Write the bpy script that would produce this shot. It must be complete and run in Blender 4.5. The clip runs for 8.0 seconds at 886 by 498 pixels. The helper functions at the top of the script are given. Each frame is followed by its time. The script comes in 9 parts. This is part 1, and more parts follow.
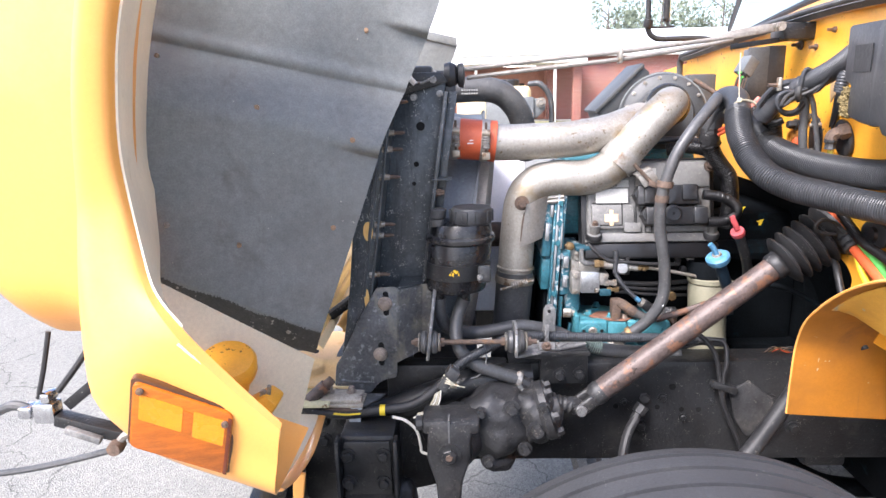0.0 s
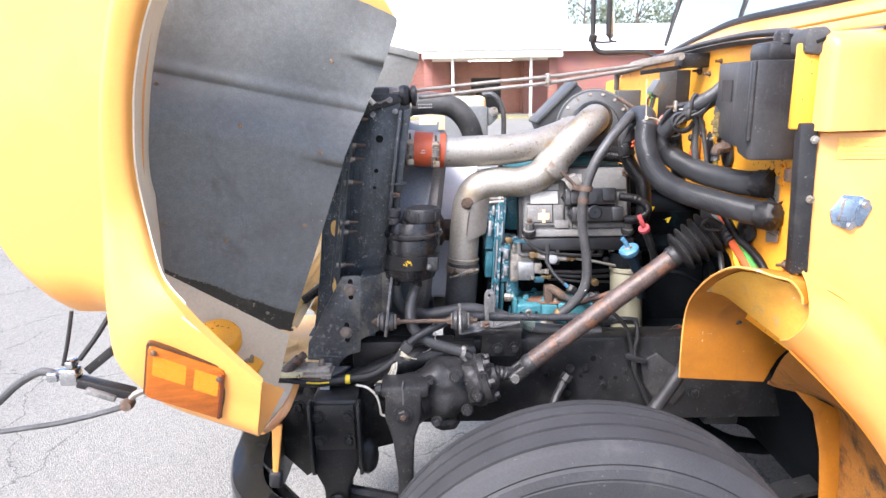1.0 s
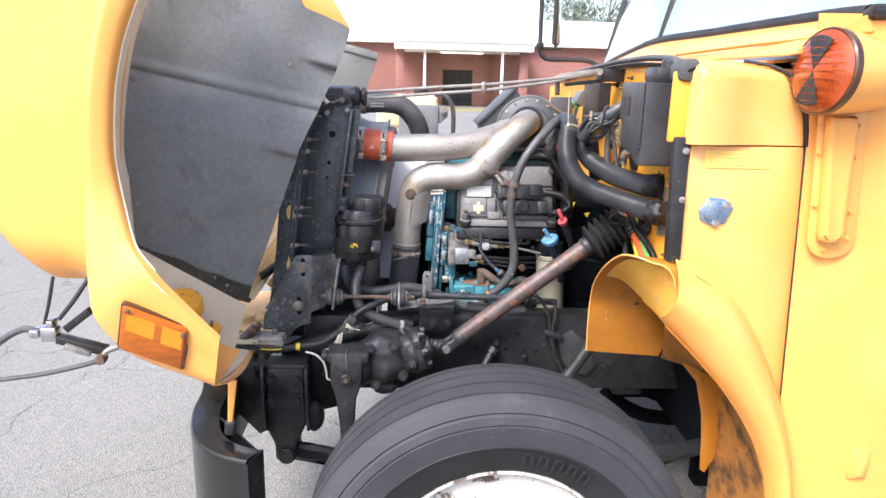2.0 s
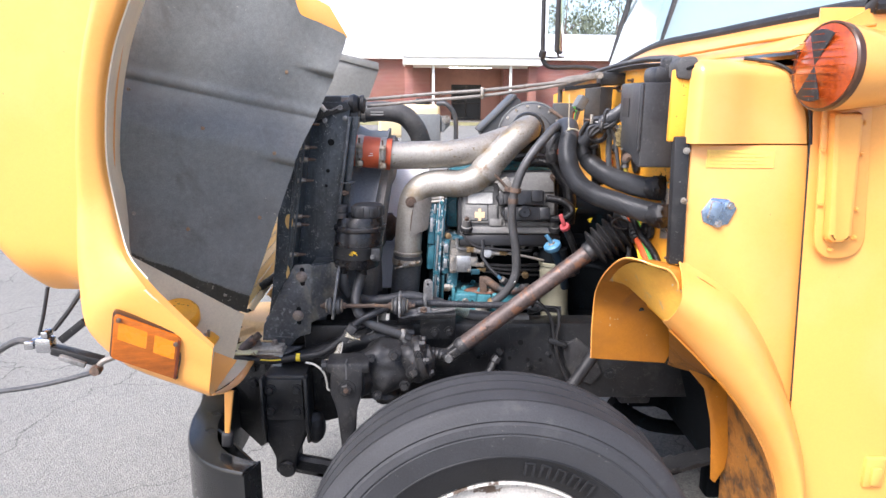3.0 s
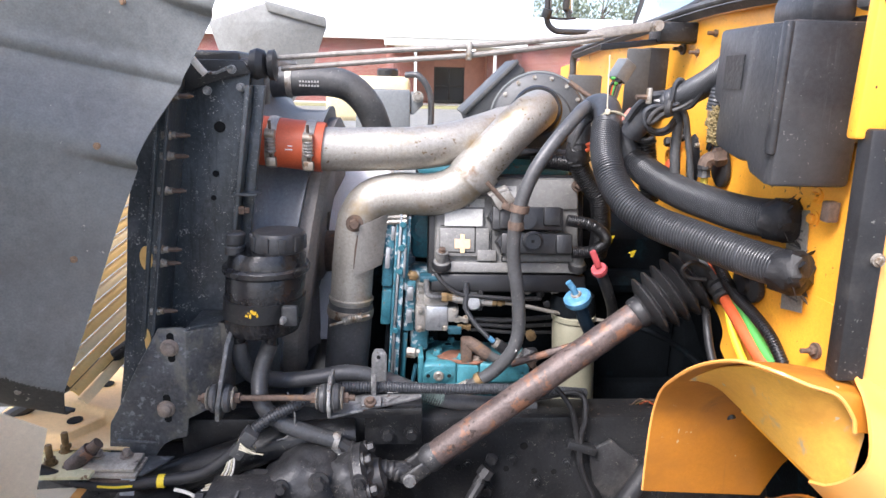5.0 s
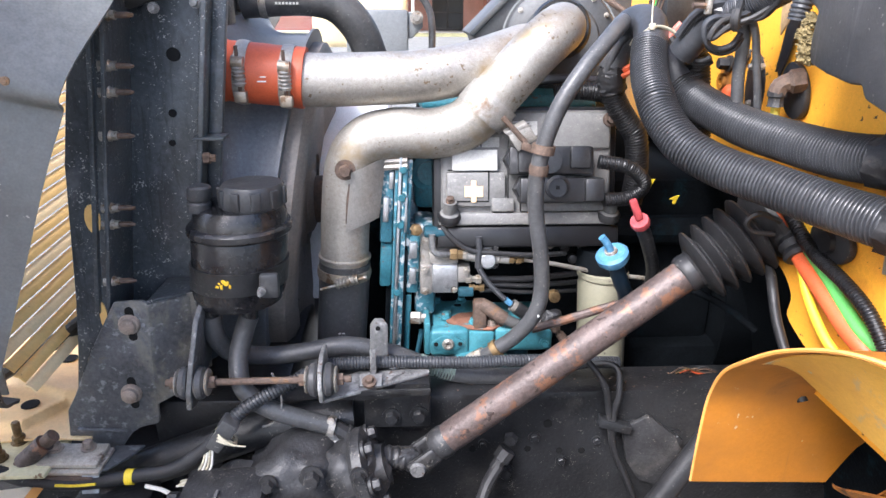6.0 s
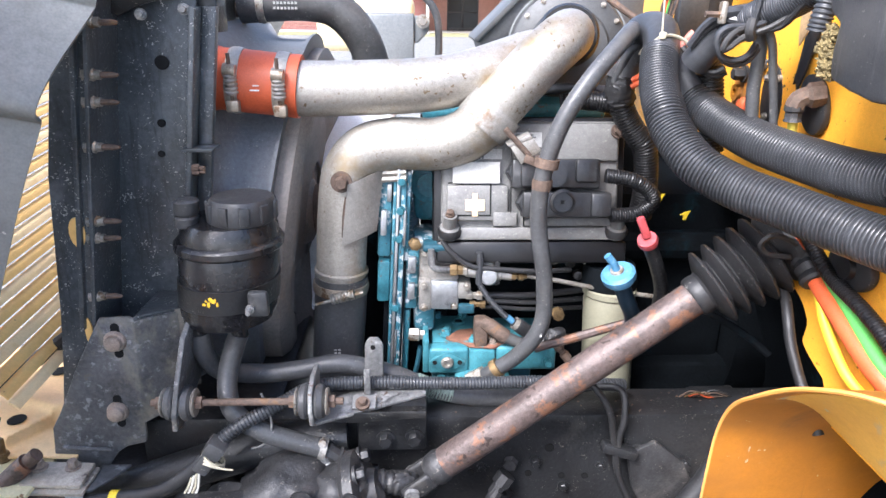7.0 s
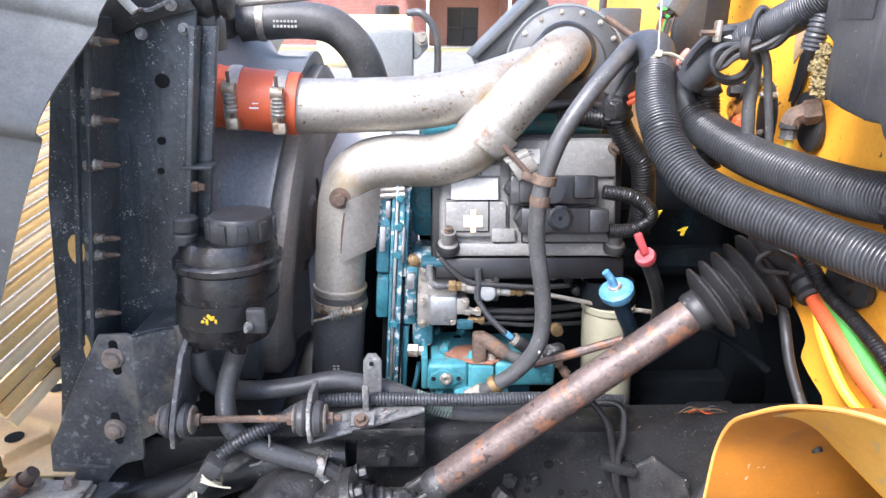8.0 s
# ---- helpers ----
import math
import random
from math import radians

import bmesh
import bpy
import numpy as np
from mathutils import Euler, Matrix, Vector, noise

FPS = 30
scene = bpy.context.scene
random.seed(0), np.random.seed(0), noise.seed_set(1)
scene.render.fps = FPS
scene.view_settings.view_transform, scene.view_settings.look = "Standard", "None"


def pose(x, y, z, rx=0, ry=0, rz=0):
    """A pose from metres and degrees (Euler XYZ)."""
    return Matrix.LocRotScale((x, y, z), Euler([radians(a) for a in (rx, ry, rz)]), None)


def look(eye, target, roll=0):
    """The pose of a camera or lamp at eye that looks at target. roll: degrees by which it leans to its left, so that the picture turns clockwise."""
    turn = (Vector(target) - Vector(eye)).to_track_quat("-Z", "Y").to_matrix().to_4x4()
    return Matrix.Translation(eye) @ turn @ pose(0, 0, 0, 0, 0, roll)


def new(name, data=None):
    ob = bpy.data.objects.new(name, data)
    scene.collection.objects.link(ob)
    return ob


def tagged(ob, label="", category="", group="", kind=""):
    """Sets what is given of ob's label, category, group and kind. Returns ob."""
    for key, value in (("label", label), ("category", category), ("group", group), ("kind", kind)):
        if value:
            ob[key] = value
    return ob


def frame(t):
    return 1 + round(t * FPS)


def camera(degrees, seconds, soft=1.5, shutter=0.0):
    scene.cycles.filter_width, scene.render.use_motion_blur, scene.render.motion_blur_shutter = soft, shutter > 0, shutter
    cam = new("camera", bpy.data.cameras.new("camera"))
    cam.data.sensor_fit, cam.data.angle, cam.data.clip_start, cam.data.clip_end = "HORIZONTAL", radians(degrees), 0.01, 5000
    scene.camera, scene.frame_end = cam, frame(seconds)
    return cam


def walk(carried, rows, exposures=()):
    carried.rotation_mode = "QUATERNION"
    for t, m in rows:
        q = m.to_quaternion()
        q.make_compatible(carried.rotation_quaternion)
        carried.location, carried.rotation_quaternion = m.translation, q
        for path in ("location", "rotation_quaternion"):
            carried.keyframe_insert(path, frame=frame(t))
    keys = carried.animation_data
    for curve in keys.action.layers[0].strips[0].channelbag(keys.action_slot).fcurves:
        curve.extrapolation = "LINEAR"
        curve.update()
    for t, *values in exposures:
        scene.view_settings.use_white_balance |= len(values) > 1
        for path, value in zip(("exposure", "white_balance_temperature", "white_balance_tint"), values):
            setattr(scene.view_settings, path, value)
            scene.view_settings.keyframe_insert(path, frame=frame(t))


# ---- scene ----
cam = camera(68.1, 8.0)
PATH = [
    (0, (0.088, 0.182, 1.605), (0.025, 2.13, 1.158), -1.2),
    (0.5, (0.166, 0.023, 1.661), (0.108, 1.959, 1.161), -0.1),
    (1, (0.157, -0.08, 1.667), (0.159, 1.864, 1.198), -0.9),
    (1.5, (0.229, -0.249, 1.696), (0.296, 1.695, 1.235), 1.0),
    (1.7, (0.228, -0.296, 1.709), (0.329, 1.638, 1.21), 1.5),
    (2.8, (0.26, -0.319, 1.686), (0.331, 1.625, 1.225), 0.8),
    (3, (0.265, -0.292, 1.68), (0.329, 1.655, 1.227), 0.5),
    (3.5, (0.264, -0.11, 1.658), (0.351, 1.819, 1.138), 1.2),
    (4, (0.273, 0.111, 1.648), (0.407, 2.049, 1.174), 0.6),
    (4.2, (0.315, 0.177, 1.639), (0.429, 2.127, 1.209), 1.4),
    (5.3, (0.328, 0.559, 1.636), (0.453, 2.477, 1.082), 1.5),
    (5.5, (0.317, 0.607, 1.628), (0.431, 2.512, 1.029), 0.0),
    (6, (0.329, 0.67, 1.614), (0.444, 2.542, 0.92), 0.5),
    (6.5, (0.345, 0.704, 1.619), (0.44, 2.572, 0.911), 0.8),
    (7, (0.354, 0.718, 1.624), (0.43, 2.592, 0.929), 0.7),
    (7.5, (0.356, 0.72, 1.627), (0.425, 2.598, 0.941), 0.5),
    (8, (0.357, 0.717, 1.629), (0.432, 2.604, 0.973), 0.6),
]
EXPOSURE = [(0, 1.96, 6250, 16), (1, 1.88, 6250, 16), (1.7, 1.72, 6250, 16), (3, 1.48, 6250, 16), (4, 1.58, 6250, 16), (5.5, 1.80, 6120, 15), (6.5, 2.04, 6000, 14), (7, 2.10, 6000, 14), (8, 2.16, 6000, 14)]
walk(cam, [(t, look(eye, target, roll)) for t, eye, target, roll in PATH], EXPOSURE)

# ---------------------------------------------------------------- light
world = bpy.data.worlds.new("overcast_sky")
scene.world = world
world.use_nodes = True
wn, wl = world.node_tree.nodes, world.node_tree.links
wn.clear()
w_out = wn.new("ShaderNodeOutputWorld")
w_bg = wn.new("ShaderNodeBackground")
w_hsv = wn.new("ShaderNodeHueSaturation")
w_sky = wn.new("ShaderNodeTexSky")
w_sky.sky_type = "NISHITA"
w_sky.sun_disc = False
w_sky.sun_elevation = radians(48)
w_sky.sun_rotation = radians(223)
w_sky.air_density, w_sky.dust_density = 1.0, 3.0
w_hsv.inputs["Saturation"].default_value = 1.0
w_hsv.inputs["Value"].default_value = 1.0
w_bg.inputs["Strength"].default_value = 0.13
wl.new(w_sky.outputs["Color"], w_hsv.inputs["Color"])
wl.new(w_hsv.outputs["Color"], w_bg.inputs["Color"])
wl.new(w_bg.outputs["Background"], w_out.inputs["Surface"])
sun = new("sun", bpy.data.lights.new("sun", "SUN"))
sun.data.energy, sun.data.angle, sun.data.color = 2.5, radians(25), (1.0, 0.985, 0.965)
sun.matrix_world = look((-4.8, -5.2, 8.0), (0, 0, 0))


# ---------------------------------------------------------------- materials
def mat(name, base, rough=0.5, metal=0.0, var=0.25, scale=18.0, fine=160.0, bump=0.15, coat=0.0, spots=None, spot_level=0.62, spot_scale=9.0, spot_soft=0.06, chips=None, chip_level=0.68, chip_scale=70.0, streak=None,
        alpha=1.0, emit=0.0, trans=0.0, stretch=(1, 1, 1), ior=1.45, grain=0.18):
    """A painted, metal, rubber or stone surface: base colour, mottling at two sizes, wear of another colour (spots), fine relief."""
    m = bpy.data.materials.new(name)
    m.use_nodes = True
    nt = m.node_tree
    n, l = nt.nodes, nt.links
    b = n["Principled BSDF"]
    b.inputs["Roughness"].default_value, b.inputs["Metallic"].default_value = rough, metal
    b.inputs["Coat Weight"].default_value = coat
    b.inputs["Coat Roughness"].default_value = 0.12
    b.inputs["IOR"].default_value = ior
    if trans:
        b.inputs["Transmission Weight"].default_value = trans
    if emit:
        b.inputs["Emission Color"].default_value = (*base, 1)
        b.inputs["Emission Strength"].default_value = emit
    co = n.new("ShaderNodeTexCoord")
    mp = n.new("ShaderNodeMapping")
    mp.inputs["Scale"].default_value = stretch
    l.new(co.outputs["Object"], mp.inputs["Vector"])
    big, small = n.new("ShaderNodeTexNoise"), n.new("ShaderNodeTexNoise")
    big.inputs["Scale"].default_value, big.inputs["Detail"].default_value = scale, 5
    small.inputs["Scale"].default_value, small.inputs["Detail"].default_value = fine, 3
    for tex in (big, small):
        l.new(mp.outputs["Vector"], tex.inputs["Vector"])
    dark = tuple(c * (1 - var) for c in base)
    light = tuple(min(1, c * (1 + var)) for c in base)
    mix = n.new("ShaderNodeMix")
    mix.data_type = "RGBA"
    mix.inputs[6].default_value, mix.inputs[7].default_value = (*dark, 1), (*light, 1)
    add = n.new("ShaderNodeMath")
    add.operation = "MULTIPLY_ADD"
    l.new(small.outputs["Fac"], add.inputs[0])
    add.inputs[1].default_value = 0.6
    l.new(big.outputs["Fac"], add.inputs[2])
    sub = n.new("ShaderNodeMapRange")
    sub.inputs["From Min"].default_value, sub.inputs["From Max"].default_value = 0.52, 1.08
    l.new(add.outputs[0], sub.inputs["Value"])
    l.new(sub.outputs["Result"], mix.inputs[0])
    speck, dust = n.new("ShaderNodeTexNoise"), n.new("ShaderNodeMix")
    speck.inputs["Scale"].default_value, speck.inputs["Detail"].default_value = fine * 4.5, 2
    l.new(mp.outputs["Vector"], speck.inputs["Vector"])
    level = n.new("ShaderNodeMapRange")
    level.inputs["From Min"].default_value, level.inputs["From Max"].default_value = 0.3, 0.7
    level.inputs["To Min"].default_value, level.inputs["To Max"].default_value = 1 - grain, 1 + grain
    l.new(speck.outputs["Fac"], level.inputs["Value"])
    dust.data_type, dust.blend_type = "RGBA", "MULTIPLY"
    dust.inputs[0].default_value = 1
    l.new(mix.outputs[2], dust.inputs[6])
    l.new(level.outputs["Result"], dust.inputs[7])
    colour = dust.outputs[2]
    if spots:
        wear = n.new("ShaderNodeTexNoise")
        wear.inputs["Scale"].default_value, wear.inputs["Detail"].default_value = spot_scale, 8
        wear.inputs["Roughness"].default_value = 0.65
        l.new(mp.outputs["Vector"], wear.inputs["Vector"])
        ramp = n.new("ShaderNodeMapRange")
        ramp.inputs["From Min"].default_value, ramp.inputs["From Max"].default_value = spot_level, spot_level + spot_soft
        l.new(wear.outputs["Fac"], ramp.inputs["Value"])
        over = n.new("ShaderNodeMix")
        over.data_type = "RGBA"
        over.inputs[7].default_value = (*spots, 1)
        l.new(ramp.outputs["Result"], over.inputs[0])
        l.new(colour, over.inputs[6])
        colour = over.outputs[2]
    if chips:
        wear = n.new("ShaderNodeTexNoise")
        wear.inputs["Scale"].default_value, wear.inputs["Detail"].default_value = chip_scale, 4
        l.new(mp.outputs["Vector"], wear.inputs["Vector"])
        wide = n.new("ShaderNodeTexNoise")
        wide.inputs["Scale"].default_value, wide.inputs["Detail"].default_value = chip_scale * 0.12, 3
        l.new(mp.outputs["Vector"], wide.inputs["Vector"])
        both = n.new("ShaderNodeMath")
        both.operation = "MULTIPLY_ADD"
        both.inputs[1].default_value = 0.5
        l.new(wide.outputs["Fac"], both.inputs[0])
        l.new(wear.outputs["Fac"], both.inputs[2])
        ramp = n.new("ShaderNodeMapRange")
        ramp.inputs["From Min"].default_value, ramp.inputs["From Max"].default_value = chip_level + 0.25, chip_level + 0.29
        l.new(both.outputs[0], ramp.inputs["Value"])
        over = n.new("ShaderNodeMix")
        over.data_type = "RGBA"
        over.inputs[7].default_value = (*chips, 1)
        l.new(ramp.outputs["Result"], over.inputs[0])
        l.new(colour, over.inputs[6])
        colour = over.outputs[2]
    if streak:
        wear = n.new("ShaderNodeTexNoise")
        wear.inputs["Scale"].default_value, wear.inputs["Detail"].default_value, wear.inputs["Roughness"].default_value = 1.0, 7, 0.7
        wear.inputs["Distortion"].default_value = 0.6
        long = n.new("ShaderNodeMapping")
        long.inputs["Scale"].default_value = streak[1]
        l.new(co.outputs["Object"], long.inputs["Vector"])
        l.new(long.outputs["Vector"], wear.inputs["Vector"])
        ramp = n.new("ShaderNodeMapRange")
        ramp.inputs["From Min"].default_value, ramp.inputs["From Max"].default_value = streak[2], streak[2] + streak[3]
        l.new(wear.outputs["Fac"], ramp.inputs["Value"])
        over = n.new("ShaderNodeMix")
        over.data_type = "RGBA"
        over.inputs[7].default_value = (*streak[0], 1)
        l.new(ramp.outputs["Result"], over.inputs[0])
        l.new(colour, over.inputs[6])
        colour = over.outputs[2]
    l.new(colour, b.inputs["Base Color"])
    rg = n.new("ShaderNodeMapRange")
    rg.inputs["To Min"].default_value, rg.inputs["To Max"].default_value = max(0.02, rough - 0.12), min(1, rough + 0.12)
    l.new(big.outputs["Fac"], rg.inputs["Value"])
    l.new(rg.outputs["Result"], b.inputs["Roughness"])
    if bump:
        bp = n.new("ShaderNodeBump")
        bp.inputs["Strength"].default_value, bp.inputs["Distance"].default_value = bump, 0.002
        l.new(small.outputs["Fac"], bp.inputs["Height"])
        l.new(bp.outputs["Normal"], b.inputs["Normal"])
    return m


YELLOW = mat("bus_yellow_paint", (0.745, 0.338, 0.076), 0.34, var=0.04, scale=2.5, bump=0.03, coat=0.4, spots=(0.75, 0.385, 0.128), spot_level=0.48, spot_scale=2.2, spot_soft=0.3, chips=(0.30, 0.14, 0.05), chip_level=0.80, chip_scale=160, grain=0.03)
# stains and streaks over a base lowered to carry the apron's inner shade
YELLOW_DIRTY_DIM = mat("dirty_dim_yellow_paint", (0.40, 0.150, 0.012), 0.5, var=0.16, scale=5, bump=0.1, spots=(0.20, 0.082, 0.018), spot_level=0.46, spot_scale=5, spot_soft=0.35, chips=(0.45, 0.36, 0.24), chip_level=0.735, chip_scale=110, grain=0.08, streak=((0.20, 0.085, 0.022), (9, 9, 3.5), 0.55, 0.14))
YELLOW_IN = mat("inner_yellow_paint", (0.84, 0.38, 0.035), 0.42, var=0.10, scale=6, bump=0.1, spots=(0.45, 0.16, 0.02), spot_level=0.60, spot_scale=7, spot_soft=0.15, chips=(0.05, 0.03, 0.02), chip_level=0.69, chip_scale=110, grain=0.08, streak=((0.30, 0.11, 0.03), (26, 26, 5), 0.63, 0.08))
CREAM = mat("faded_cream_paint", (0.74, 0.65, 0.48), 0.6, var=0.12, scale=8, bump=0.1, spots=(0.50, 0.38, 0.20), spot_level=0.62, spot_soft=0.14, grain=0.06)
CREAM_LIGHT = mat("pale_yellow_primer", (0.86, 0.63, 0.33), 0.55, var=0.12, scale=8, bump=0.1, spots=(0.70, 0.42, 0.14), spot_level=0.58, spot_scale=10, spot_soft=0.15, grain=0.07)
LINER = mat("grey_plastic_liner", (0.172, 0.178, 0.170), 0.42, var=0.22, scale=3.5, fine=70, bump=0.14, spots=(0.105, 0.102, 0.094), spot_level=0.52, spot_scale=4.0, spot_soft=0.28, chips=(0.36, 0.34, 0.30), chip_level=0.765, chip_scale=150, streak=((0.115, 0.110, 0.099), (7, 7, 5), 0.55, 0.16), grain=0.12)
BLACK = mat("black_chassis_paint", (0.014, 0.0145, 0.0155), 0.38, var=0.5, scale=14, bump=0.5, spots=(0.044, 0.042, 0.039), spot_level=0.56, spot_scale=12, spot_soft=0.2, chips=(0.13, 0.12, 0.105), chip_level=0.685, chip_scale=330)
BLACK_BLUE = mat("black_enamel", (0.050, 0.057, 0.062), 0.34, var=0.5, scale=9, bump=0.25, spots=(0.11, 0.118, 0.13), spot_level=0.56, spot_scale=16, spot_soft=0.16, chips=(0.34, 0.34, 0.32), chip_level=0.66, chip_scale=330, streak=((0.022, 0.024, 0.028), (24, 24, 5), 0.55, 0.12))
CAST = mat("greasy_cast_iron", (0.026, 0.026, 0.027), 0.46, var=0.6, scale=25, fine=220, bump=0.45, spots=(0.078, 0.073, 0.067), spot_level=0.55, spot_scale=16, spot_soft=0.18, chips=(0.15, 0.138, 0.118), chip_level=0.68, chip_scale=260)
RUBBER = mat("black_rubber", (0.018, 0.018, 0.019), 0.5, var=0.3, scale=20, bump=0.25, spots=(0.045, 0.043, 0.040), spot_level=0.56, spot_scale=10, spot_soft=0.2, chips=(0.13, 0.125, 0.115), chip_level=0.695, chip_scale=240)
TYRE = mat("dusty_tyre_rubber", (0.029, 0.030, 0.033), 0.72, var=0.3, scale=9, fine=240, bump=0.35, spots=(0.075, 0.073, 0.068), spot_level=0.58, spot_scale=4.5, spot_soft=0.16, chips=(0.11, 0.105, 0.095), chip_level=0.74, chip_scale=190)
TYRE_DARK = mat("clean_sidewall_rubber", (0.012, 0.0125, 0.014), 0.55, var=0.35, scale=9, fine=240, bump=0.3, spots=(0.028, 0.027, 0.026), spot_level=0.58, spot_scale=6, spot_soft=0.16)
HOSE = mat("grey_black_hose", (0.056, 0.057, 0.059), 0.40, var=0.3, scale=20, bump=0.3, spots=(0.085, 0.082, 0.076), spot_level=0.55, spot_scale=16, spot_soft=0.2, chips=(0.14, 0.135, 0.125), chip_level=0.68, chip_scale=260)
CONDUIT = mat("black_split_conduit", (0.037, 0.039, 0.043), 0.34, var=0.35, scale=25, bump=0.05, spots=(0.060, 0.062, 0.066), spot_level=0.54, spot_scale=6, spot_soft=0.25)
PLASTIC = mat("black_plastic", (0.012, 0.012, 0.0135), 0.26, var=0.4, scale=16, bump=0.35, spots=(0.050, 0.049, 0.047), spot_level=0.55, spot_scale=14, spot_soft=0.2, chips=(0.12, 0.117, 0.11), chip_level=0.69, chip_scale=400)
HOSE_GREY = mat("bloomed_grey_rubber", (0.062, 0.062, 0.062), 0.5, var=0.3, scale=14, bump=0.2, spots=(0.12, 0.118, 0.112), spot_level=0.52, spot_scale=9, spot_soft=0.25, chips=(0.22, 0.215, 0.20), chip_level=0.69, chip_scale=260)
SHROUD = mat("dusty_black_shroud", (0.115, 0.125, 0.138), 0.45, var=0.35, scale=5, bump=0.1, spots=(0.155, 0.162, 0.168), spot_level=0.58, spot_scale=6, spot_soft=0.15, chips=(0.28, 0.28, 0.27), chip_level=0.69, chip_scale=300)
ALU = mat("aluminised_steel", (0.36, 0.338, 0.30), 0.50, 0.6, var=0.24, scale=10, bump=0.22, spots=(0.29, 0.225, 0.14), spot_level=0.54, spot_scale=9, spot_soft=0.14, chips=(0.19, 0.14, 0.09), chip_level=0.68, chip_scale=140, streak=((0.28, 0.25, 0.22), (30, 30, 9), 0.60, 0.1))
ALU_DULL = mat("weathered_steel_plate", (0.30, 0.285, 0.26), 0.5, 0.5, var=0.2, scale=20, bump=0.2, spots=(0.16, 0.10, 0.06), spot_level=0.58, spot_scale=18, spot_soft=0.1)
WORN = mat("worn_black_steel", (0.16, 0.16, 0.157), 0.45, 0.2, var=0.45, scale=18, bump=0.35, spots=(0.40, 0.395, 0.38), spot_level=0.52, spot_scale=26, spot_soft=0.12, chips=(0.09, 0.055, 0.04), chip_level=0.67, chip_scale=120, streak=((0.03, 0.03, 0.031), (22, 22, 14), 0.55, 0.12))
CAP_BLACK = mat("dusty_cap_plastic", (0.030, 0.031, 0.033), 0.45, var=0.35, scale=30, bump=0.3, spots=(0.075, 0.074, 0.071), spot_level=0.55, spot_scale=20, spot_soft=0.2, chips=(0.15, 0.145, 0.135), chip_level=0.70, chip_scale=300)
LENS_EDGE = mat("dark_red_lens_rib", (0.115, 0.022, 0.006), 0.25, var=0.2, bump=0.05, coat=0.5)
GLOSS = mat("glossy_black_plastic", (0.008, 0.008, 0.009), 0.40, var=0.4, scale=30, bump=0.1)
BUMPER = mat("black_bumper_enamel", (0.010, 0.0105, 0.011), 0.25, var=0.4, scale=10, bump=0.1, coat=0.3, spots=(0.035, 0.030, 0.026), spot_level=0.58, spot_scale=9, spot_soft=0.2)
AMBER_RED = mat("deep_orange_lens", (0.30, 0.048, 0.006), 0.2, var=0.35, scale=16, bump=0.08, coat=0.6, spots=(0.12, 0.022, 0.006), spot_level=0.55, spot_scale=14, spot_soft=0.15)
PLATE_WORN = mat("scuffed_black_plate", (0.082, 0.084, 0.086), 0.38, var=0.5, scale=14, bump=0.5, spots=(0.21, 0.215, 0.22), spot_level=0.57, spot_scale=70, spot_soft=0.08, chips=(0.10, 0.09, 0.07), chip_level=0.70, chip_scale=40, streak=((0.21, 0.19, 0.145), (11, 11, 7), 0.50, 0.2))
SLAT = mat("faded_grille_paint", (0.80, 0.50, 0.17), 0.5, var=0.12, scale=8, bump=0.1, spots=(0.62, 0.34, 0.09), spot_level=0.56, spot_scale=8, spot_soft=0.2, chips=(0.42, 0.24, 0.08), chip_level=0.73, chip_scale=110, grain=0.07)
LEDGE = mat("pale_green_primer", (0.62, 0.58, 0.36), 0.6, var=0.15, scale=12, bump=0.15, spots=(0.36, 0.27, 0.13), spot_level=0.56, spot_scale=16, spot_soft=0.12, chips=(0.22, 0.14, 0.07), chip_level=0.70, chip_scale=90, grain=0.1)
BOLT_WORN = mat("rust_bloomed_bolt", (0.25, 0.20, 0.16), 0.62, 0.15, var=0.35, scale=60, bump=0.5, spots=(0.30, 0.265, 0.225), spot_level=0.54, spot_scale=45, spot_soft=0.15)
SLEEVE_GREEN = mat("grey_green_spiral_wrap", (0.20, 0.25, 0.215), 0.5, var=0.25, scale=60, bump=0.2)
TIE = mat("aged_nylon_tie", (0.46, 0.42, 0.31), 0.5, var=0.12, bump=0.05)
STRAP = mat("pale_grey_strap", (0.36, 0.385, 0.40), 0.5, 0.2, var=0.2, scale=30, bump=0.15)
FUSE = mat("dusty_fuse_box_plastic", (0.030, 0.031, 0.034), 0.40, var=0.35, scale=10, bump=0.25, spots=(0.062, 0.062, 0.063), spot_level=0.52, spot_scale=7, spot_soft=0.25, chips=(0.16, 0.155, 0.145), chip_level=0.70, chip_scale=220, streak=((0.075, 0.076, 0.080), (30, 30, 4), 0.57, 0.14))
FOLD = mat("scuffed_yellow_panel", (0.62, 0.335, 0.055), 0.42, var=0.12, scale=5, bump=0.1, spots=(0.46, 0.22, 0.04), spot_level=0.52, spot_scale=6, spot_soft=0.25, streak=((0.30, 0.30, 0.25), (22, 22, 4), 0.56, 0.12), chips=(0.42, 0.36, 0.26), chip_level=0.74, chip_scale=100, grain=0.06)
BLUE_TURQ = mat("turquoise_pump_enamel", (0.055, 0.205, 0.240), 0.36, var=0.3, scale=24, bump=0.3, spots=(0.026, 0.095, 0.115), spot_level=0.58, spot_scale=22, spot_soft=0.12, chips=(0.17, 0.09, 0.055), chip_level=0.695, chip_scale=120)
RUST_RED = mat("rust_red_plate", (0.19, 0.088, 0.055), 0.75, var=0.3, scale=50, bump=0.5, spots=(0.095, 0.15, 0.15), spot_level=0.60, spot_scale=60, spot_soft=0.06)
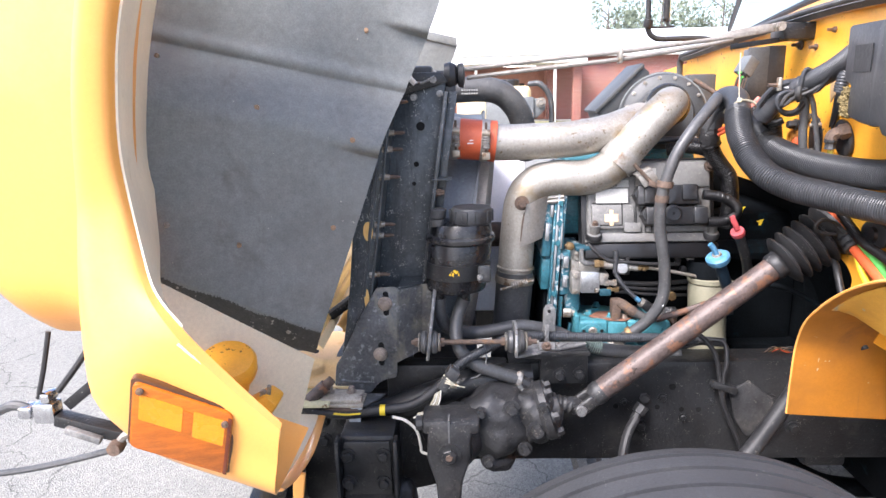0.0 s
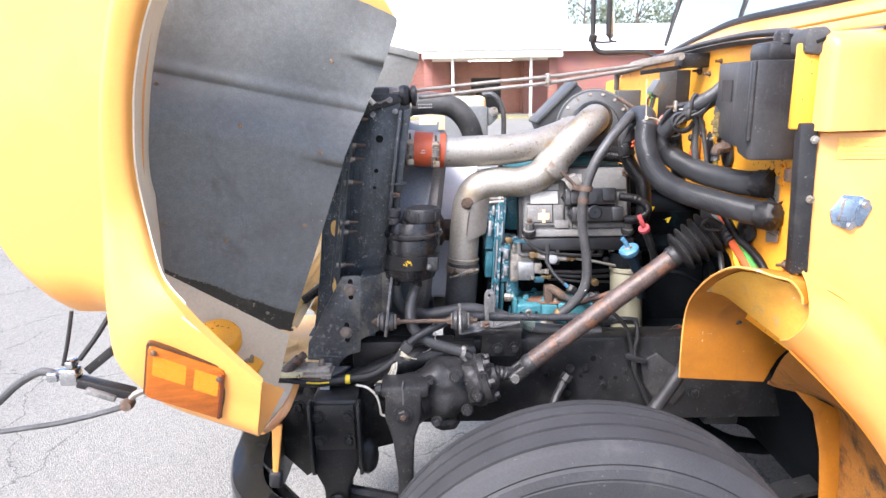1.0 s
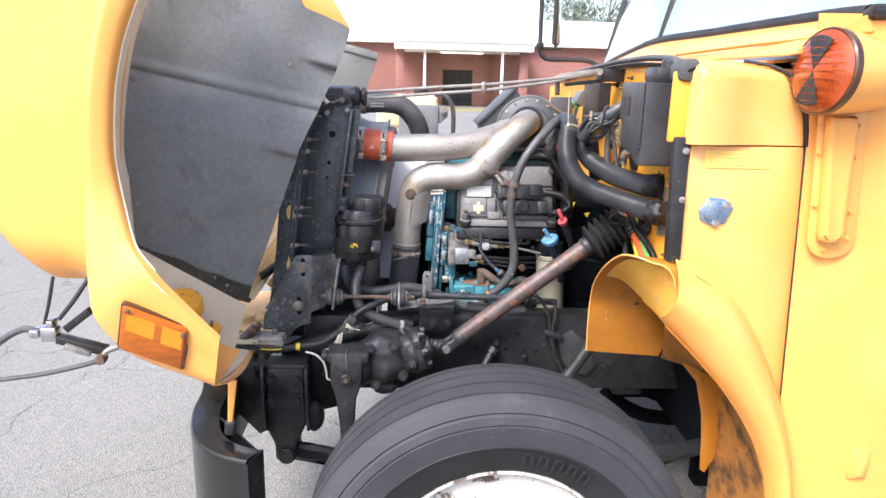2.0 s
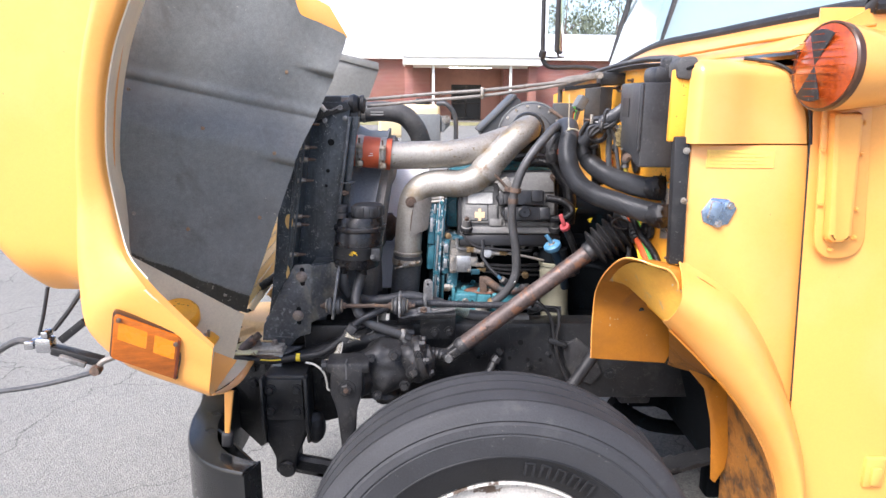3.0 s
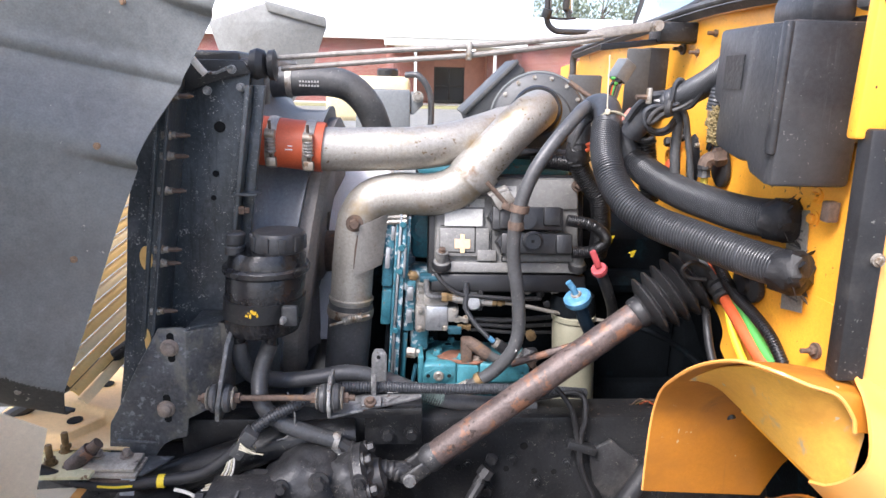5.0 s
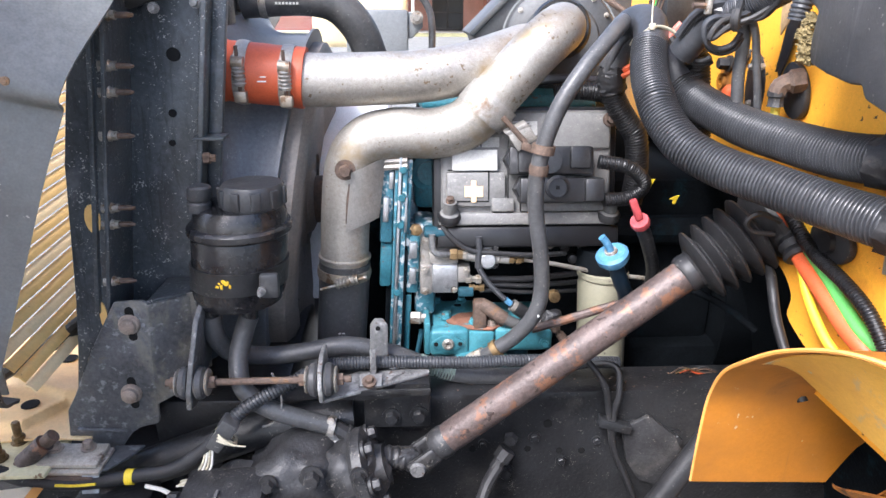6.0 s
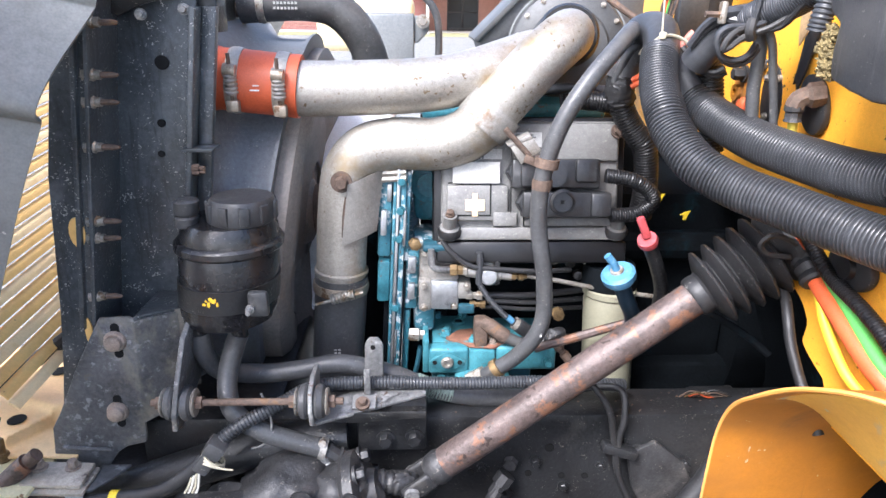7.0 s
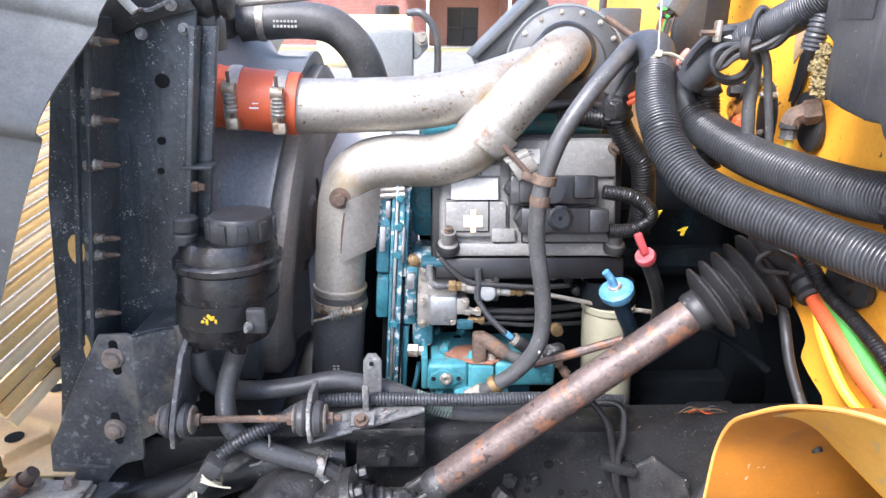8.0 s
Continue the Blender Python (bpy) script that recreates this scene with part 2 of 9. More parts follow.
# darker liner colour: mud plus the shade of the tucked foot
LINER_FOOT_SHADE = mat("shade_darkened_muddy_liner", (0.050, 0.047, 0.041), 0.7, var=0.4, scale=14, bump=0.4, spots=(0.115, 0.105, 0.088), spot_level=0.55, spot_scale=12, spot_soft=0.15, chips=(0.30, 0.28, 0.24), chip_level=0.72, chip_scale=120)
TAPE = mat("dull_black_tape", (0.011, 0.011, 0.012), 0.6, var=0.4, scale=40, bump=0.5, spots=(0.035, 0.034, 0.032), spot_level=0.60, spot_scale=40, spot_soft=0.1)
RIVET = mat("rust_bled_rivet", (0.28, 0.18, 0.11), 0.6, var=0.3, scale=200, bump=0.2)
PAD = mat("brown_weathered_steel", (0.36, 0.325, 0.265), 0.6, 0.1, var=0.35, scale=30, bump=0.4, spots=(0.075, 0.052, 0.04), spot_level=0.56, spot_scale=25, spot_soft=0.12)
FAN = mat("dusty_brown_fan", (0.20, 0.178, 0.158), 0.6, var=0.35, scale=9, bump=0.2)
ALU_BRIGHT = mat("bright_aluminium", (0.46, 0.47, 0.48), 0.38, 0.8, var=0.25, scale=24, bump=0.3, spots=(0.16, 0.16, 0.16), spot_level=0.58, spot_scale=26, spot_soft=0.1)
ZINC = mat("dull_zinc_plate", (0.34, 0.315, 0.275), 0.45, 0.6, var=0.3, scale=40, bump=0.25, spots=(0.17, 0.12, 0.075), spot_level=0.55, spot_scale=35)
RUST = mat("rusty_steel", (0.105, 0.072, 0.054), 0.7, 0.1, var=0.45, scale=40, bump=0.6, spots=(0.16, 0.092, 0.05), spot_level=0.58, spot_scale=40)
SHAFT = mat("rust_brown_shaft", (0.085, 0.063, 0.057), 0.48, 0.2, var=0.5, scale=22, bump=0.6, spots=(0.165, 0.082, 0.050), spot_level=0.54, spot_scale=38, spot_soft=0.06, chips=(0.035, 0.024, 0.020), chip_level=0.63, chip_scale=110)
BLUE = mat("blue_engine_enamel", (0.030, 0.130, 0.162), 0.38, var=0.4, scale=20, bump=0.3, spots=(0.020, 0.060, 0.075), spot_level=0.57, spot_scale=16, spot_soft=0.15, chips=(0.10, 0.06, 0.04), chip_level=0.68, chip_scale=150)
BLUE_CHIP = mat("chipped_blue_enamel", (0.045, 0.155, 0.198), 0.40, var=0.35, scale=20, bump=0.3, spots=(0.42, 0.45, 0.46), spot_level=0.535, spot_scale=45, spot_soft=0.04, chips=(0.05, 0.045, 0.04), chip_level=0.67, chip_scale=160)
BLUE_DARK = mat("sooty_blue_enamel", (0.018, 0.07, 0.095), 0.5, var=0.5, scale=12, bump=0.3, spots=(0.02, 0.02, 0.02), spot_level=0.55, spot_scale=8)
DRUM = mat("dull_black_drum", (0.055, 0.057, 0.058), 0.5, 0.1, var=0.3, scale=8, bump=0.1, spots=(0.07, 0.07, 0.068), spot_level=0.6, spot_scale=5, spot_soft=0.2)
# near-black base and low IOR put the deep shade of bay and underfloor into the colour
SOOT_SHADE = mat("sooty_shade_black_iron", (0.005, 0.0065, 0.008), 0.8, var=0.6, scale=12, bump=0.4, spots=(0.009, 0.026, 0.034), spot_level=0.60, spot_scale=9, spot_soft=0.1, ior=1.15)
ECM = mat("grey_module_casting", (0.142, 0.140, 0.134), 0.5, var=0.25, scale=24, bump=0.35, spots=(0.075, 0.070, 0.060), spot_level=0.55, spot_scale=12, spot_soft=0.18, chips=(0.25, 0.24, 0.22), chip_level=0.69, chip_scale=280)
CONNECT = mat("black_connector_plastic", (0.019, 0.0195, 0.021), 0.36, var=0.35, scale=30, bump=0.3, spots=(0.06, 0.06, 0.06), spot_level=0.58, spot_scale=30, spot_soft=0.15)
LABEL = mat("pale_label", (0.35, 0.35, 0.335), 0.6, var=0.14, scale=40, bump=0.02)
HOLE = mat("empty_hole", (0.002, 0.002, 0.002), 0.9, var=0.1, bump=0)
INK = mat("dark_print", (0.10, 0.10, 0.10), 0.6, var=0.1, bump=0)
WHITE_PRINT = mat("white_print", (0.62, 0.62, 0.60), 0.6, var=0.15, scale=200, bump=0)
ORANGE_LABEL = mat("faded_orange_label", (0.62, 0.43, 0.25), 0.6, var=0.15, bump=0)
RED_HOSE = mat("red_silicone", (0.46, 0.085, 0.032), 0.5, var=0.14, scale=14, bump=0.15)
CLAMP = mat("worn_clamp_band", (0.34, 0.29, 0.23), 0.42, 0.6, var=0.3, scale=40, bump=0.3, spots=(0.16, 0.10, 0.06), spot_level=0.55, spot_scale=40)
FILTER = mat("cream_filter_paint", (0.225, 0.215, 0.155), 0.45, var=0.08, scale=10, bump=0.05, spots=(0.18, 0.160, 0.105), spot_level=0.60, spot_scale=12, spot_soft=0.14, chips=(0.09, 0.08, 0.06), chip_level=0.72, chip_scale=120)
CAP_BLUE = mat("faded_blue_plastic", (0.065, 0.185, 0.30), 0.45, var=0.3, scale=60, bump=0.2, spots=(0.20, 0.30, 0.38), spot_level=0.58, spot_scale=60, spot_soft=0.1)
CAP_RED = mat("faded_red_plastic", (0.32, 0.05, 0.055), 0.45, var=0.3, scale=60, bump=0.2, spots=(0.42, 0.16, 0.15), spot_level=0.58, spot_scale=60, spot_soft=0.1)
BRASS = mat("tarnished_brass", (0.20, 0.135, 0.065), 0.5, 0.6, var=0.35, scale=40, bump=0.25)
WIRE_RED = mat("red_orange_cable", (0.58, 0.10, 0.03), 0.5, var=0.1, bump=0.05)
WIRE_GREEN = mat("green_cable", (0.10, 0.42, 0.09), 0.5, var=0.1, bump=0.05)
WIRE_YELLOW = mat("yellow_cable", (0.75, 0.55, 0.03), 0.5, var=0.1, bump=0.05)
WIRE_WHITE = mat("white_cable", (0.62, 0.60, 0.54), 0.55, var=0.1, bump=0.05)
PAINT_MARK = mat("yellow_paint_dab", (0.75, 0.47, 0.02), 0.6, var=0.15, bump=0.1)
AMBER = mat("amber_lens", (0.40, 0.098, 0.005), 0.2, var=0.3, scale=26, bump=0.08, coat=0.6, stretch=(1, 1, 7))
AMBER_LIGHT = mat("amber_lens_reflector", (0.74, 0.225, 0.008), 0.25, var=0.12, scale=12, bump=0.05, coat=0.5)
AMBER_DARK = mat("amber_lens_shaded", (0.060, 0.024, 0.010), 0.35, var=0.25, bump=0.05, coat=0.3)
TANK = mat("yellowed_tank_plastic", (0.60, 0.50, 0.30), 0.5, var=0.12, scale=8, bump=0.05)
TANK_WHITE = mat("white_tank_plastic", (0.80, 0.80, 0.79), 0.45, var=0.05, scale=6, bump=0.04, spots=(0.66, 0.64, 0.58), spot_level=0.62, spot_scale=9, spot_soft=0.2)
SEAL = mat("dusty_seal_rubber", (0.060, 0.060, 0.060), 0.55, var=0.3, scale=14, bump=0.25, spots=(0.14, 0.137, 0.128), spot_level=0.52, spot_scale=11, spot_soft=0.22, chips=(0.20, 0.19, 0.17), chip_level=0.70, chip_scale=240)
ROD = mat("weathered_rod_steel", (0.22, 0.205, 0.185), 0.55, 0.2, var=0.3, scale=22, bump=0.3, spots=(0.10, 0.075, 0.055), spot_level=0.57, spot_scale=26, spot_soft=0.15)
GREY_BOX = mat("dull_grey_metal", (0.17, 0.18, 0.18), 0.5, 0.3, var=0.2, scale=8, bump=0.1)
CHROME = mat("scratched_chrome", (0.55, 0.56, 0.58), 0.22, 1.0, var=0.2, scale=30, bump=0.1)
LATCH = mat("blue_tinted_chrome", (0.32, 0.42, 0.56), 0.28, 0.85, var=0.25, scale=40, bump=0.1)
# half-diffuse pale cyan stands in for the bright sky reflected by the glass
GLASS = mat("windshield_glass", (0.46, 0.60, 0.63), 0.05, var=0.03, scale=2, bump=0, trans=0.50, ior=1.52, grain=0.02)
# olive tint puts the reflection of trees and lawn into the mirror's colour
MIRROR = mat("mirror_glass", (0.50, 0.54, 0.40), 0.03, 1.0, var=0.02, bump=0)
MUD = mat("mud_stained_paint", (0.36, 0.150, 0.028), 0.7, var=0.3, scale=7, bump=0.6, spots=(0.060, 0.034, 0.018), spot_level=0.50, spot_scale=9, spot_soft=0.14, streak=((0.050, 0.030, 0.018), (10, 10, 4), 0.55, 0.12), chips=(0.16, 0.11, 0.07), chip_level=0.68, chip_scale=60)
FOAM = mat("dirty_foam", (0.15, 0.115, 0.05), 0.95, var=0.6, scale=120, fine=300, bump=1.0)


# ---------------------------------------------------------------- mesh helpers
def thing(name, base, label, category, group="", kind=""):
    """A top-level thing: an Empty at its base, whose parts are given in world places."""
    ob = new(name)
    ob.empty_display_size = 0.05
    ob.location = base
    return tagged(ob, label, category, group, kind)


def finish(name, bm, material, smooth=35):
    bmesh.ops.recalc_face_normals(bm, faces=bm.faces[:])
    me = bpy.data.meshes.new(name)
    bm.to_mesh(me)
    bm.free()
    me.materials.append(material)
    me.polygons.foreach_set("use_smooth", [True] * len(me.polygons))
    me.set_sharp_from_angle(angle=radians(smooth))
    return me


def origin_of(ob):
    v = Vector(ob.location)
    while ob.parent:
        ob = ob.parent
        v += Vector(ob.location)
    return v


def part(name, bm, material, parent, label=""):
    ob = new(name, finish(name, bm, material))
    ob.parent = parent
    ob.location = -origin_of(parent)
    if label:
        ob["label"] = label
    return ob


def solid(name, bm, material, label, category, group="", kind=""):
    """A thing of one mesh."""
    return tagged(new(name, finish(name, bm, material)), label, category, group, kind)


def box(x0, x1, y0, y1, z0, z1, bevel=0.004, seg=2, bm=None):
    made = bmesh.new()
    bmesh.ops.create_cube(made, size=1)
    for v in made.verts:
        v.co = Vector((x0 + (v.co.x + 0.5) * (x1 - x0), y0 + (v.co.y + 0.5) * (y1 - y0), z0 + (v.co.z + 0.5) * (z1 - z0)))
    if bevel:
        bmesh.ops.bevel(made, geom=made.edges[:], offset=bevel, segments=seg, affect="EDGES", profile=0.5)
    return join(bm, made)


def join(bm, made):
    """Adds made to bm (or returns made)."""
    if bm is None:
        return made
    me = bpy.data.meshes.new("t")
    made.to_mesh(me)
    made.free()
    bm.from_mesh(me)
    bpy.data.meshes.remove(me)
    return bm


def turned(bm, m):
    bm.transform(m)
    return bm


def shear(bm, k, z0, axis=0):
    """Leans upright work: k metres along the axis for each metre of height."""
    for v in bm.verts:
        v.co[axis] += k * (v.co.z - z0)
    return bm


def smooth_path(pts, per=8):
    """Catmull-Rom through the points."""
    p = [Vector(q) for q in pts]
    p = [2 * p[0] - p[1]] + p + [2 * p[-1] - p[-2]]
    out = []
    for i in range(1, len(p) - 2):
        a, b, c, d = p[i - 1:i + 3]
        for s in range(per):
            t = s / per
            out.append(0.5 * ((2 * b) + (c - a) * t + (2 * a - 5 * b + 4 * c - d) * t * t + (3 * b - a - 3 * c + d) * t ** 3))
    return out + [p[-2]]


def tube(pts, r, seg=14, per=8, bm=None, ridge=0.0, pitch=0.0, smooth=True, caps=True, squash=1.0):
    """A hose along a smooth path. r: a number, or a function of 0..1. ridge, pitch: rings proud of it, so far apart."""
    path = smooth_path(pts, per) if smooth else [Vector(p) for p in pts]
    if pitch:
        lens = [0.0]
        for a, b in zip(path, path[1:]):
            lens.append(lens[-1] + (b - a).length)
        count = max(2, int(lens[-1] / (pitch / 6)))
        fine, j = [], 0
        for i in range(count + 1):
            s = lens[-1] * i / count
            while j < len(lens) - 2 and lens[j + 1] < s:
                j += 1
            f = (s - lens[j]) / max(1e-9, lens[j + 1] - lens[j])
            fine.append(path[j].lerp(path[j + 1], f))
        path = fine
    made = bmesh.new()
    tang = [(path[min(i + 1, len(path) - 1)] - path[max(i - 1, 0)]).normalized() for i in range(len(path))]
    up = Vector((0, 0, 1)) if abs(tang[0].z) < 0.9 else Vector((0, 1, 0))
    side = tang[0].cross(up).normalized()
    rings = []
    for i, (p, t) in enumerate(zip(path, tang)):
        side = (side - t * side.dot(t)).normalized()
        other = t.cross(side)
        rad = r(i / (len(path) - 1)) if callable(r) else r
        if pitch:
            rad += ridge * (0.0, 0.0, 0.15, 0.85, 1.0, 0.85)[i % 6]
        rings.append([made.verts.new(p + rad * (math.cos(a) * side + squash * math.sin(a) * other)) for a in (2 * math.pi * k / seg for k in range(seg))])
    for a, b in zip(rings, rings[1:]):
        for k in range(seg):
            made.faces.new((a[k], a[(k + 1) % seg], b[(k + 1) % seg], b[k]))
    if caps:
        made.faces.new(rings[0][::-1])
        made.faces.new(rings[-1])
    return join(bm, made)


def lathe(profile, at, axis=(0, 0, 1), seg=32, bm=None, spin=0.0):
    """A turned piece: (radius, height) pairs round the axis through at."""
    made = bmesh.new()
    q = Vector((0, 0, 1)).rotation_difference(Vector(axis).normalized()).to_matrix()
    rings = []
    for r, h in profile:
        if r < 1e-6:
            rings.append([made.verts.new(Vector(at) + q @ Vector((0, 0, h)))])
        else:
            rings.append([made.verts.new(Vector(at) + q @ Vector((r * math.cos(a + spin), r * math.sin(a + spin), h))) for a in (2 * math.pi * k / seg for k in range(seg))])
    for a, b in zip(rings, rings[1:]):
        for k in range(seg):
            k2 = (k + 1) % seg
            if len(a) == 1 and len(b) > 1:
                made.faces.new((a[0], b[k], b[k2]))
            elif len(b) == 1 and len(a) > 1:
                made.faces.new((a[k], a[k2], b[0]))
            elif len(a) > 1:
                made.faces.new((a[k], a[k2], b[k2], b[k]))
    for ring, rev in ((rings[0], True), (rings[-1], False)):
        if len(ring) > 1:
            made.faces.new(ring[::-1] if rev else ring)
    return join(bm, made)


def hoop(r0, r1, h0, h1, at, axis, seg=48, bm=None):
    """A flat-sided ring."""
    made = bmesh.new()
    q = Vector((0, 0, 1)).rotation_difference(Vector(axis).normalized()).to_matrix()
    rings = [[made.verts.new(Vector(at) + q @ Vector((r * math.cos(a), r * math.sin(a), h))) for a in (2 * math.pi * k / seg for k in range(seg))]
             for r, h in ((r0, h0), (r1, h0), (r1, h1), (r0, h1))]
    for i in range(4):
        a, b = rings[i], rings[(i + 1) % 4]
        for k in range(seg):
            made.faces.new((a[k], a[(k + 1) % seg], b[(k + 1) % seg], b[k]))
    return join(bm, made)


def plate(poly, thick, bevel=0.002, bm=None, origin=(0, 0, 0), u=(1, 0, 0), v=(0, 0, 1), n=(0, 1, 0)):
    """A sheet cut to the outline poly (u, v pairs), thick along n."""
    made = bmesh.new()
    o, u, v, n = Vector(origin), Vector(u), Vector(v), Vector(n)
    low = [made.verts.new(o + a * u + b * v) for a, b in poly]
    f = made.faces.new(low)
    ext = bmesh.ops.extrude_face_region(made, geom=[f])
    for e in ext["geom"]:
        if isinstance(e, bmesh.types.BMVert):
            e.co += n * thick
    bmesh.ops.recalc_face_normals(made, faces=made.faces[:])
    if bevel:
        bmesh.ops.bevel(made, geom=made.edges[:], offset=bevel, segments=2, affect="EDGES", profile=0.5)
    return join(bm, made)


def sheet(f, nu, nv, thick=0.0, bm=None, close_u=False):
    """A bent sheet f(u, v), u and v from 0 to 1, of that thickness."""
    made = bmesh.new()
    grid = [[made.verts.new(Vector(f(i / nu, j / nv))) for j in range(nv + 1)] for i in range(nu + (0 if close_u else 1))]
    rows = len(grid)
    for i in range(nu if close_u else nu):
        a, b = grid[i], grid[(i + 1) % rows]
        for j in range(nv):
            made.faces.new((a[j], b[j], b[j + 1], a[j + 1]))
    if thick:
        bmesh.ops.recalc_face_normals(made, faces=made.faces[:])
        bmesh.ops.solidify(made, geom=made.faces[:], thickness=thick)
    return join(bm, made)


def curve_at(keys, t):
    """A smooth value between (place, value) keys."""
    if t <= keys[0][0]:
        return keys[0][1]
    slope = [(b[1] - a[1]) / (b[0] - a[0]) for a, b in zip(keys, keys[1:])]
    for i, ((a, va), (b, vb)) in enumerate(zip(keys, keys[1:])):
        if t <= b:
            w, s = b - a, (t - a) / (b - a)
            m = []
            for j in (i, i + 1):
                if j == 0 or j == len(slope):
                    m.append(slope[min(j, len(slope) - 1)])
                else:
                    p, q = slope[j - 1], slope[j]
                    m.append(0 if p * q <= 0 else 2 * p * q / (p + q))
            return va * (1 + 2 * s) * (1 - s) ** 2 + m[0] * w * s * (1 - s) ** 2 + vb * s * s * (3 - 2 * s) + m[1] * w * s * s * (s - 1)
    return keys[-1][1]


def bolt(at, axis, r=0.012, h=0.009, washer=1.5, bm=None, stud=0.0):
    bm = lathe([(0, -0.002), (r * washer, -0.002), (r * washer, 0.003), (r * 0.9, 0.003)], at, axis, 20, bm)
    bm = lathe([(0, 0.003), (r, 0.003), (r, 0.003 + h * 0.8), (r * 0.86, 0.003 + h), (0, 0.003 + h)], at, axis, 6, bm, spin=0.3)
    if stud:
        bm = lathe([(0, 0.003 + h), (r * 0.5, 0.003 + h), (r * 0.5, 0.003 + h + stud), (0, 0.003 + h + stud)], at, axis, 10, bm)
    return bm


def band(p, axis, r, width, material, parent, name="clamp_band", label=""):
    return part(name, lathe([(r - 0.004, -width / 2), (r, -width / 2), (r + 0.0015, 0), (r, width / 2), (r - 0.004, width / 2)], p, axis, 36), material, parent, label)


def casting(at, radii, seed, rough=0.12, turn=(0, 0, 0), bm=None):
    """A lumpy cast body."""
    made = bmesh.new()
    bmesh.ops.create_icosphere(made, subdivisions=4, radius=1)
    for v in made.verts:
        d = v.co.normalized()
        k = 1 + rough * noise.noise(d * 1.7 + Vector((seed, 0, 0))) + rough * 0.5 * noise.noise(d * 4 + Vector((0, seed, 0)))
        e = max(abs(d.x), abs(d.y), abs(d.z))
        k *= 0.8 + 0.2 / e
        v.co = Vector((d.x * radii[0], d.y * radii[1], d.z * radii[2])) * k
    made.transform(Matrix.Translation(at) @ Euler([radians(a) for a in turn]).to_matrix().to_4x4())
    return join(bm, made)


# ---------------------------------------------------------------- ground
GROUND = 0.127


def ground_height(x, y):
    s = min(1, max(0, (y - 14) / 20))
    return GROUND + 0.133 * s * s * (3 - 2 * s) + 0.004 * noise.noise((x * 0.7, y * 0.7, 0))


def asphalt():
    m = bpy.data.materials.new("worn_asphalt")
    m.use_nodes = True
    n, l = m.node_tree.nodes, m.node_tree.links
    b = n["Principled BSDF"]
    b.inputs["Roughness"].default_value = 0.82
    co = n.new("ShaderNodeTexCoord")
    grain, patch, crack, warp = n.new("ShaderNodeTexVoronoi"), n.new("ShaderNodeTexNoise"), n.new("ShaderNodeTexVoronoi"), n.new("ShaderNodeTexNoise")
    grain.inputs["Scale"].default_value = 140
    patch.inputs["Scale"].default_value, patch.inputs["Detail"].default_value = 0.9, 8
    crack.feature = "DISTANCE_TO_EDGE"
    crack.inputs["Scale"].default_value = 1.1
    warp.inputs["Scale"].default_value, warp.inputs["Detail"].default_value = 3.0, 6
    wadd = n.new("ShaderNodeMix")
    wadd.data_type = "RGBA"
    wadd.blend_type = "ADD"
    wadd.inputs[0].default_value = 0.45
    for t in (grain, patch, warp):
        l.new(co.outputs["Object"], t.inputs["Vector"])
    l.new(co.outputs["Object"], wadd.inputs[6])
    l.new(warp.outputs["Color"], wadd.inputs[7])
    l.new(wadd.outputs[2], crack.inputs["Vector"])
    cr = n.new("ShaderNodeValToRGB")
    cr.color_ramp.elements[0].color, cr.color_ramp.elements[1].color = (0.130, 0.127, 0.114, 1), (0.240, 0.233, 0.207, 1)
    cr.color_ramp.elements[0].position, cr.color_ramp.elements[1].position = 0.05, 0.75
    l.new(grain.outputs["Color"], cr.inputs["Fac"])
    pm = n.new("ShaderNodeMix")
    pm.data_type = "RGBA"
    pm.blend_type = "MULTIPLY"
    pm.inputs[0].default_value = 0.55
    pr = n.new("ShaderNodeMapRange")
    pr.inputs["To Min"].default_value, pr.inputs["To Max"].default_value = 0.45, 1.25
    l.new(patch.outputs["Fac"], pr.inputs["Value"])
    l.new(cr.outputs["Color"], pm.inputs[6])
    l.new(pr.outputs["Result"], pm.inputs[7])
    km = n.new("ShaderNodeMapRange")
    km.inputs["From Min"].default_value, km.inputs["From Max"].default_value = 0.0, 0.006
    km.inputs["To Min"].default_value, km.inputs["To Max"].default_value = 0.35, 1.0
    l.new(crack.outputs["Distance"], km.inputs["Value"])
    fin = n.new("ShaderNodeMix")
    fin.data_type = "RGBA"
    fin.blend_type = "MULTIPLY"
    fin.inputs[0].default_value = 1
    l.new(pm.outputs[2], fin.inputs[6])
    l.new(km.outputs["Result"], fin.inputs[7])
    l.new(fin.outputs[2], b.inputs["Base Color"])
    bp = n.new("ShaderNodeBump")
    bp.inputs["Strength"].default_value, bp.inputs["Distance"].default_value = 0.6, 0.006
    l.new(grain.outputs["Distance"], bp.inputs["Height"])
    l.new(bp.outputs["Normal"], b.inputs["Normal"])
    return m


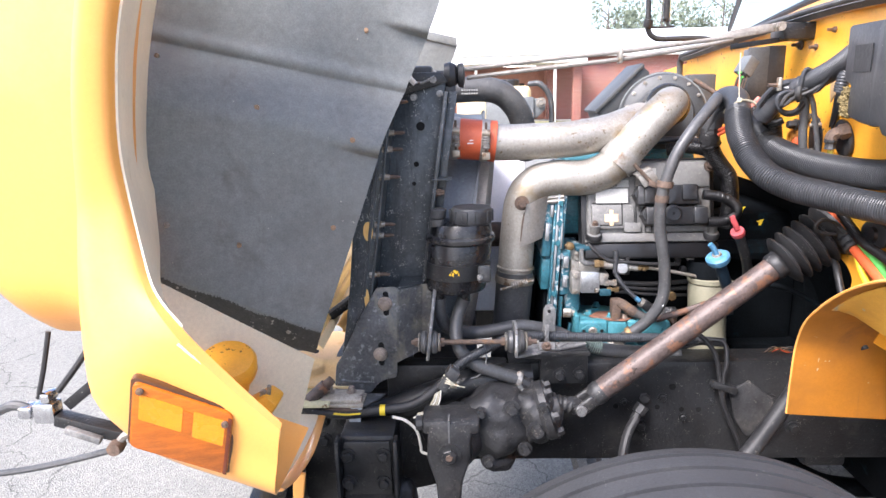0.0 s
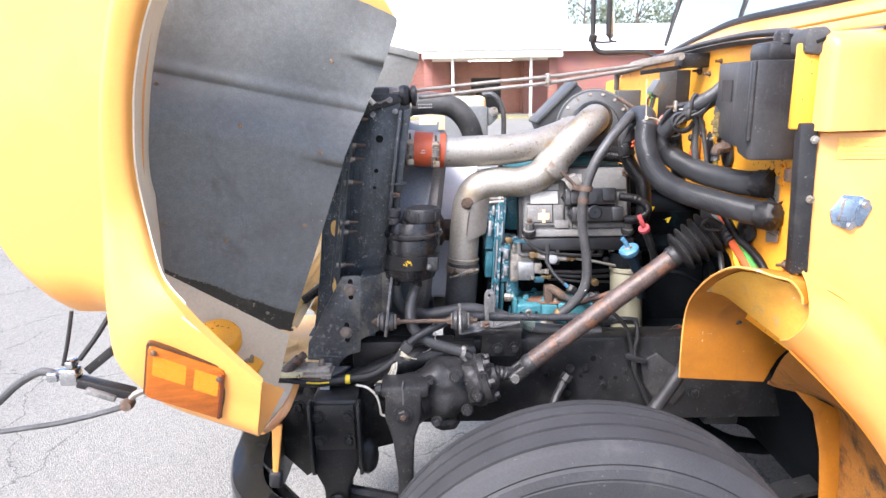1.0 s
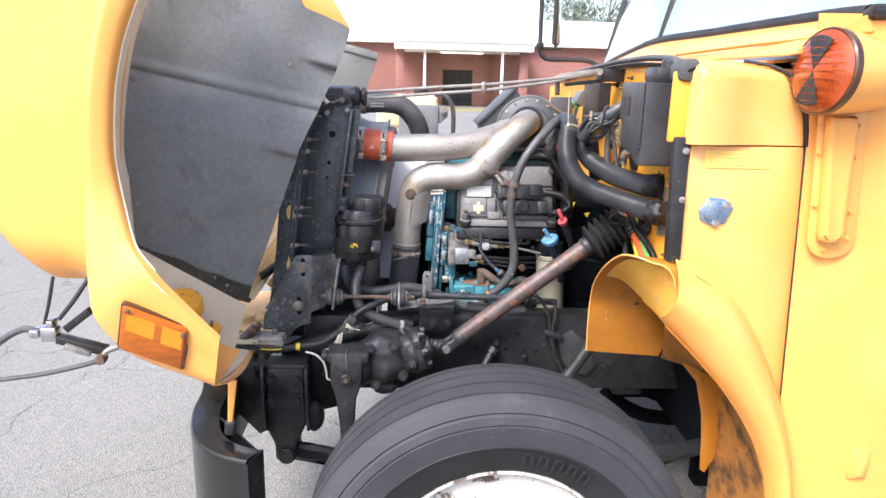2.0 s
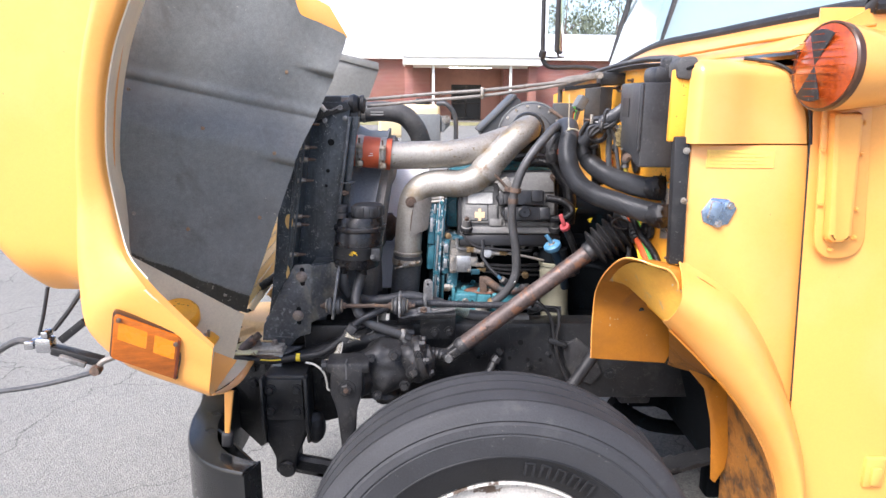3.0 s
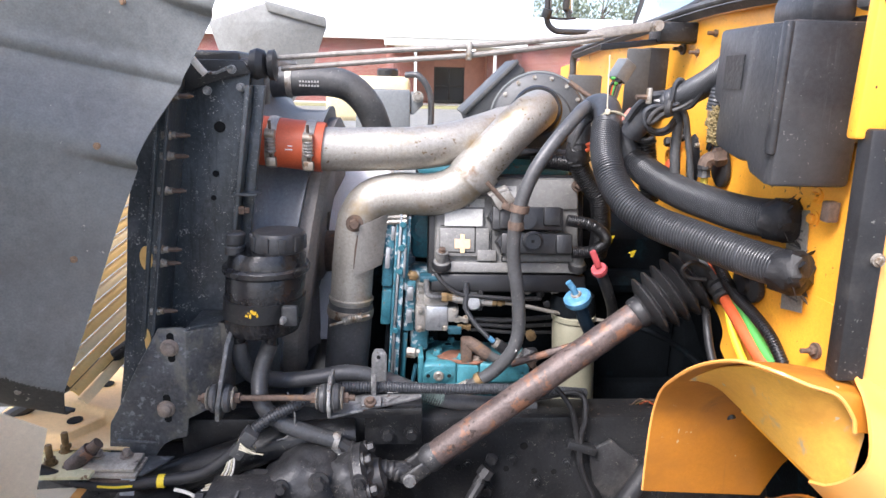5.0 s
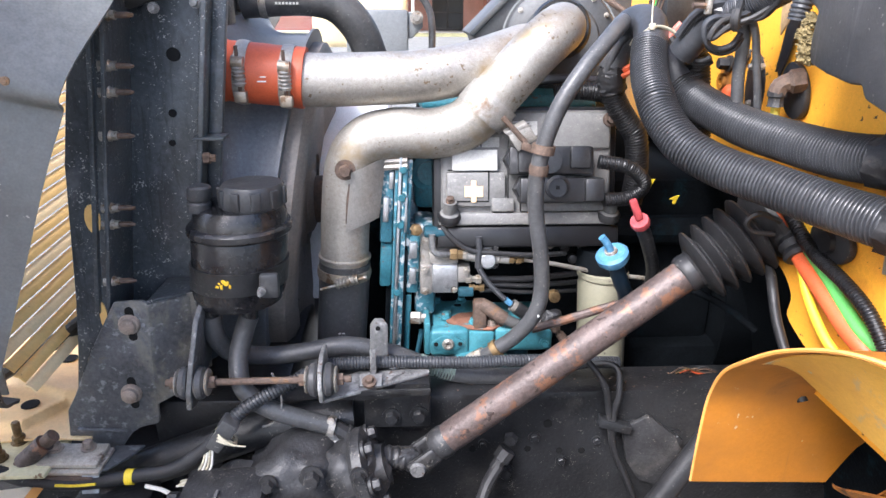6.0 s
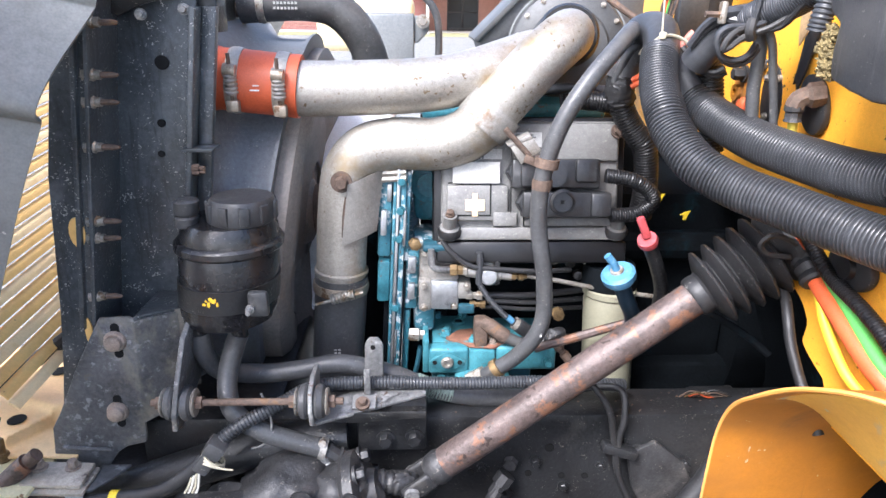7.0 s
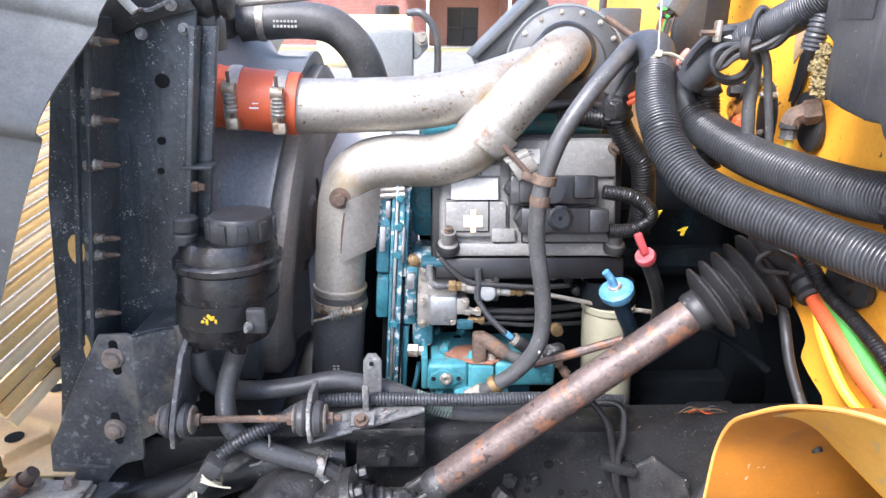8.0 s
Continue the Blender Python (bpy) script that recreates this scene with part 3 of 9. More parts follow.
def brick():
    m = bpy.data.materials.new("red_brick")
    m.use_nodes = True
    n, l = m.node_tree.nodes, m.node_tree.links
    b = n["Principled BSDF"]
    b.inputs["Roughness"].default_value = 0.85
    co, mp, tex = n.new("ShaderNodeTexCoord"), n.new("ShaderNodeMapping"), n.new("ShaderNodeTexBrick")
    mp.inputs["Rotation"].default_value = (radians(90), 0, 0)
    l.new(co.outputs["Object"], mp.inputs["Vector"])
    l.new(mp.outputs["Vector"], tex.inputs["Vector"])
    tex.inputs["Scale"].default_value = 1
    tex.inputs["Brick Width"].default_value, tex.inputs["Row Height"].default_value, tex.inputs["Mortar Size"].default_value = 0.225, 0.075, 0.006
    tex.inputs["Color1"].default_value, tex.inputs["Color2"].default_value = (0.30, 0.105, 0.085, 1), (0.24, 0.08, 0.065, 1)
    tex.inputs["Mortar"].default_value = (0.36, 0.28, 0.25, 1)
    stain, mx = n.new("ShaderNodeTexNoise"), n.new("ShaderNodeMix")
    stain.inputs["Scale"].default_value = 0.6
    mx.data_type, mx.blend_type = "RGBA", "MULTIPLY"
    mx.inputs[0].default_value = 0.3
    l.new(co.outputs["Object"], stain.inputs["Vector"])
    l.new(tex.outputs["Color"], mx.inputs[6])
    l.new(stain.outputs["Color"], mx.inputs[7])
    l.new(mx.outputs[2], b.inputs["Base Color"])
    return m


ASPHALT, BRICK = asphalt(), brick()
CONCRETE = mat("pale_concrete", (0.48, 0.46, 0.42), 0.85, var=0.12, scale=2, bump=0.2)
GRASS = mat("dry_lawn", (0.20, 0.19, 0.09), 0.95, var=0.4, scale=3, fine=30, bump=0.6)
TRIM = mat("white_trim_paint", (0.78, 0.77, 0.74), 0.5, var=0.05, scale=3, bump=0.02)
ROOF = mat("white_metal_roof", (0.80, 0.80, 0.80), 0.4, var=0.05, scale=1, bump=0.02)
DOORGLASS = mat("dark_door_glass", (0.02, 0.022, 0.025), 0.06, var=0.1, bump=0)
DOORFRAME = mat("dark_bronze_frame", (0.035, 0.03, 0.028), 0.4, 0.3, var=0.1, bump=0.05)
LIT = mat("lit_soffit_lamp", (1.0, 0.98, 0.92), 0.5, var=0, bump=0, emit=2.2)
LEAF = mat("hazy_foliage", (0.17, 0.20, 0.14), 0.9, var=0.4, scale=1.5, bump=0)
BARK = mat("grey_bark", (0.12, 0.10, 0.085), 0.9, var=0.3, scale=3, bump=0.5)
LINE = mat("worn_white_line", (0.60, 0.60, 0.58), 0.75, var=0.2, scale=6, bump=0.2, spots=(0.2, 0.2, 0.2), spot_level=0.6, spot_scale=12)


def build_ground():
    xs = [-2500, -800, -300, -120, -60] + [-40 + 2 * i for i in range(41)] + [60, 120, 300, 800, 2500]
    ys = [-2500, -600, -150, -60, -30] + [-15 + 1.5 * i for i in range(50)] + [90, 180, 500, 1200, 3000]
    bm = bmesh.new()
    grid = [[bm.verts.new((x, y, ground_height(x, y))) for y in ys] for x in xs]
    for i in range(len(xs) - 1):
        for j in range(len(ys) - 1):
            bm.faces.new((grid[i][j], grid[i + 1][j], grid[i + 1][j + 1], grid[i][j + 1]))
    solid("ground", bm, ASPHALT, "worn grey cracked asphalt parking lot", "ground", kind="structure")
    bm = bmesh.new()
    for i in range(24):
        x0, x1 = -26 + i * 1.2, -26 + (i + 1) * 1.2 + 0.001
        f = [bm.verts.new((x, y, ground_height(x, y) + 0.006)) for x, y in ((x0, 13.2), (x1, 13.2), (x1, 13.32), (x0, 13.32))]
        bm.faces.new(f)
    solid("parking_line", bm, LINE, "worn white painted line on the asphalt", "road marking", kind="structure")
    solid("lawn", box(-60, 60, 33.4, 37.4, 0.20, 0.285, 0.03), GRASS, "strip of dry lawn in front of the building", "lawn", kind="structure")
    solid("pavement", box(-60, 60, 37.42, 41.2, 0.18, 0.29, 0.03), CONCRETE, "pale concrete walk along the building", "pavement", kind="structure")


build_ground()


def build_building():
    b = thing("school_building", (3, 40, 0.26), "low red brick school building with a white canopy and roof", "building")
    wall = box(-40, 0.75, 39.4, 39.8, 0.2, 3.85, 0.01)
    wall = box(5.05, 40, 39.4, 39.8, 0.2, 3.85, 0.01, bm=wall)
    part("brick_wall", wall, BRICK, b)
    rec = box(0.75, 2.05, 41.0, 41.3, 0.2, 3.85, 0.01)
    rec = box(3.87, 5.05, 41.0, 41.3, 0.2, 3.85, 0.01, bm=rec)
    rec = box(2.05, 3.87, 41.0, 41.3, 2.40, 3.85, 0.01, bm=rec)
    rec = box(0.55, 0.75, 39.8, 41.3, 0.2, 3.85, 0.01, bm=rec)
    rec = box(5.05, 5.25, 39.8, 41.3, 0.2, 3.85, 0.01, bm=rec)
    part("porch_wall", rec, mat("pink_brick", (0.42, 0.22, 0.17), 0.85, var=0.12, scale=4, bump=0.1), b, "paler brick in the porch")
    can = box(-0.75, 6.6, 35.4, 39.4, 3.30, 3.82, 0.03)
    part("canopy", can, TRIM, b, "white canopy with a plain fascia")
    part("gutter", box(-0.8, 6.65, 35.3, 35.4, 3.70, 3.84, 0.02), TRIM, b)
    for x in (0.86, 5.0):
        part("post", box(x - 0.07, x + 0.07, 35.8, 35.94, 0.28, 3.30, 0.01), TRIM, b)
    for x in (-0.45, 6.2):
        part("pier", box(x - 0.22, x + 0.22, 36.0, 36.4, 0.28, 3.30, 0.01), BRICK, b)
    for x, w in ((2.05, 0.25), (2.9, 0.75), (3.95, 0.25)):
        part("soffit_lamp", box(x - w, x + w, 38.2, 38.55, 3.265, 3.30, 0.01), LIT, b, "lit white soffit lamp")
    d = part("door", box(2.05, 2.12, 40.98, 41.1, 0.28, 2.40, 0.008), DOORFRAME, b, "dark bronze double glass door")
    fr = box(3.80, 3.87, 40.98, 41.1, 0.28, 2.40, 0.008)
    for z0, z1 in ((0.28, 0.45), (1.25, 1.33), (2.31, 2.40)):
        fr = box(2.12, 3.80, 40.99, 41.09, z0, z1, 0.008, bm=fr)
    fr = box(2.90, 3.02, 40.985, 41.095, 0.45, 2.31, 0.008, bm=fr)
    part("door_frame", fr, DOORFRAME, d)
    for x0, x1 in ((2.12, 2.90), (3.02, 3.80)):
        for z0, z1 in ((0.45, 1.25), (1.33, 2.31)):
            part("pane", box(x0, x1, 41.03, 41.05, z0, z1, 0), DOORGLASS, d)
    part("eave", box(-40, 40, 38.9, 39.4, 3.78, 3.98, 0.02), TRIM, b)
    roof = plate([(39.0, 3.98), (56.0, 6.75), (56.0, 6.6), (39.0, 3.85)], 80, 0.0, origin=(-40, 0, 0), u=(0, 1, 0), v=(0, 0, 1), n=(1, 0, 0))
    part("roof", roof, ROOF, b, "white metal roof")
    tall = box(-40, 10.6, 56.1, 70, 0, 14, 0.05)
    part("tall_block", tall, ROOF, b, "taller white hall behind")


build_building()


def build_tree(i, x, y, h):
    rnd = random.Random(40 + i)
    t = thing("tree", (x, y, 0.2), "tall hazy green tree beyond the roof", "tree", "trees beyond the building")
    trunk = tube([(x, y, 0.1), (x + 0.1, y, h * 0.35), (x - 0.1, y + 0.1, h * 0.62), (x, y, h * 0.9)], lambda s: 0.28 * (1 - 0.85 * s), 8, 4)
    tips = []
    for k in range(9):
        a, z = rnd.uniform(0, 6.28), h * rnd.uniform(0.35, 0.8)
        ln = h * rnd.uniform(0.16, 0.28)
        e = (x + ln * math.cos(a), y + ln * math.sin(a), z + ln * rnd.uniform(0.3, 0.8))
        tube([(x, y, z - 0.3), ((x + e[0]) / 2, (y + e[1]) / 2, (z + e[2]) / 2 + 0.2), e], lambda s: 0.09 * (1 - 0.8 * s), 5, 3, bm=trunk)
        tips.append(e)
    tips.append((x, y, h * 0.93))
    part("trunk", trunk, BARK, t)
    verts, faces = [], []
    for tip in tips:
        for k in range(90):
            r = h * 0.13
            p = Vector(tip) + Vector((rnd.gauss(0, r * 0.6), rnd.gauss(0, r * 0.6), rnd.gauss(0, r * 0.45)))
            e = Euler((rnd.uniform(0, 6), rnd.uniform(0, 6), rnd.uniform(0, 6))).to_matrix()
            s = rnd.uniform(0.14, 0.34)
            b0 = len(verts)
            for q in ((-1, 0, 0), (0, -0.5, 0.1), (1, 0, 0), (0, 0.5, 0.1)):
                verts.append(p + e @ (Vector(q) * s))
            faces.append((b0, b0 + 1, b0 + 2, b0 + 3))
    me = bpy.data.meshes.new("crown")
    me.from_pydata(verts, [], faces)
    me.materials.append(LEAF)
    ob = new("crown", me)
    ob.parent, ob.location = t, -origin_of(t)


for i, (x, y, h) in enumerate(((18, 84, 15), (21.5, 88, 13), (25, 86, 16), (29, 90, 12.5), (32.5, 86, 15.5), (37, 92, 14), (14.2, 90, 13), (42, 90, 15))):
    build_tree(i, x, y, h)


# ---------------------------------------------------------------- bus: hood, tilted forward
MID = 2.08  # the bus's middle plane


def xz(keys, u):
    return curve_at([(k, x) for k, x, z in keys], u), curve_at([(k, z) for k, x, z in keys], u)


LIP = [(0, -0.20, 2.04), (0.15, -0.292, 1.855), (0.27, -0.334, 1.754), (0.40, -0.358, 1.650), (0.53, -0.367, 1.542), (0.68, -0.337, 1.383), (0.80, -0.287, 1.318), (0.90, -0.226, 1.245), (1, -0.165, 1.174)]
FLARE = [(0, -0.29, 2.04), (0.15, -0.355, 1.845), (0.27, -0.383, 1.750), (0.40, -0.404, 1.651), (0.53, -0.417, 1.548), (0.68, -0.425, 1.387), (0.80, -0.417, 1.239), (0.90, -0.366, 1.141), (1, -0.190, 1.045)]
WELL = [(0, -0.30, 2.06), (0.15, -0.387, 1.893), (0.27, -0.437, 1.768), (0.40, -0.467, 1.639), (0.53, -0.482, 1.506), (0.68, -0.450, 1.360), (0.80, -0.42, 1.27), (1, -0.235, 1.090)]
NEAR = [(0, 0.0), (0.55, 0.0), (0.78, -0.045), (1, -0.060)]
TUCK = [(0, 0.0), (0.6, 0.0), (0.8, -0.010), (0.9, 0.010), (1, 0.040)]


def liner_y(x, z):
    """Depth of the splash liner: a pressed crease, a rounded shoulder below it and a tucked foot."""
    y = 1.496 + 0.36 * (x + 0.24)
    below = 1.722 - 0.23 * (x + 0.48) - z
    s = min(1, max(0, below / 0.12))
    y -= 0.060 * math.sin(s * math.pi / 2) ** 1.2
    y -= 0.007 * math.exp(-((below + 0.012) / 0.014) ** 2)
    foot = 1.291 - 0.62 * (x + 0.467) + 0.25 * (x + 0.467) ** 2 - z
    y += 0.85 * max(0, foot) ** 1.15
    # soft waves, and two kinks by the free edge
    y += 0.004 * math.sin(9 * x + 4 * z) + 0.003 * math.sin(21 * x - 13 * z)
    for zk, xk in ((1.735, 0.01), (1.500, -0.08)):
        w = math.exp(-((x - xk) / 0.055) ** 2)
        y -= 0.022 * w * (1 / (1 + math.exp(-(z - zk - 0.25 * (xk - x)) / 0.0025)) - 0.5) * math.exp(-((z - zk) / 0.06) ** 2)
    return y


def build_hood():
    h = thing("hood", (-0.5, MID, GROUND), "yellow bus hood tilted forward, showing its dark inner liner", "bus hood")

    def flare(u, v):
        (lx, lz), (ox, oz) = xz(LIP, u), xz(FLARE, u)
        y = curve_at([(0, 1.19), (0.10, 1.012), (0.16, 0.988), (0.38, 0.976), (0.75, 0.988), (0.92, 1.010), (1, 1.045)], v) + curve_at(TUCK, u) * (1 - 0.6 * v)
        y += min(1, max(0, (0.80 - u) / 0.2)) * curve_at([(0, 0.0), (0.10, 0.030), (0.38, 0.044), (0.75, 0.036), (0.92, 0.022), (1, 0.0)], v)
        y += curve_at(NEAR, u) * v ** 6
        s = curve_at([(0, -0.03), (0.10, -0.02), (0.16, 0.02), (0.75, 0.62), (0.92, 0.93), (1, 1.0)], v)
        return (ox + (lx - ox) * s, y, oz + (lz - oz) * s)
    part("fender", sheet(flare, 48, 18, 0.004), YELLOW, h, "flared yellow fender edge")

    def well(u, v):
        (lx, lz), (wx, wz) = xz(LIP, u), xz(WELL, u)
        return (lx + (wx - lx) * v, 1.045 + curve_at(TUCK, u) * 0.4 + curve_at(NEAR, u) * (1 - v) + (0.31 - 0.6 * max(0, u - 0.58)) * v, lz + (wz - lz) * v)
    part("wheel_well", sheet(lambda u, v: well(0.80 * u, v), 40, 8, 0.003), CREAM, h, "faded cream inside of the fender")

    def tray(u, v):
        a = Vector((-0.480, 1.272, 1.322)).lerp(Vector((-0.213, 1.400, 1.105)), u)
        b = Vector((-0.455, 1.25, 1.05)).lerp(Vector((-0.258, 1.412, 0.960)), u)
        return a.lerp(b, v)
    part("lamp_tray", sheet(tray, 10, 6, 0.004), CREAM, h, "faded cream lamp housing")

    def bottom(u, v):
        a = Vector((-0.36, 1.03, 1.135)).lerp(Vector((-0.194, 1.048, 1.046)), u)
        b = Vector((-0.40, 1.40, 0.99)).lerp(Vector((-0.238, 1.516, 0.924)), u)
        return a.lerp(b, v) + Vector((0, 0, -0.012 * math.sin(math.pi * v)))
    part("fender_floor", sheet(bottom, 8, 10, 0.003), CREAM, h)
    part("floor_edge", tube([(-0.195, 1.046, 1.042), (-0.199, 1.13, 1.008), (-0.211, 1.30, 0.960), (-0.236, 1.516, 0.922)], 0.012, 8, 6, squash=0.25), YELLOW, h, "rolled yellow edge")

    def lining(u, v):
        u = 0.82 + 0.175 * u
        (lx, lz), (ox, oz) = xz(LIP, u), xz(FLARE, u)
        s = 0.02 + 0.95 * v
        return (ox + (lx - ox) * s - 0.004, 1.006 + curve_at(TUCK, u) + 0.028 * v * v + curve_at(NEAR, u) * v ** 4, oz + (lz - oz) * s)
    part("fender_lining", sheet(lining, 8, 6, 0.002), CREAM, h, "faded cream back of the fender")
    def corner(u, v):
        # pressed ledge in three levels, split by two soft steps
        x, y = -0.47 + 0.29 * u, 1.585 + 0.30 * v
        high = 1.683 + 0.42 * max(0.0, -0.262 - x)
        low = 1.612 + max(0.0, min(0.068, (x + 0.300) * 1.6))
        a = 1 / (1 + math.exp(-(y - high) / 0.0022))
        b = 1 / (1 + math.exp(-(y - low) / 0.0022))
        return Vector((x, y, 0.958 + 0.014 * b + 0.012 * a + 0.002 * math.sin(31 * x) * math.sin(19 * y)))
    part("grille_corner", sheet(corner, 60, 80, 0.004), CREAM_LIGHT, h, "pale yellow pressed grille corner with two holes")
    for x, y, z in ((-0.310, 1.662, 0.9735), (-0.305, 1.796, 0.9855)):
        part("corner_hole", lathe([(0, 0), (0.0145, 0), (0.0145, 0.0015), (0, 0.0015)], (x, y, z), (0, 0, 1), 20), HOLE, h)
    part("stud_ledge", box(-0.40, -0.215, 1.505, 1.606, 0.944, 0.952, 0.003), LEDGE, h, "pale green ledge with chipped paint")
    for x, y in ((-0.293, 1.588), (-0.300, 1.545)):
        part("ledge_stud", lathe([(0, 0.0), (0.0125, 0.0), (0.0125, 0.004), (0.0095, 0.005), (0.0095, 0.013), (0.0062, 0.014), (0.0062, 0.037), (0.005, 0.039), (0, 0.039)], (x, y, 0.951), (0.0, 0, 1), 10), BRASS, h, "brassy stud")

    def side(u, v):
        ox, oz = xz(FLARE, min(0.86, u))
        s = u / 0.86
        x = ox - 0.02 - 0.36 * v
        low = 1.165 + 0.055 * min(1, v * 2.6) + 0.30 * max(0, v - 0.55) ** 2 * 4
        z = 2.06 + (low - 2.06) * s
        roll = max(0, s - 0.86) / 0.14
        y = 1.185 + 0.02 * v + 0.06 * roll * roll + (0.35 * (v - 0.8) ** 2 * 10 if v > 0.8 else 0)
        return (x, y, z)
    part("hood_side", sheet(lambda u, v: side(u * 0.86, v), 40, 24, 0.004), YELLOW, h)

    RIGHT = [(1.078, -0.232), (1.276, -0.157), (1.455, -0.094), (1.504, -0.077), (1.647, -0.018), (1.80, 0.045), (1.836, 0.054), (1.868, -0.004), (1.892, -0.061), (1.936, -0.074), (2.06, -0.12)]

    def liner(u, v):
        z = 1.075 + (2.05 - 1.075) * u
        left = curve_at([(1.075, -0.232), (1.19, -0.47), (1.33, -0.545), (1.50, -0.555), (1.65, -0.545), (1.78, -0.520), (1.90, -0.48), (2.06, -0.42)], z)
        right = curve_at(RIGHT, z)
        x = left + (max(right, left + 0.002) - left) * v
        return (x, liner_y(x, z) + 0.03 * math.exp(-(x - left) / 0.015), z)
    ob = part("splash_liner", sheet(liner, 400, 150, 0.005), LINER, h, "stained dark grey splash liner, its muddy foot darkened as shade")
    ob.data.materials.append(LINER_FOOT_SHADE)
    # faces below the fold get the dark colour, painting in shade with a ragged edge
    for f in ob.data.polygons:
        x, z = f.center.x, f.center.z
        foot = 1.291 - 0.62 * (x + 0.467) + 0.25 * (x + 0.467) ** 2 - z
        if foot > 0.008 + 0.010 * noise.noise((x * 16, z * 16, 0.0)) + 0.006 * noise.noise((x * 300, z * 300, 3.0)):
            f.material_index = 1
    part("liner_backing", plate([(-0.64, 1.06), (-0.27, 1.06), (-0.27, 1.16), (-0.40, 1.38), (-0.64, 1.55)], 0.004, 0.001, origin=(0, 1.555, 0)), LINER, h)
    for x, z in ((-0.292, 1.596), (-0.458, 1.388), (-0.343, 1.339), (-0.46, 1.69), (-0.125, 1.53), (-0.10, 1.74), (-0.27, 1.15), (-0.17, 1.36)):
        part("rivet", bolt((x, liner_y(x, z) - 0.0035, z), (0, -1, 0), 0.0038, 0.002, 1.4), RIVET if z > 1.3 and x > -0.4 else ZINC, h)
    torn = plate([(-0.10, 1.98), (0.0, 1.93), (0.05, 1.845), (0.015, 1.815), (-0.05, 1.86), (-0.16, 1.93), (-0.2, 2.0)], 0.004, 0.001, origin=(0, 1.70, 0))
    part("hood_flange", torn, YELLOW, h, "torn yellow flange")
    # the other side's liner
    far = plate([(-0.12, 1.86), (0.07, 1.815), (0.075, 1.795), (0.02, 1.65), (-0.06, 1.52), (-0.2, 1.5), (-0.3, 1.8)], 0.006, 0.002, origin=(0, 2.70, 0))
    part("far_liner", far, LINER, h)
    rim = plate([(-0.12, 1.868), (0.072, 1.822), (0.075, 1.79), (-0.11, 1.835)], 0.02, 0.003, origin=(0, 2.69, 0))
    part("far_liner_rim", rim, LINER, h)
    # inside of the grille
    for i in range(38):
        q = i / 20

        near = 1.56 if i < 25 else 1.74

        def louver(u, v, q=q, near=near):
            return (-0.53 + 0.25 * q + 0.05 * u - 0.0155 * v, near + (2.55 - near) * u, 1.47 - 0.34 * q + 0.10 * u + 0.0115 * v + 0.003 * math.sin(math.pi * v))
        part("grille_slat", sheet(louver, 6, 6, 0.003), SLAT if i % 3 else CREAM_LIGHT, h)
    part("grille_cable", tube([(-0.47, 1.69, 0.955), (-0.37, 1.70, 1.012), (-0.27, 1.70, 1.072), (-0.17, 1.71, 1.143)], 0.013, 10, 6), RUBBER, h, "black cable across the grille")
    # maker's letters, cut off above: plain bars
    for k in range(3):
        part("dark_mark", box(-0.655 + 0.035 * k, -0.630 + 0.035 * k, 1.188, 1.1935, 1.915 + 0.004 * k, 1.95, 0.002), INK, h)
    return h


build_hood()


def build_marker_lamp():
    t = thing("marker_lamp", (-0.30, 0.98, 1.08), "amber side marker lamp in a black gasket on the fender", "lamp")
    o = Vector((-0.343, 0.956, 1.265))
    u = Vector((0.122, 0.033, -0.066))
    v = Vector((-0.023, 0.010, -0.103))
    n = v.cross(u).normalized()
    n = n if n.y < 0 else -n
    o += n * 0.002

    def quad(a0, a1, b0, b1, thick, off, bev, r=0.07):
        """A rounded plate on the lamp's face."""
        r = min(r, (a1 - a0) * 0.3, (b1 - b0) * 0.3)
        out = []
        for ca, cb, t0 in ((a1 - r, b1 - r, 0), (a0 + r, b1 - r, 90), (a0 + r, b0 + r, 180), (a1 - r, b0 + r, 270)):
            for k in range(4):
                q = radians(t0 + 30 * k)
                out.append((ca + r * math.cos(q), cb + r * math.sin(q)))
        return plate(out, thick, bev, origin=o + n * off, u=u, v=v, n=n)
    part("gasket", quad(0.0, 1.0, 0.0, 1.0, 0.014, -0.016, 0.002), AMBER_DARK, t, "dark lens edge")
    part("lens", quad(0.028, 0.972, 0.034, 0.972, 0.012, -0.0075, 0.003), AMBER, t, "amber plastic lens")
    part("reflector", quad(0.10, 0.50, 0.16, 0.52, 0.0008, 0.0045, 0.0, 0.02), AMBER_LIGHT, t)
    part("reflector", quad(0.60, 0.90, 0.16, 0.54, 0.0008, 0.0045, 0.0, 0.02), AMBER_LIGHT, t)
    part("bulb_window", quad(0.505, 0.595, 0.20, 0.50, 0.0008, 0.0045, 0.0, 0.02), AMBER, t)
    part("lens_rib", quad(0.925, 0.965, 0.10, 0.955, 0.003, 0.0035, 0.001), LENS_EDGE, t)
    for a, b in ((0.10, 0.115), (0.90, 0.20)):
        part("screw", bolt(o + u * a + v * b + n * 0.005, n, 0.0032, 0.002, 1.5), RUST, t)


build_marker_lamp()


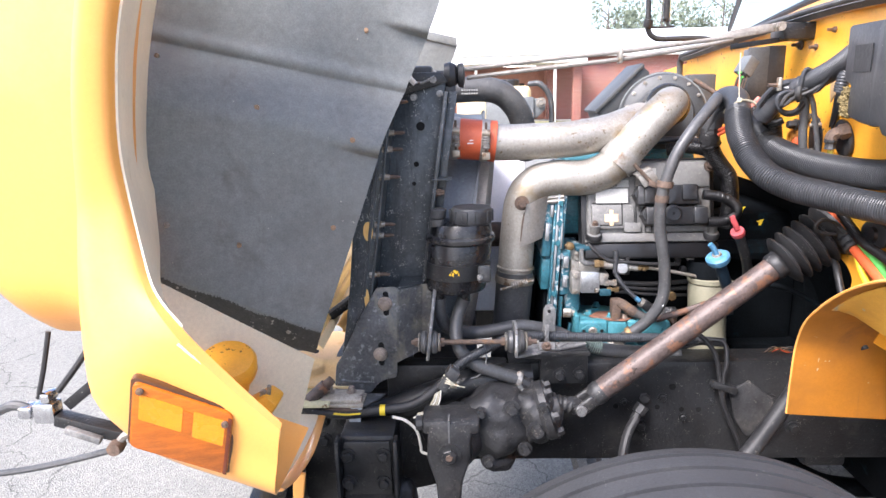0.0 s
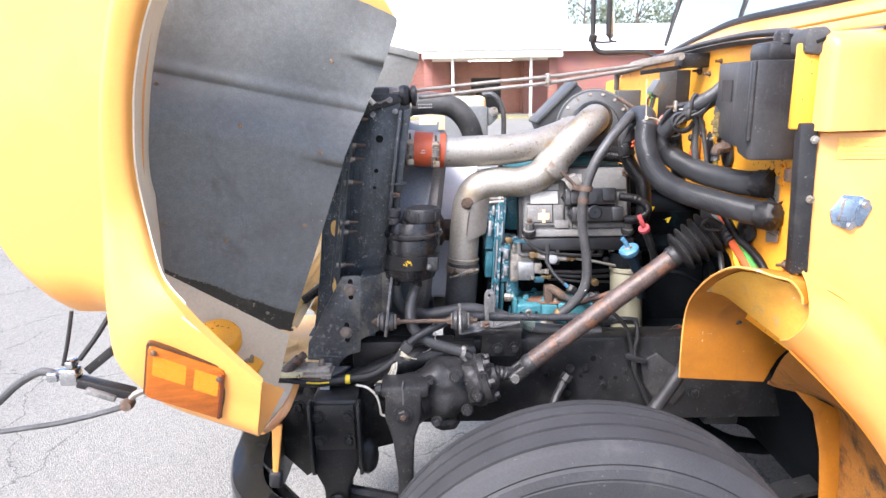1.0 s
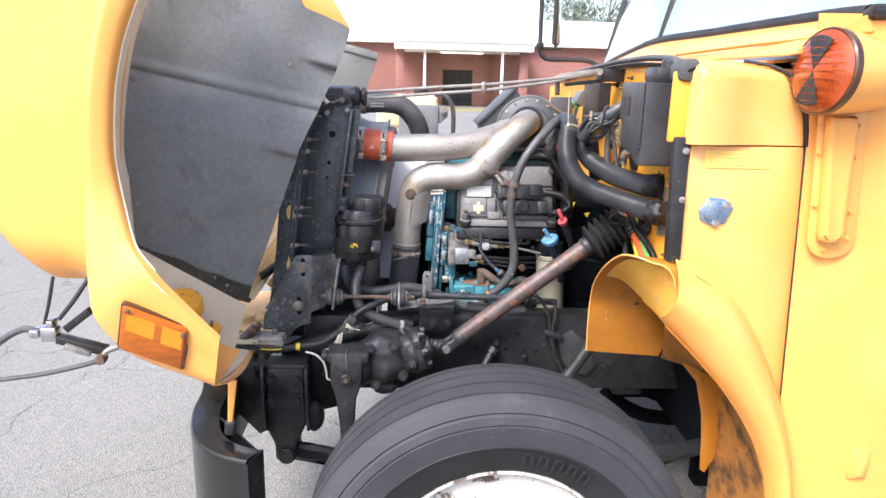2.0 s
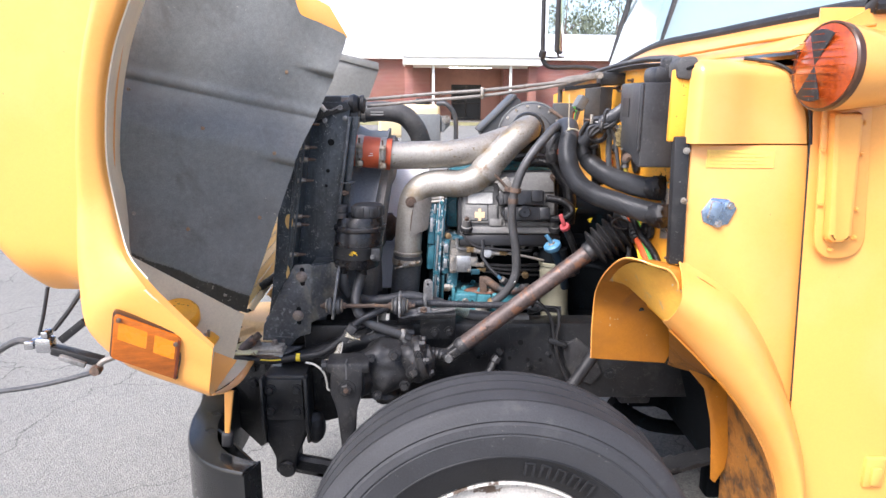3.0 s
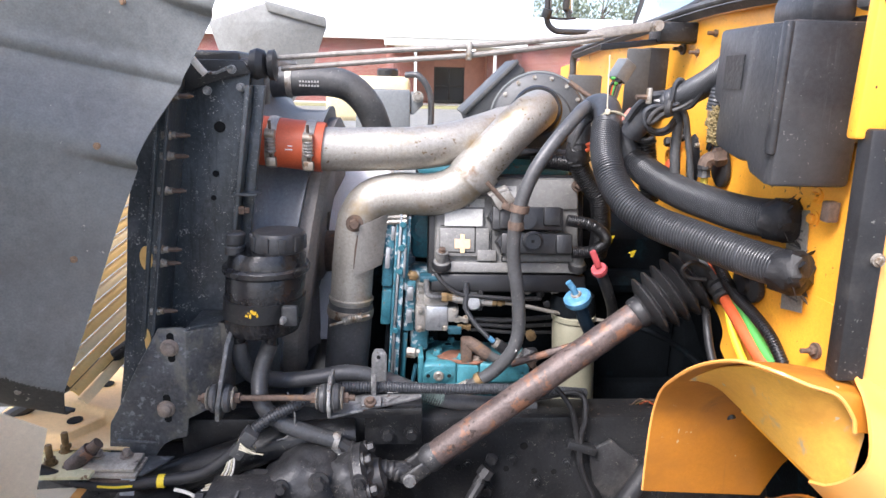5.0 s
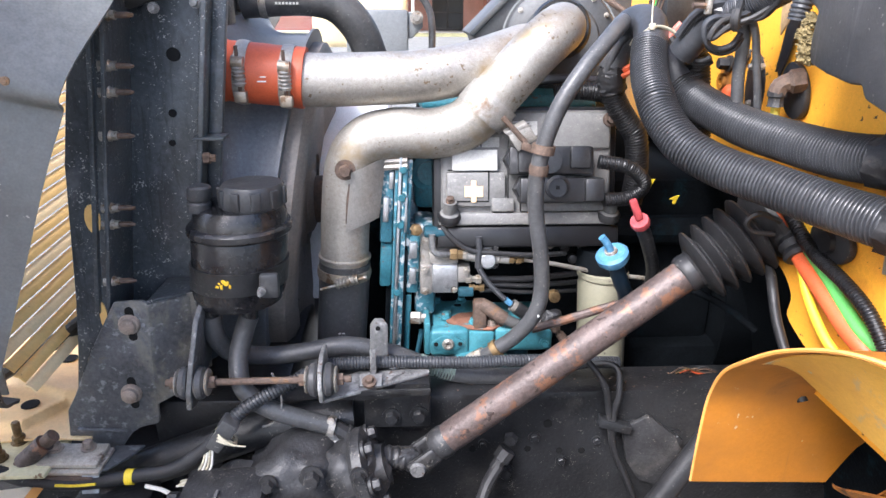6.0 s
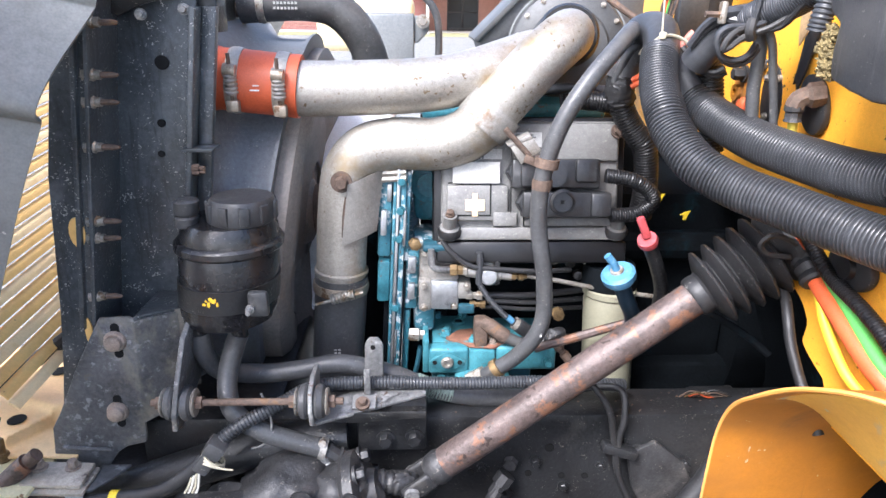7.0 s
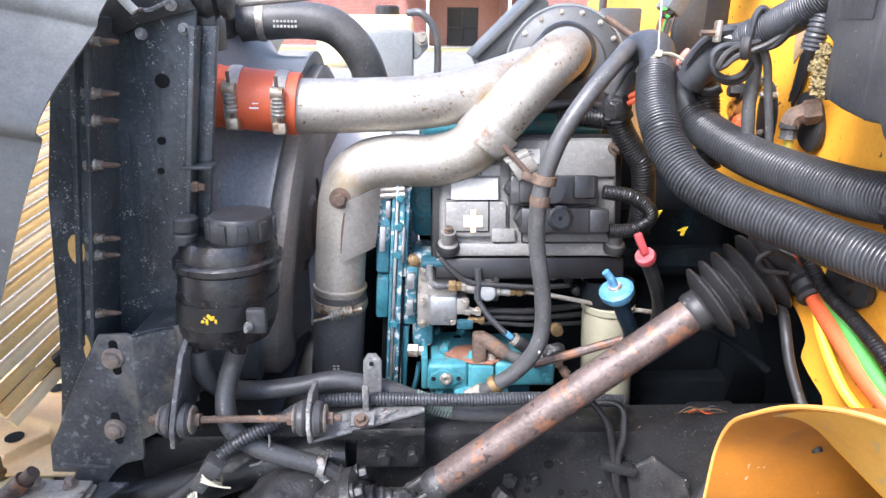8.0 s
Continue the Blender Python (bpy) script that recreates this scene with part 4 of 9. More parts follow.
def build_headlamp_bucket():
    t = thing("headlamp_bucket", (-0.3, 1.3, 1.0), "yellow headlamp bucket in the fender, seen from behind", "headlamp")
    up = (0.12, -0.42, 0.90)
    part("bucket", lathe([(0, -0.055), (0.030, -0.055), (0.034, -0.03), (0.036, -0.012), (0.047, -0.008), (0.050, 0.0), (0.050, 0.022), (0.045, 0.030), (0.030, 0.034), (0, 0.036)], (-0.338, 1.275, 1.135), up, 32), YELLOW_IN, t, "round yellow bucket")
    part("bucket_base", casting((-0.345, 1.262, 1.082), (0.038, 0.030, 0.036), 4, 0.08, (0, 15, 0)), YELLOW_IN, t)
    part("connector", turned(box(-0.028, 0.028, -0.016, 0.016, -0.010, 0.010, 0.005), pose(-0.372, 1.236, 1.118, 20, 20, 0)), GREY_BOX, t, "grey wiring connector")
    part("ledge", plate([(-0.345, 1.055), (-0.268, 1.098), (-0.246, 1.080), (-0.258, 1.062), (-0.318, 1.005)], 0.055, 0.006, origin=(0, 1.245, 0)), YELLOW_IN, t, "yellow adjuster ledge")
    part("screw", tube([(-0.266, 1.262, 1.092), (-0.262, 1.258, 1.112)], 0.004, 8, 1, smooth=False), ZINC, t)
    part("screw", bolt((-0.274, 1.265, 1.092), (-0.4, -0.1, 0.9), 0.006, 0.006), ZINC, t)



build_headlamp_bucket()


# ---------------------------------------------------------------- bumper, crossing arm
def build_bumper():
    b = thing("front_bumper", (-0.4, MID, 0.4), "black steel front bumper with rounded end", "bumper")
    path = smooth_path([(-0.44, MID, 0), (-0.43, 1.80, 0), (-0.40, 1.58, 0), (-0.356, 1.43, 0), (-0.341, 1.30, 0), (-0.310, 1.19, 0), (-0.260, 1.115, 0), (-0.203, 1.073, 0), (-0.142, 1.050, 0)], 8)
    n = len(path) - 1

    def skin(u, v):
        i = int(round(u * n))
        d = (path[min(n, i + 1)] - path[max(0, i - 1)]).normalized()
        inw = Vector((-d.y, d.x, 0))
        off = curve_at([(0, 0.070), (0.10, 0.010), (0.16, 0.0), (0.84, 0.0), (0.9, 0.008), (1, 0.06)], v)
        z = curve_at([(0, 0.835), (0.10, 0.848), (0.16, 0.842), (0.84, 0.56), (0.9, 0.55), (1, 0.548)], v)
        return path[i] + inw * off + Vector((0, 0, z))
    part("beam", sheet(skin, n, 24, 0.006), BUMPER, b)
    part("end_cap", sheet(lambda u, v: (-0.142 + 0.022 * u, 1.050 + 0.066 * u, 0.838 - 0.285 * v), 3, 6, 0.005), BUMPER, b)
    part("back_web", sheet(lambda u, v: Vector((-0.125, 1.118, 0.83)).lerp(Vector((-0.275, 1.30, 0.83)), u) + Vector((0, 0, -0.28 * v)), 6, 4, 0.005), BUMPER, b)
    part("inner_channel", box(-0.36, -0.30, 1.36, 1.80, 0.58, 0.80, 0.01), BLACK, b)
    stick = plate([(-0.012, 0.0), (0.010, 0.0), (0.005, -0.115), (-0.007, -0.115)], 0.010, 0.003, origin=(-0.195, 1.17, 0.99), u=(1, 0, 0), v=(0.10, 0, 1), n=(0, 1, 0))
    part("guide_rod", stick, YELLOW, b, "yellow guide rod")
    part("rod_tip", turned(box(-0.014, 0.014, -0.010, 0.012, -0.02, 0.02, 0.008, 3), pose(-0.208, 1.176, 0.862, 0, 5, 0)), RUBBER, b)


build_bumper()


def build_crossing_arm():
    t = thing("crossing_arm", (-0.55, 1.2, 0.9), "folded black crossing arm with clamps on the bumper", "crossing arm")
    part("rod", tube([(-0.488, 1.15, 1.052), (-0.60, 1.16, 1.019), (-0.73, 1.16, 0.997), (-1.2, 1.18, 0.93)], 0.006, 8, 4), HOSE, t)
    part("rod", tube([(-0.587, 1.17, 1.25), (-0.598, 1.16, 1.19), (-0.612, 1.155, 1.140)], 0.0042, 8, 3), RUBBER, t)
    part("rod", tube([(-0.512, 1.18, 1.245), (-0.545, 1.17, 1.195), (-0.580, 1.16, 1.150)], 0.0052, 8, 3), RUBBER, t)
    part("hose", tube([(-0.628, 1.16, 1.116), (-0.650, 1.16, 1.124), (-0.672, 1.16, 1.122), (-0.717, 1.16, 1.096), (-0.80, 1.17, 1.03), (-1.0, 1.2, 0.9)], 0.0085, 10, 6), HOSE, t)
    for x0, x1, z0, z1 in ((-0.648, -0.626, 1.104, 1.126), (-0.622, -0.586, 1.096, 1.132), (-0.607, -0.590, 1.132, 1.150)):
        part("clevis", box(x0, x1, 1.148, 1.178, z0, z1, 0.005), CHROME, t, "bright clevis")
    part("arm", turned(box(-0.056, 0.056, -0.014, 0.014, -0.010, 0.010, 0.003), pose(-0.533, 1.16, 1.088, 0, 16, 0)), BLACK, t, "black pivot arm")
    part("arm_plate", turned(box(-0.030, 0.030, -0.006, 0.006, -0.006, 0.006, 0.002), pose(-0.536, 1.14, 1.082, 0, 20, 0)), WORN, t)
    part("joint", lathe([(0, -0.012), (0.011, -0.012), (0.013, 0), (0.011, 0.012), (0, 0.012)], (-0.487, 1.145, 1.058), (0, 1, 0), 16), RUST, t)
    part("joint_arm", tube([(-0.487, 1.15, 1.058), (-0.475, 1.15, 1.075), (-0.452, 1.16, 1.082)], 0.007, 8, 3), ROD, t)
    part("stay", turned(box(-0.038, 0.038, -0.008, 0.008, -0.009, 0.009, 0.002), pose(-0.542, 1.17, 1.145, 0, -38, 0)), BLACK, t)



build_crossing_arm()


# ---------------------------------------------------------------- cowl, body side, rear half of the fender
def build_cowl():
    c = thing("cowl", (1.0, MID, 0.3), "yellow bus cowl with firewall, seal and side panel", "bus cowl")
    sidep = plate([(0.852, 1.30), (0.852, 1.583), (1.112, 1.583), (1.135, 1.30), (1.158, 0.99), (1.195, 0.80), (1.150, 0.935), (1.075, 1.085), (0.965, 1.195), (0.885, 1.25)], 0.02, 0.004, origin=(0, 1.134, 0))
    part("side_panel", sidep, YELLOW, c)

    def cap(u, v):
        top = 1.762 - 0.006 * max(0, u - 0.4)
        z = 1.586 + (top - 0.03 - 1.586) * min(1, v / 0.72)
        right = curve_at([(1.586, 1.108), (1.65, 1.096), (1.70, 1.072), (1.732, 1.045)], z) - (0.03 * max(0, v - 0.72) / 0.28)
        x = 0.834 + (right - 0.834) * u
        bulge = 0.024 / (1 + math.exp((x - 0.950) * 48)) + 0.006 * math.exp(-((x - 0.86) / 0.05) ** 2)
        bulge -= 0.026 * max(0.0, 1 - (x - 0.834) / 0.022) ** 2
        if v < 0.72:
            return (x, 1.134 - bulge, z)
        a = (v - 0.72) / 0.28 * math.pi / 2
        return (x, 1.134 - bulge + 0.05 * (1 - math.cos(a)) + 0.10 * max(0, v - 0.9), top - 0.03 + 0.03 * math.sin(a))
    part("corner_cap", sheet(cap, 80, 20, 0.004), YELLOW, c)
    part("corner_fill", box(0.97, 1.12, 1.150, 1.156, 1.58, 1.752, 0.002), YELLOW, c)
    part("cowl_top", sheet(lambda u, v: (0.872 + 0.30 * v, 1.17 + 1.45 * u, curve_at([(0, 1.752), (0.25, 1.768), (0.6, 1.752), (1, 1.722)], u) + 0.035 * v), 24, 4, 0.008), YELLOW, c)
    strip = box(0.812, 0.846, 1.126, 1.150, 1.315, 1.600, 0.004)
    part("rubber_strip", shear(strip, -0.04, 1.585), RUBBER, c, "black rubber edge strip")
    for z in (1.57, 1.46):
        part("strip_screw", bolt((0.838 - 0.04 * (z - 1.585), 1.125, z), (0, -1, 0), 0.005, 0.003), ZINC, c)
    wall = sheet(lambda u, v: (0.885 + 0.004 * math.sin(30 * u), 1.15 + 1.43 * u, 1.37 + (curve_at([(0, 1.748), (0.25, 1.766), (0.6, 1.750), (1, 1.718)], u) - 1.37) * v), 40, 10, 0.006)
    part("firewall", wall, YELLOW_IN, c, "yellow firewall")
    def foot_at(u, v):
        z = 1.125 + (1.37 - 1.125) * v
        far = curve_at([(1.125, 1.425), (1.172, 1.440), (1.185, 1.475), (1.200, 1.500), (1.225, 1.497), (1.240, 1.508), (1.255, 1.530), (1.270, 1.570), (1.37, 1.580)], z)
        return (0.887, 1.15 + (far - 1.15) * u, z)
    foot = sheet(foot_at, 24, 40, 0.006)
    part("firewall_foot", foot, YELLOW_IN, c)
    part("rust_patch", plate([(1.499, 1.222), (1.488, 1.232), (1.474, 1.226), (1.470, 1.210), (1.480, 1.204), (1.486, 1.196), (1.497, 1.200)], 0.0015, 0, origin=(0.8835, 0, 0), u=(0, 1, 0), v=(0, 0, 1), n=(-1, 0, 0)), RUST, c, "rust patch at the torn edge")
    # toe board and sill coloured near black for the shade behind the wheel
    part("toe_board", sheet(lambda u, v: (0.93 + 0.25 * (1 - v), 1.42 + 1.59 * u, 0.55 + 0.83 * v), 8, 8, 0.008), SOOT_SHADE, c, "black insulated toe board")
    part("side_sill", box(1.16, 3.0, 1.52, 1.58, 0.45, 1.1, 0.01), SOOT_SHADE, c)
    ret = box(0.801, 0.885, 1.137, 1.154, 1.588, 1.740, 0.004)
    part("panel_return", box(0.852, 0.885, 1.140, 1.154, 1.30, 1.586, 0.003), YELLOW, c)
    part("firewall_return", ret, YELLOW_IN, c, "rust-spotted yellow flange")
    seal = tube([(0.835, 1.17, 1.752), (0.850, 1.28, 1.770), (0.858, 1.40, 1.777), (0.860, 1.52, 1.780), (0.860, 1.76, 1.776), (0.860, 2.08, 1.762), (0.860, 2.48, 1.740), (0.862, 2.60, 1.728), (0.865, 2.62, 1.66)], 0.011, 12, 6, squash=0.75)
    part("hood_seal", seal, SEAL, c, "dusty black rubber hood seal")
    part("seal_flap", sheet(lambda u, v: (0.842 + 0.012 * v, 1.30 + 1.25 * u, curve_at([(0, 1.764), (0.2, 1.770), (0.6, 1.752), (1, 1.724)], u) - 0.010 * v), 20, 2, 0.003), SEAL, c)
    end = plate([(0.806, 1.722), (0.838, 1.718), (0.850, 1.734), (0.851, 1.758), (0.842, 1.768), (0.812, 1.766), (0.803, 1.750)], 0.055, 0.006, origin=(0, 1.128, 0))
    part("seal_end", end, SEAL, c, "moulded rubber seal end")
    part("seal_slot", turned(box(-0.009, 0.009, -0.0015, 0.0015, -0.003, 0.003, 0.001), pose(0.832, 1.1275, 1.744, 0, -20, 0)), HOLE, c)
    def far_corner(u, v):
        a = 0.5 * math.pi * max(0.0, u - 0.6) / 0.4
        top = 1.712 - 0.03 * u
        return (0.886 + 0.06 * (1 - math.cos(a)), 2.575 + 0.30 * min(u, 0.6) / 0.6 + 0.06 * math.sin(a), 1.37 + (top - 1.37) * v)
    part("far_corner", sheet(far_corner, 24, 6, 0.006), YELLOW_IN, c, "rounded far end of the yellow firewall")


build_cowl()


def build_body():
    b = thing("school_bus", (1.8, MID, GROUND), "yellow school bus body with windshield, access panel and front wheel", "bus")

    def side(u, v):
        x = 1.092 + 0.10 * (1 - v) + 1.9 * u ** 1.3
        y = 1.126 - 0.03 * min(1, u * 6)
        return (x, y, 0.25 + (1.866 - 0.25) * v)
    part("side_skin", sheet(side, 24, 20, 0.006), YELLOW, b)
    part("side_rear", box(3.0, 4.6, 1.09, 1.105, 0.25, 1.866, 0.004), YELLOW, b)
    seam = tube([(1.109, 1.124, 1.585), (1.121, 1.124, 1.40), (1.133, 1.124, 1.20), (1.147, 1.124, 0.98)], 0.0036, 6, 6)
    part("seam_strip", seam, RUBBER, b, "dark seam strip")
    seam2 = tube([(1.109, 1.122, 1.585), (1.100, 1.124, 1.652), (1.078, 1.124, 1.702), (1.050, 1.130, 1.738), (1.015, 1.145, 1.757), (0.96, 1.16, 1.766)], 0.004, 6, 6)
    part("cap_seam", seam2, RUBBER, b)
    # access panel: a riveted flange and a raised box
    base = 1.096

    def ring(x0, x1, x2, x3, z0, z1, r):
        """Rounded outline; x0, x1 the lower edge's ends, x2, x3 the upper's."""
        out = []
        for cx, cz, a0 in ((x1 - r, z0 + r, -90), (x3 - r * 0.6, z1 - r * 0.6, 0), (x2 + r * 0.6, z1 - r * 0.6, 90), (x0 + r, z0 + r, 180)):
            for k in range(5):
                a = radians(a0 + 22.5 * k)
                q = r if cz < 1.5 else r * 0.6
                out.append((cx + q * math.cos(a), cz + q * math.sin(a)))
        return out
    part("access_panel", plate(ring(1.128, 1.240, 1.108, 1.215, 1.338, 1.684, 0.045), 0.006, 0.002, origin=(0, base - 0.004, 0)), YELLOW, b, "riveted access panel")
    raised = plate(ring(1.143, 1.198, 1.120, 1.186, 1.376, 1.654, 0.018), 0.030, 0.011, origin=(0, base - 0.028, 0))
    part("raised_box", raised, YELLOW, b)
    for x, z in ((1.156, 1.672), (1.200, 1.634), (1.203, 1.568), (1.211, 1.448), (1.216, 1.385), (1.166, 1.358), (1.114, 1.631), (1.118, 1.576), (1.128, 1.46)):
        part("rivet", bolt((x, base - 0.004, z), (0, -1, 0), 0.0042, 0.004, 1.5), YELLOW, b)
    part("panel_catch", box(1.325, 1.375, 1.082, 1.100, 0.77, 0.85, 0.006), YELLOW, b)
    part("catch_tongue", box(1.338, 1.362, 1.074, 1.086, 0.78, 0.825, 0.004), YELLOW, b)
    # windshield
    line = [(1.30, 3.062, 1.785), (1.185, 3.04, 1.790), (1.15, 2.86, 1.803), (1.12, 2.46, 1.836), (1.10, MID, 1.86), (1.12, 1.7, 1.862), (1.15, 1.3, 1.866), (1.185, 1.12, 1.868), (1.30, 1.098, 1.872), (2.2, 1.09, 1.90)]
    part("windshield_gasket", tube(line, 0.017, 10, 6), RUBBER, b, "black windshield gasket")
    pts = smooth_path(line, 6)
    n = len(pts) - 1
    lean = Vector((0.16, 0, 0.55))
    part("windshield", sheet(lambda p, q: pts[int(round(p * n))] + lean * q + Vector((0, 0, 0.006)), n, 2, 0.004), GLASS, b, "tinted windshield glass, paled to stand for reflected sky")
    sill = [p for p in pts if p.y > 1.05]
    part("windshield_sill", sheet(lambda p, q: sill[int(round(p * (len(sill) - 1)))] + Vector((-0.16, 0, -0.088)) * (1 - q) ** 1.2, len(sill) - 1, 8, 0.004), YELLOW, b)
    part("pillar", tube([(1.104, MID, 1.86), (1.24, MID, 2.41)], 0.014, 8, 2), RUBBER, b, "black glass divider")
    # the rest of the body, closed behind the windshield
    part("far_side", box(1.21, 4.6, 3.075, 3.105, 0.25, 1.84, 0.01), YELLOW, b)
    part("far_wall", box(2.2, 4.6, 3.075, 3.105, 1.84, 2.95, 0.01), YELLOW, b)
    part("pillar", tube([(1.195, 3.045, 1.85), (1.34, 3.045, 2.43)], 0.012, 8, 2), RUBBER, b, "thin far windshield pillar")
    part("near_wall", box(2.2, 4.6, 1.085, 1.115, 1.86, 2.95, 0.01), YELLOW, b)
    part("rear_wall", box(4.57, 4.6, 1.115, 3.06, 0.25, 2.95, 0.01), YELLOW, b)
    part("roof", box(1.30, 4.6, 1.085, 3.09, 2.95, 3.0, 0.02), YELLOW, b)
    part("header", box(1.27, 1.36, 1.09, 3.08, 2.42, 2.95, 0.02), YELLOW, b)
    part("cab_floor", box(1.2, 4.57, 1.115, 3.06, 0.9, 0.94, 0.005), RUBBER, b)
    part("dash", box(1.20, 1.45, 1.13, 3.05, 1.55, 1.84, 0.03), PLASTIC, b)
    part("sill_bead", tube([(0.98, 1.60, 1.795), (1.02, 1.30, 1.805), (1.09, 1.12, 1.815), (1.16, 1.04, 1.825)], 0.0035, 6, 6), YELLOW_DIRTY_DIM, b)


build_body()


def build_turn_signal():
    t = thing("turn_signal", (1.14, 1.08, 1.66), "round amber turn signal with a black split lens", "lamp")
    c, ax = Vector((1.072, 1.045, 1.745)), Vector((-0.985, -0.17, 0.05)).normalized()
    part("pod", lathe([(0.086, 0), (0.083, -0.05), (0.070, -0.14), (0.03, -0.22), (0, -0.22)], c, ax, 36), YELLOW, t, "yellow lamp pod")
    part("bezel", lathe([(0.080, -0.012), (0.087, -0.012), (0.088, 0.002), (0.085, 0.006), (0.080, 0.004)], c, ax, 40), AMBER_DARK, t)
    part("lens", lathe([(0, 0.026), (0.03, 0.024), (0.06, 0.017), (0.078, 0.008), (0.085, 0.003), (0.085, -0.005), (0, -0.005)], c, ax, 40), AMBER_RED, t, "amber ribbed lens")
    side = ax.cross(Vector((0, 0, 1))).normalized()
    up = side.cross(ax).normalized()
    for s in (1, -1):
        pts = [(0.0, 0.0)] + [(0.070 * math.cos(a), 0.070 * math.sin(a)) for a in (radians(68 + 9 * k) for k in range(7))]
        part("lens_mask", plate([(s * p, s * q) for p, q in pts], 0.004, 0.001, origin=c + ax * 0.0225, u=side, v=up, n=ax), RUBBER, t, "dark lens mask")
    for k in range(9):
        z = -0.06 + 0.015 * k
        w = math.sqrt(max(0, 0.074 ** 2 - z * z))
        part("rib", tube([c + ax * 0.021 + up * z - side * w, c + ax * 0.027 + up * z, c + ax * 0.021 + up * z + side * w], 0.0009, 5, 4), AMBER_RED, t)


build_turn_signal()


def build_rear_fender():
    t = thing("cowl_fender", (1.0, 1.3, 0.5), "bent yellow rear fender half with a folded splash apron", "fender")
    INN = [(0, 0.826, 1.172), (0.25, 0.925, 1.075), (0.5, 1.022, 0.965), (0.72, 1.105, 0.83), (0.86, 1.145, 0.70), (1, 1.175, 0.45)]
    OUT = [(0, 0.848, 1.332), (0.25, 0.985, 1.245), (0.5, 1.095, 1.09), (0.72, 1.165, 0.93), (0.86, 1.205, 0.78), (1, 1.225, 0.45)]

    def skin(u, v):
        (a, b), (c, d) = xz(INN, u), xz(OUT, u)
        y = curve_at([(0, 1.115), (0.1, 1.088), (0.45, 1.062), (0.8, 1.095), (1, 1.142)], v)
        y += 0.03 * (1 - u) ** 4 * (1 - v) ** 2
        return (a + (c - a) * v, y, b + (d - b) * v)
    part("fender_skin", sheet(skin, 36, 14, 0.004), YELLOW, t)

    LOW = [(0, 0.938, 1.000), (0.2, 0.960, 0.976), (0.5, 1.115, 0.897), (0.72, 1.125, 0.81), (0.86, 1.138, 0.66), (1, 1.150, 0.45)]

    def inner(u, v):
        (a, b), (c, e) = xz(INN, u), xz(LOW, u)
        deep = curve_at([(0, 0.245), (0.5, 0.26), (1, 0.29)], u)
        return (a + (c - a) * v, 1.116 + deep * v, b + (e - b) * v + 0.008 * math.sin(math.pi * v))
    part("inner_wall", sheet(lambda u, v: inner(0.02 + 0.48 * u, 0.60 * v), 24, 8, 0.004), YELLOW_DIRTY_DIM, t, "stained inner wall in shade-darkened yellow")
    part("mud_wall", sheet(lambda u, v: inner(0.02 + 0.48 * u, 0.60 + (0.40 + 0.34 * (1 - u)) * v), 24, 8, 0.004), MUD, t, "mud-caked foot of the inner wall")
    part("arch_wall", sheet(lambda u, v: inner(0.50 + 0.50 * u, v), 24, 10, 0.004), MUD, t, "mud-caked wall of the wheel arch")
    # splash apron: a tunnel with an inverted U for its open end
    RIM = [(0.0, 0.745, 1.436, 0.962), (0.22, 0.738, 1.420, 1.051), (0.36, 0.736, 1.410, 1.117), (0.46, 0.731, 1.378, 1.177), (0.54, 0.728, 1.325, 1.226), (0.61, 0.731, 1.275, 1.266), (0.68, 0.735, 1.215, 1.301), (0.74, 0.742, 1.170, 1.319),
           (0.80, 0.760, 1.135, 1.322), (0.86, 0.787, 1.120, 1.314), (0.92, 0.818, 1.112, 1.305), (0.97, 0.838, 1.108, 1.280), (1.0, 0.842, 1.106, 1.262)]

    def apron(u, v):
        x, y, z = (curve_at([(k[0], k[i]) for k in RIM], v) for i in (1, 2, 3))
        deep = curve_at([(0, 0.216), (0.12, 0.245), (0.36, 0.32), (0.54, 0.33), (0.74, 0.29), (0.86, 0.22), (1, 0.19)], v)
        top = max(0, (v - 0.30) / 0.7)
        return (x + deep * u, y + 0.012 * u * (1 - v), z - 0.16 * top * u * u - 0.020 * u * max(0, 1 - v / 0.12))
    # the apron's dim inside is partly in its paint colour
    part("apron", sheet(apron, 14, 40, 0.003), YELLOW_DIRTY_DIM, t, "stained yellow splash apron, shade-darkened inside")
    def fold(u, v):
        low = Vector((0.803, 1.354, 1.203)).lerp(Vector((0.862, 1.124, 1.150)), u)
        x, y, z = (curve_at([(k[0], k[i]) for k in RIM], 0.55 + 0.45 * u) for i in (1, 2, 3))
        high = Vector((x + 0.022, y + 0.012, z - 0.012))
        return low.lerp(high, v)
    part("apron_fold", sheet(fold, 16, 6, 0.002), FOLD, t, "lighter scuffed panel folded inside the apron")
    rim = tube([(k[1], k[2], k[3]) for k in RIM], 0.0025, 6, 5)
    part("apron_edge", rim, YELLOW, t)
    leg = plate([(0.99, 1.00), (1.05, 0.935), (1.114, 0.901), (1.127, 0.812), (1.132, 0.70), (1.128, 0.655), (1.104, 0.609), (1.09, 0.62), (1.082, 0.72), (1.072, 0.80), (1.045, 0.90), (0.97, 0.985)], 0.004, 0.001, origin=(0, 1.36, 0))
    part("hanger", leg, YELLOW_DIRTY_DIM, t, "torn yellow stay under the fender")


build_rear_fender()


